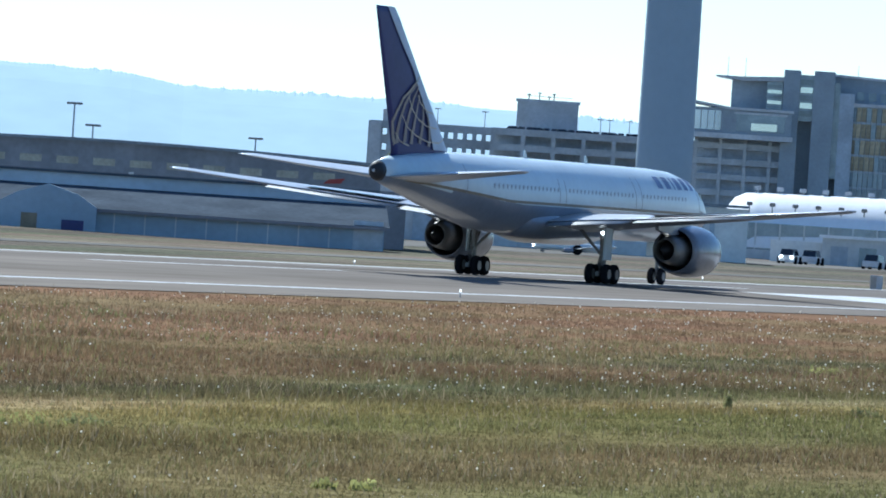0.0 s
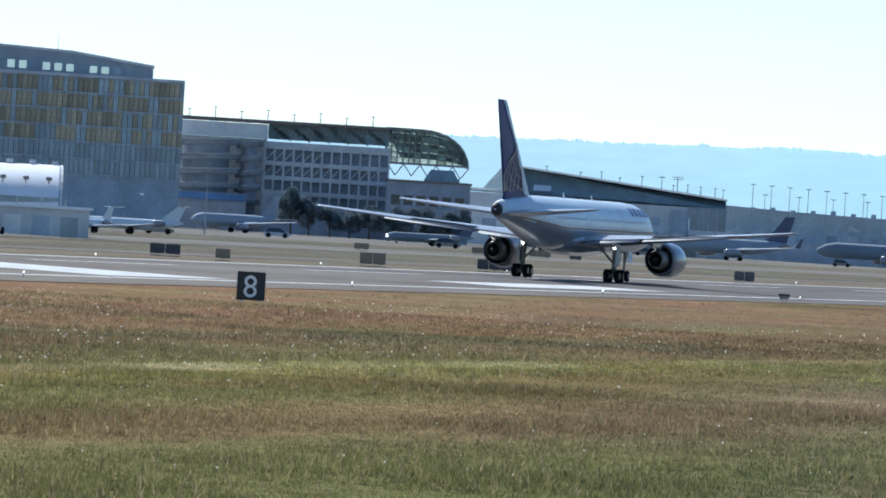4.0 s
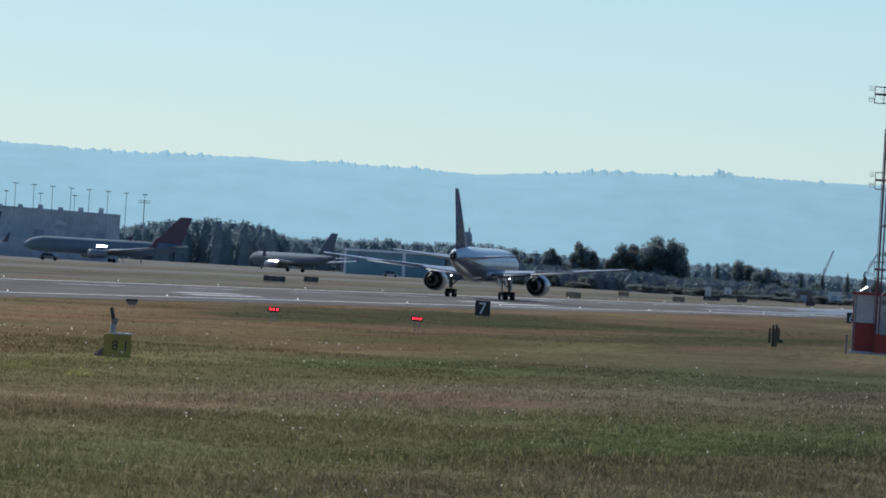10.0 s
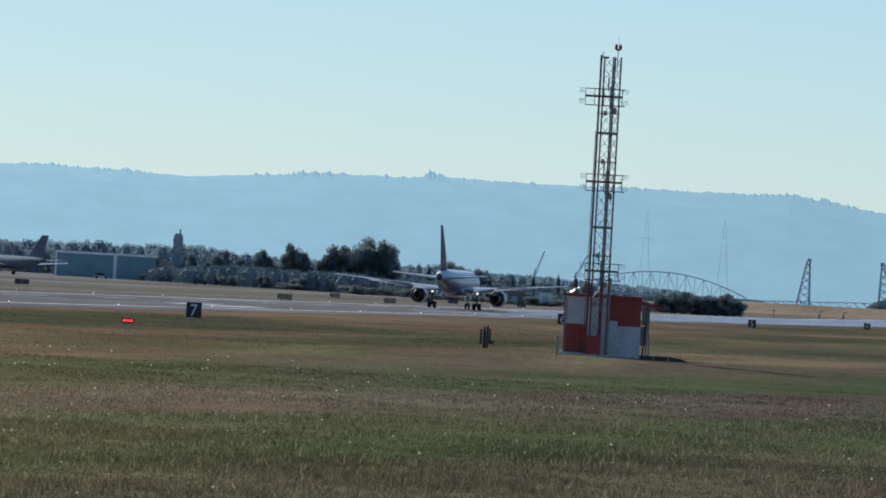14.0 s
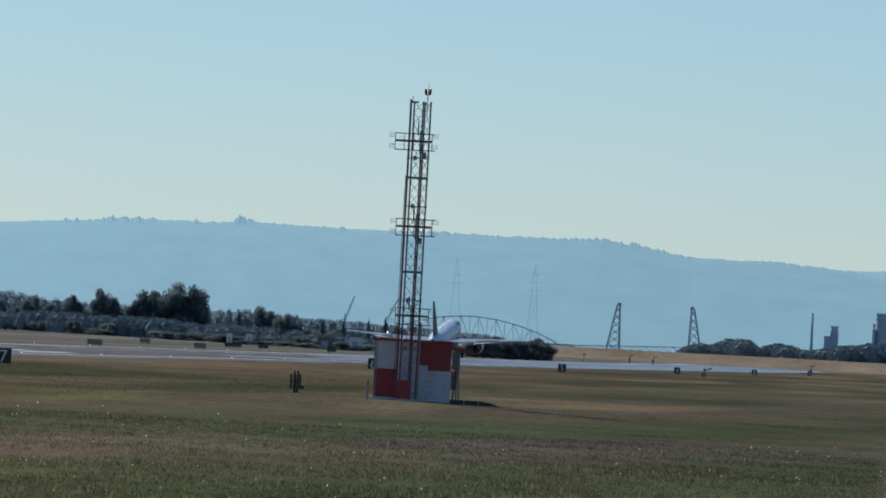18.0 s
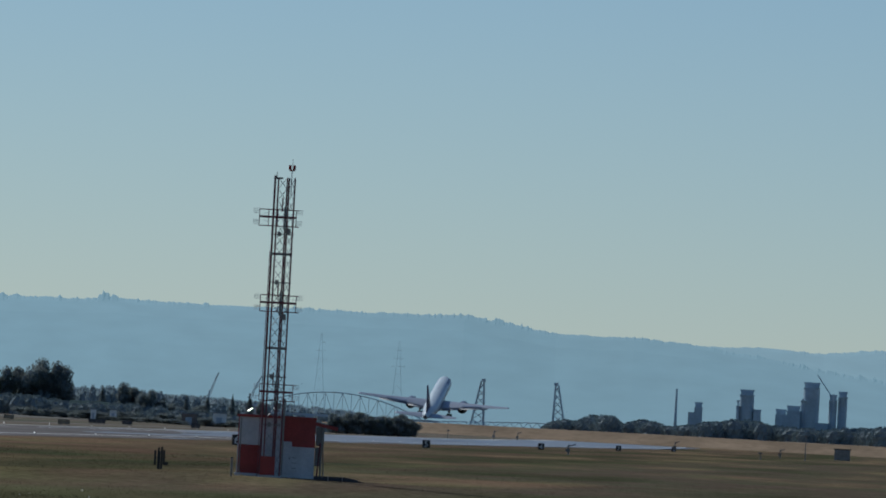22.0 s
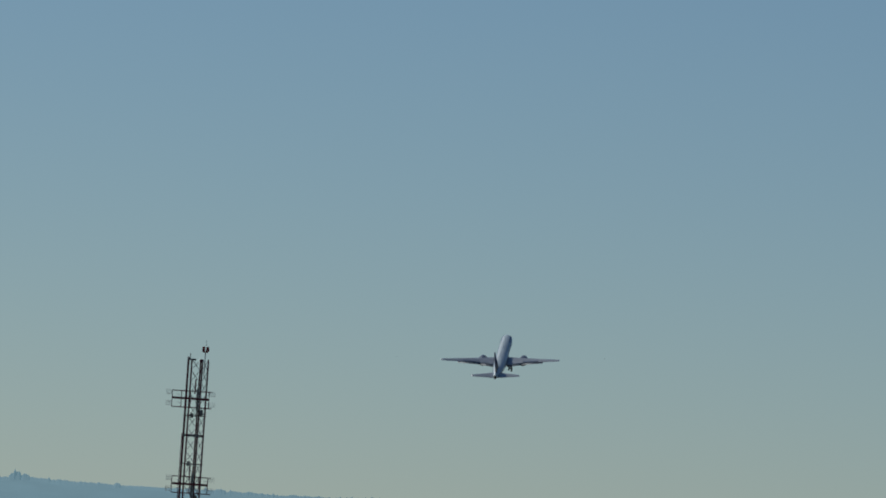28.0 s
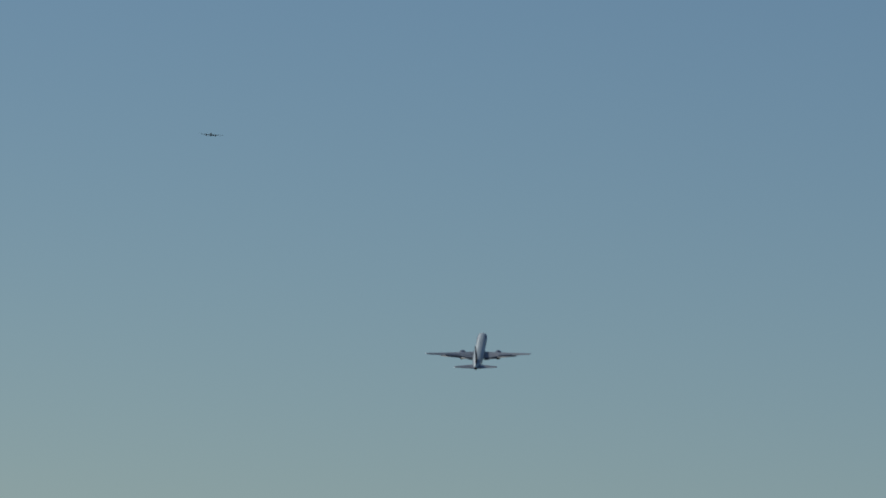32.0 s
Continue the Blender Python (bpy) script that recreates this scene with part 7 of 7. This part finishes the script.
parked_jet(14.3, 1480, 17, PARKED, 14, "parked white regional jet with a high tail", False, True)
parked_jet(15.14, 1330, 16, NAVY_TAIL, 8, "small white business jet with a bright nose light", False, True, True)
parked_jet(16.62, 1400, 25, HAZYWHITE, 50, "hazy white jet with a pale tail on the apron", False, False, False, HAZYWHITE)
parked_jet(17.75, 1010, 14, WHITE, 60, "small white business jet with a T-shaped tail", False, True, False, WHITE)
parked_jet(17.45, 1040, 16, WHITE, 6, "long-nosed white business jet on the apron", False, True, False, WHITE)
parked_jet(20.76, 740, 8.5, WHITE, 4, "small white propeller plane before the grey concourse", False, False, True, WHITE)


def glint_panel(jet, bearing, dist, z, w, h):
    """Metal panel added to the jet, tilted to show its wing's sun glint."""
    x, y = spot(bearing, dist)
    n = (ray(SUN_BEARING, SUN_RISE) - ray(bearing, 0)).normalized()
    side = Vector((0, 0, 1)).cross(n).normalized()
    up = n.cross(side)
    turn = Matrix.Translation(jet.location) @ jet.rotation_euler.to_matrix().to_4x4()
    c = Vector((x, y, z))
    front = [turn.inverted() @ (c + side * (w / 2 * a) + up * (h / 2 * b)) for a, b in ((-1, -1), (1, -1), (1, 0.6), (-0.8, 1))]
    back = [turn.inverted() @ (c - n * 0.12 + side * (w / 2 * a) + up * (h / 2 * b)) for a, b in ((-1, -1), (1, -1), (1, 0.6), (-0.8, 1))]
    part("spoiler", loft([back, front]), BARE, jet, "bright panel added for the wing's sun glint")


glint_panel(second_jet, 11.60, 1818, 4.1, 3.6, 0.6)
glint_panel(third, 10.29, 2050, 3.0, 3.4, 0.35)


def vehicle(bearing, dist, kind, material, rz, label, lit=False):
    s = at_site("truck" if kind != "car" else "car", bearing, dist, label, "truck" if kind != "car" else "car", "vehicles on the apron")
    s.rotation_euler.z += radians(rz)
    s.location.z += 0.05
    if kind == "car":
        part("body", loft([[(px, py, pz) for py, pz in ((-0.9, 0.3), (0.9, 0.3), (0.9, h), (-0.9, h))] for px, h in ((-2.2, 0.7), (-2.1, 0.95), (2.1, 0.9), (2.3, 0.6))]), material, s)
        part("cabin", loft([[(px, py, pz) for py, pz in ((-0.8, 0.9), (0.8, 0.9), (0.7, zt), (-0.7, zt))] for px, zt in ((-1.9, 1.0), (-1.4, 1.65), (0.6, 1.65), (1.4, 0.95))]), PANE, s)
        wheels = (-1.4, 1.4)
    else:
        part("cargo_box" if kind == "truck" else "tank", box(-3.6, 1.2, -1.2, 1.2, 0.7, 3.0, bevel=0.1 if kind == "truck" else 0.6), material, s)
        part("cab", loft([[(px, py, pz) for py, pz in ((-1.1, 0.6), (1.1, 0.6), (1.0, zt), (-1.0, zt))] for px, zt in ((1.4, 2.5), (2.6, 2.5), (3.2, 1.5), (3.4, 1.2))]), material, s)
        part("windscreen", box(2.0, 2.5, -1.12, -1.08, 1.6, 2.3), PANE, s)
        part("chassis", box(-3.6, 3.3, -0.9, 0.9, 0.45, 0.75), BLACK, s)
        wheels = (-2.6, -1.4, 2.4)
    if lit:
        for py in (-0.62, 0.62):
            part("headlamp", rod((-2.18, py, 0.78), (-2.3, py, 0.78), 0.16, n=10), WHITELAMP, s, "lit headlamp")
    for px in wheels:
        for py in (-0.95, 0.95):
            part("wheel", rod((px, py - 0.15, 0.42), (px, py + 0.15, 0.42), 0.42, n=12), RUBBER, s)


for b, d, k, m, rz in ((18.95, 850, "car", OFFWHITE, 80), (18.47, 848, "car", OFFWHITE, 75), (19.12, 845, "car", PALEWALL, 80), (15.0, 1280, "car", DULL, 0), (16.3, 1255, "car", OFFWHITE, 0),
                       (14.5, 1320, "car", OFFWHITE, 0), (17.2, 1100, "car", DULL, 0), (12.0, 1700, "car", DULL, 0), (13.5, 1590, "car", DULL, 0),
                       (9.4, 2200, "car", OFFWHITE, 0), (8.65, 2240, "car", BLACK, 0)):
    vehicle(b, d, k, m, rz, {"car": "small car", "truck": "box truck", "tank": "fuel truck"}[k] + " standing on the concrete apron", b == 19.12)
for b, d, h in ((24.62, 655, 10.6), (24.47, 655, 8.8), (23.23, 700, 8.9), (16.85, 1180, 13), (21.42, 820, 9)):
    x, y = spot(b, d)
    roof_lamp(x, y, gz(x, y), h, "apron lamp posts")


# ---- a second aircraft, far up ----
def far_plane():
    # a far airliner, built small to stand within the camera's range
    s = thing("light_airplane", 0, 0, 0, 0, "tiny dark twin-engined airplane flying high in the sky", "airplane")
    part("fuselage", loft([[(x, r * math.sin(k * math.tau / 12), r * math.cos(k * math.tau / 12)) for k in range(12)] for x, r in ((-5, 0.1), (-4, 0.5), (3, 0.55), (5, 0.1))]), DULL, s, "", True)
    for sg in (-1, 1):
        part("wing", loft([[(x0, sg * y, z), (x0 - c / 2, sg * y, z + th), (x0 - c, sg * y, z), (x0 - c / 2, sg * y, z - th)] for y, x0, c, z, th in ((0.3, 1.2, 3.0, -0.2, 0.22), (4.5, 1.9, 2.0, 0.15, 0.14), (7.6, 2.5, 1.0, 0.5, 0.07))]), DULL, s)
    part("tail_fin", slab([(3, 0.3), (5, 0.3), (5.2, 1.9), (4.3, 1.9)], -0.06, 0.06), DULL, s)
    part("tailplane", box(4, 5, -1.8, 1.8, 0.3, 0.4), DULL, s)
    for sg in (-1, 1):
        part("engine", rod((-1.8, sg * 2.9, -0.55), (0.6, sg * 2.9, -0.55), 0.5, 0.4, 10), DULL, s)
    return s


second = far_plane()

# ---- grass tufts and seed heads ----


def tufts(name, count, near, far, b0, b1, h0, h1, blades, seed, material, label):
    """Blades in tufts over the part of the field that lies between two distances, denser towards the near side."""
    rng = np.random.default_rng(seed)
    d = near + (far - near) * rng.random(count) ** 1.15
    b = np.radians(b0 + (b1 - b0) * rng.random(count))
    x, y = d * np.cos(b), d * np.sin(b)
    keep = y < 111
    x, y, d = x[keep], y[keep], d[keep]
    n = len(x)
    z = np.array([gz(float(p), float(q)) for p, q in zip(x, y)]) - 0.03
    clump = np.array([noise.noise((p * 0.09, q * 0.2, 5)) for p, q in zip(x, y)])
    verts = np.empty((n, blades, 3, 3))
    a = rng.random((n, blades)) * math.tau
    h = (h0 + (h1 - h0) * rng.random((n, blades))) * np.where(y > 57, 1.45, 1.0)[:, None] * (0.75 + 0.7 * np.clip(clump, -0.5, 0.9))[:, None]
    w = 0.008 + 0.014 * rng.random((n, blades))
    w *= (d / 140)[:, None] ** 0.5
    ox, oy = rng.normal(0, 0.14, (n, blades)), rng.normal(0, 0.14, (n, blades))
    lean = rng.normal(0, 0.35, (2, n, blades))
    bx, by = x[:, None] + ox, y[:, None] + oy
    verts[..., 0, 0], verts[..., 0, 1], verts[..., 0, 2] = bx + w * np.cos(a), by + w * np.sin(a), z[:, None]
    verts[..., 1, 0], verts[..., 1, 1], verts[..., 1, 2] = bx - w * np.cos(a), by - w * np.sin(a), z[:, None]
    verts[..., 2, 0], verts[..., 2, 1], verts[..., 2, 2] = bx + lean[0] * h, by + lean[1] * h, z[:, None] + h
    m = n * blades
    me = bpy.data.meshes.new(name)
    me.vertices.add(m * 3)
    me.vertices.foreach_set("co", verts.ravel())
    me.loops.add(m * 3)
    me.loops.foreach_set("vertex_index", np.arange(m * 3))
    me.polygons.add(m)
    me.polygons.foreach_set("loop_start", np.arange(m) * 3)
    me.update(calc_edges=True)
    me.materials.append(material)
    return tagged(new(name, me), label, "grass", kind="stuff")


tufts("grass_tufts", 95000, 88, 190, 27, 1, 0.05, 0.15, 4, 1, BLADES, "tufts of dry and green airfield grass")
tufts("grass_tufts", 75000, 180, 330, 26.5, 2, 0.05, 0.13, 3, 2, BLADES, "rougher tufts of brown grass beside the runway")
tufts("grass_tufts", 40000, 320, 700, 17, 1.5, 0.03, 0.08, 2, 3, BLADES, "far tufts of mixed grass along the runway")
STRAW = surface("dry_stems", (0.28, 0.22, 0.13), 0.9, 0, 2, 0.3, thin=0.5)
tufts("dry_stems", 26000, 88, 260, 27, 1, 0.12, 0.28, 1, 4, STRAW, "thin dry stems standing above the grass")
GREENSTEM = surface("green_stems", (0.18, 0.17, 0.065), 0.9, 0, 2, 0.3, thin=0.5)
tufts("green_stems", 22000, 88, 240, 27, 1, 0.08, 0.20, 2, 5, GREENSTEM, "darker green weeds standing in the grass")
PUFF = surface("seed_heads", (0.80, 0.76, 0.68), 0.95, 0, 1, 0.2, thin=0.75)


def seed_heads(count, seed):
    rng = random.Random(seed)
    verts, faces = [], []
    for _ in range(count):
        d = 92 + 260 * rng.random() ** 1.2
        b = rng.uniform(1, 27)
        if b < 15 and rng.random() < 0.5:
            continue
        x, y = spot(b, d)
        if y > 108 or (y < 57 and rng.random() < 0.72) or noise.noise((x * 0.03, y * 0.06, 9)) < rng.uniform(-0.35, 0.25):
            continue
        z, r = gz(x, y) + rng.uniform(0.1, 0.28), rng.choice((0.010, 0.012, 0.015, 0.026)) * rng.uniform(0.8, 1.2) * (d / 150) ** 0.7
        i = len(verts)
        verts += [(x + r, y, z), (x - r, y, z), (x, y + r, z), (x, y - r, z), (x, y, z + r), (x, y, z - r)]
        faces += [(i + p, i + q, i + s) for p, q, s in ((0, 2, 4), (2, 1, 4), (1, 3, 4), (3, 0, 4), (2, 0, 5), (1, 2, 5), (3, 1, 5), (0, 3, 5))]
    tagged(raw("seed_heads", verts, faces, PUFF), "scattered pale seed heads above the grass", "grass", kind="stuff")


seed_heads(13000, 3)


# ---- weeds standing out of the grass ----
WEED = surface("weed_leaves", (0.22, 0.215, 0.09), 0.9, 0, 0.6, 0.35, thin=0.5)
LIMEWEED = surface("lime_weed_leaves", (0.32, 0.31, 0.11), 0.9, 0, 0.6, 0.3, thin=0.6)


def weeds(name, spots, material, seed, label):
    """Leafy clumps scattered in the field: (x, y, height, width)."""
    rng = random.Random(seed)
    verts, faces = [], []
    for x, y, h, w in spots:
        z = gz(x, y) - 0.02
        for k in range(110):
            a, r = rng.random() * math.tau, w * 0.5 * math.sqrt(rng.random())
            top = h * rng.uniform(0.4, 1.0) * (1 - 0.6 * (2 * r / w) ** 2)
            c = Vector((x + 1.2 * r * math.cos(a), y + 1.2 * r * math.sin(a), z + top * rng.uniform(0.1, 1.0)))
            i = len(verts)
            verts += [tuple(c + Vector((rng.uniform(-0.05, 0.05), rng.uniform(-0.05, 0.05), rng.uniform(-0.08, 0.08)))) for _ in range(3)]
            faces.append((i, i + 1, i + 2))
    tagged(raw(name, verts, faces, material), label, "weeds", kind="stuff")


weeds("weed_clumps", ((204.5, 92.3, 0.4, 1.1), (113.4, 51.4, 0.26, 0.8), (155.2, 55.0, 0.42, 0.16), (253.0, 78.6, 0.36, 0.9), (156.9, 52.4, 0.22, 0.6), (194.1, 51.3, 0.2, 0.9), (190.1, 52.3, 0.18, 1.0), (202.3, 51.3, 0.18, 0.7), (209.9, 52.6, 0.24, 0.9), (302.7, 86.8, 0.36, 0.7)), WEED, 1, "dark green weed clumps in dry grass")
weeds("lime_weed_clumps", ((111.3, 51.6, 0.28, 1.3), (95.9, 39.2, 0.2, 0.35), (95.4, 39.6, 0.16, 0.3), (201.2, 68.5, 0.26, 1.0), (226.7, 47.0, 0.3, 0.8)), LIMEWEED, 2, "yellow-green leafy weed clumps in dry grass")

# ---- what moves ----
FLIGHT = [
    (0, 369.7, 142.15, 0.00, 0.00, 0.00, 0.00),
    (1, 415.3, 142.15, 0.00, 0.00, 0.00, 0.00),
    (2, 463.7, 142.10, 0.00, 0.00, 0.00, 0.00),
    (3, 513.9, 142.02, 0.00, 0.00, 0.00, 0.00),
    (4, 566.1, 141.90, 0.00, 0.00, 0.00, 0.00),
    (5, 620.3, 141.78, 0.00, 0.00, 0.00, 0.00),
    (6, 676.7, 141.70, 0.00, 0.00, 0.00, 0.00),
    (7, 735.3, 141.66, 0.00, 0.00, 0.00, 0.00),
    (8, 796.3, 141.67, 0.00, 0.00, 0.00, 0.00),
    (9, 859.7, 141.72, 0.00, 0.00, 0.00, 0.00),
    (10, 925.4, 141.80, 0.00, 0.00, 0.00, 0.00),
    (11, 993.6, 141.92, 0.00, 0.00, 0.00, 0.00),
    (12, 1064.1, 142.07, 0.00, 0.00, 0.00, 0.00),
    (13, 1136.9, 142.27, 0.00, 0.00, 0.00, 0.00),
    (14, 1211.9, 142.55, 0.00, 0.00, 0.00, 0.00),
    (15, 1289.0, 142.85, 0.00, 0.00, 0.00, 0.00),
    (16, 1368.2, 143.10, 0.00, 0.00, 0.00, 0.00),
    (17, 1449.2, 143.25, 0.00, 0.00, 0.00, 0.00),
    (18, 1531.8, 143.60, 0.50, 5.20, -0.20, 0.00),
    (18.5, 1573.7, 144.42, 1.24, 7.59, -0.51, -0.18),
    (19, 1616.0, 144.68, 1.18, 7.97, -0.60, -0.13),
    (19.5, 1658.5, 144.78, 1.06, 8.36, -0.70, -0.10),
    (20, 1701.4, 144.88, 1.55, 8.95, -0.80, 1.47),
    (20.5, 1744.5, 144.80, 1.85, 9.76, -0.91, 2.65),
    (21, 1787.8, 144.74, 2.62, 10.99, -1.03, 3.51),
    (21.5, 1831.3, 144.45, 3.68, 11.79, -1.12, 3.70),
    (22, 1875.0, 144.01, 5.56, 13.14, -1.70, 2.94),
    (22.5, 1918.8, 143.44, 7.97, 14.00, -2.28, 1.11),
    (23, 1962.6, 142.96, 11.27, 14.62, -2.77, -0.14),
    (23.5, 2006.5, 142.25, 15.37, 15.24, -2.76, -1.03),
    (24, 2050.4, 141.58, 20.04, 15.96, -2.71, -1.83),
    (24.5, 2094.3, 141.15, 25.56, 16.84, -2.57, -2.02),
    (25, 2138.0, 140.72, 31.53, 17.19, -2.51, -2.09),
    (25.5, 2181.6, 140.44, 37.81, 17.88, -2.46, -1.75),
    (27.5, 2353.6, 138.51, 72.53, 19.70, -1.08, -3.06),
    (28, 2395.8, 138.69, 82.49, 19.60, -0.85, -3.23),
    (28.5, 2437.5, 138.92, 92.85, 19.53, -0.55, -3.32),
    (29, 2478.7, 139.23, 102.82, 19.48, -0.21, -3.52),
    (29.5, 2519.3, 139.92, 112.48, 19.34, 0.12, -3.62),
    (30, 2559.4, 140.56, 122.07, 19.37, 0.34, -3.70),
    (30.5, 2598.7, 141.47, 130.55, 19.53, 0.50, -3.63),
    (31, 2637.3, 142.07, 139.51, 19.77, 0.65, -3.61),
    (31.5, 2675.1, 142.85, 148.61, 19.78, 0.66, -3.60),
    (32, 2712.0, 143.44, 157.14, 19.94, 0.66, -3.62)]


def tilted(x, y, z, pitch, yaw, bank):
    return pose(x, y, z, 0, 0, yaw) @ pose(0, 0, 0, 0, -pitch, 0) @ pose(0, 0, 0, bank, 0, 0)


def motions():
    walk(plane, [(t, tilted(x, y, z, p, w, b)) for t, x, y, z, p, w, b in FLIGHT])
    for s, leg in zip((-1, 1), gears):
        rows = ((0, 0), (25.6, 0), (26.6, 8), (27.5, 25), (28.2, 52), (29.0, 80), (29.6, 88), (32, 88))
        if s < 0:
            rows = ((0, 0), (26.2, 0), (27.2, 8), (28.0, 22), (28.7, 52), (29.4, 80), (30, 88), (32, 88))
        walk(leg, [(t, pose(0, s * 3.66, 3.0, -s * a)) for t, a in rows])
    for s, w in zip((-1, 1), wings):
        root = Matrix.Translation((0, s * 1.9, 3.1))
        walk(w, [(t, root @ pose(0, 0, 0, s * a) @ root.inverted()) for t, a in ((0, 0), (16.5, 0), (18.5, 1.0), (20, 1.9), (22, 2.4), (32, 2.4))])
    walk(second, [(t, Matrix.Translation(EYE + d * ray(5.19, 4.84)) @ pose(0, 0, 0, 0, 5, 5)) for t, d in ((0, 4920), (16, 4850), (32, 4780))])
    walk(nose_gear, [(t, pose(18.29, 0, 2.5, 0, -a, 0)) for t, a in ((0, 0), (25.6, 0), (26.4, 20), (27.2, 60), (27.9, 88), (32, 88))])


motions()
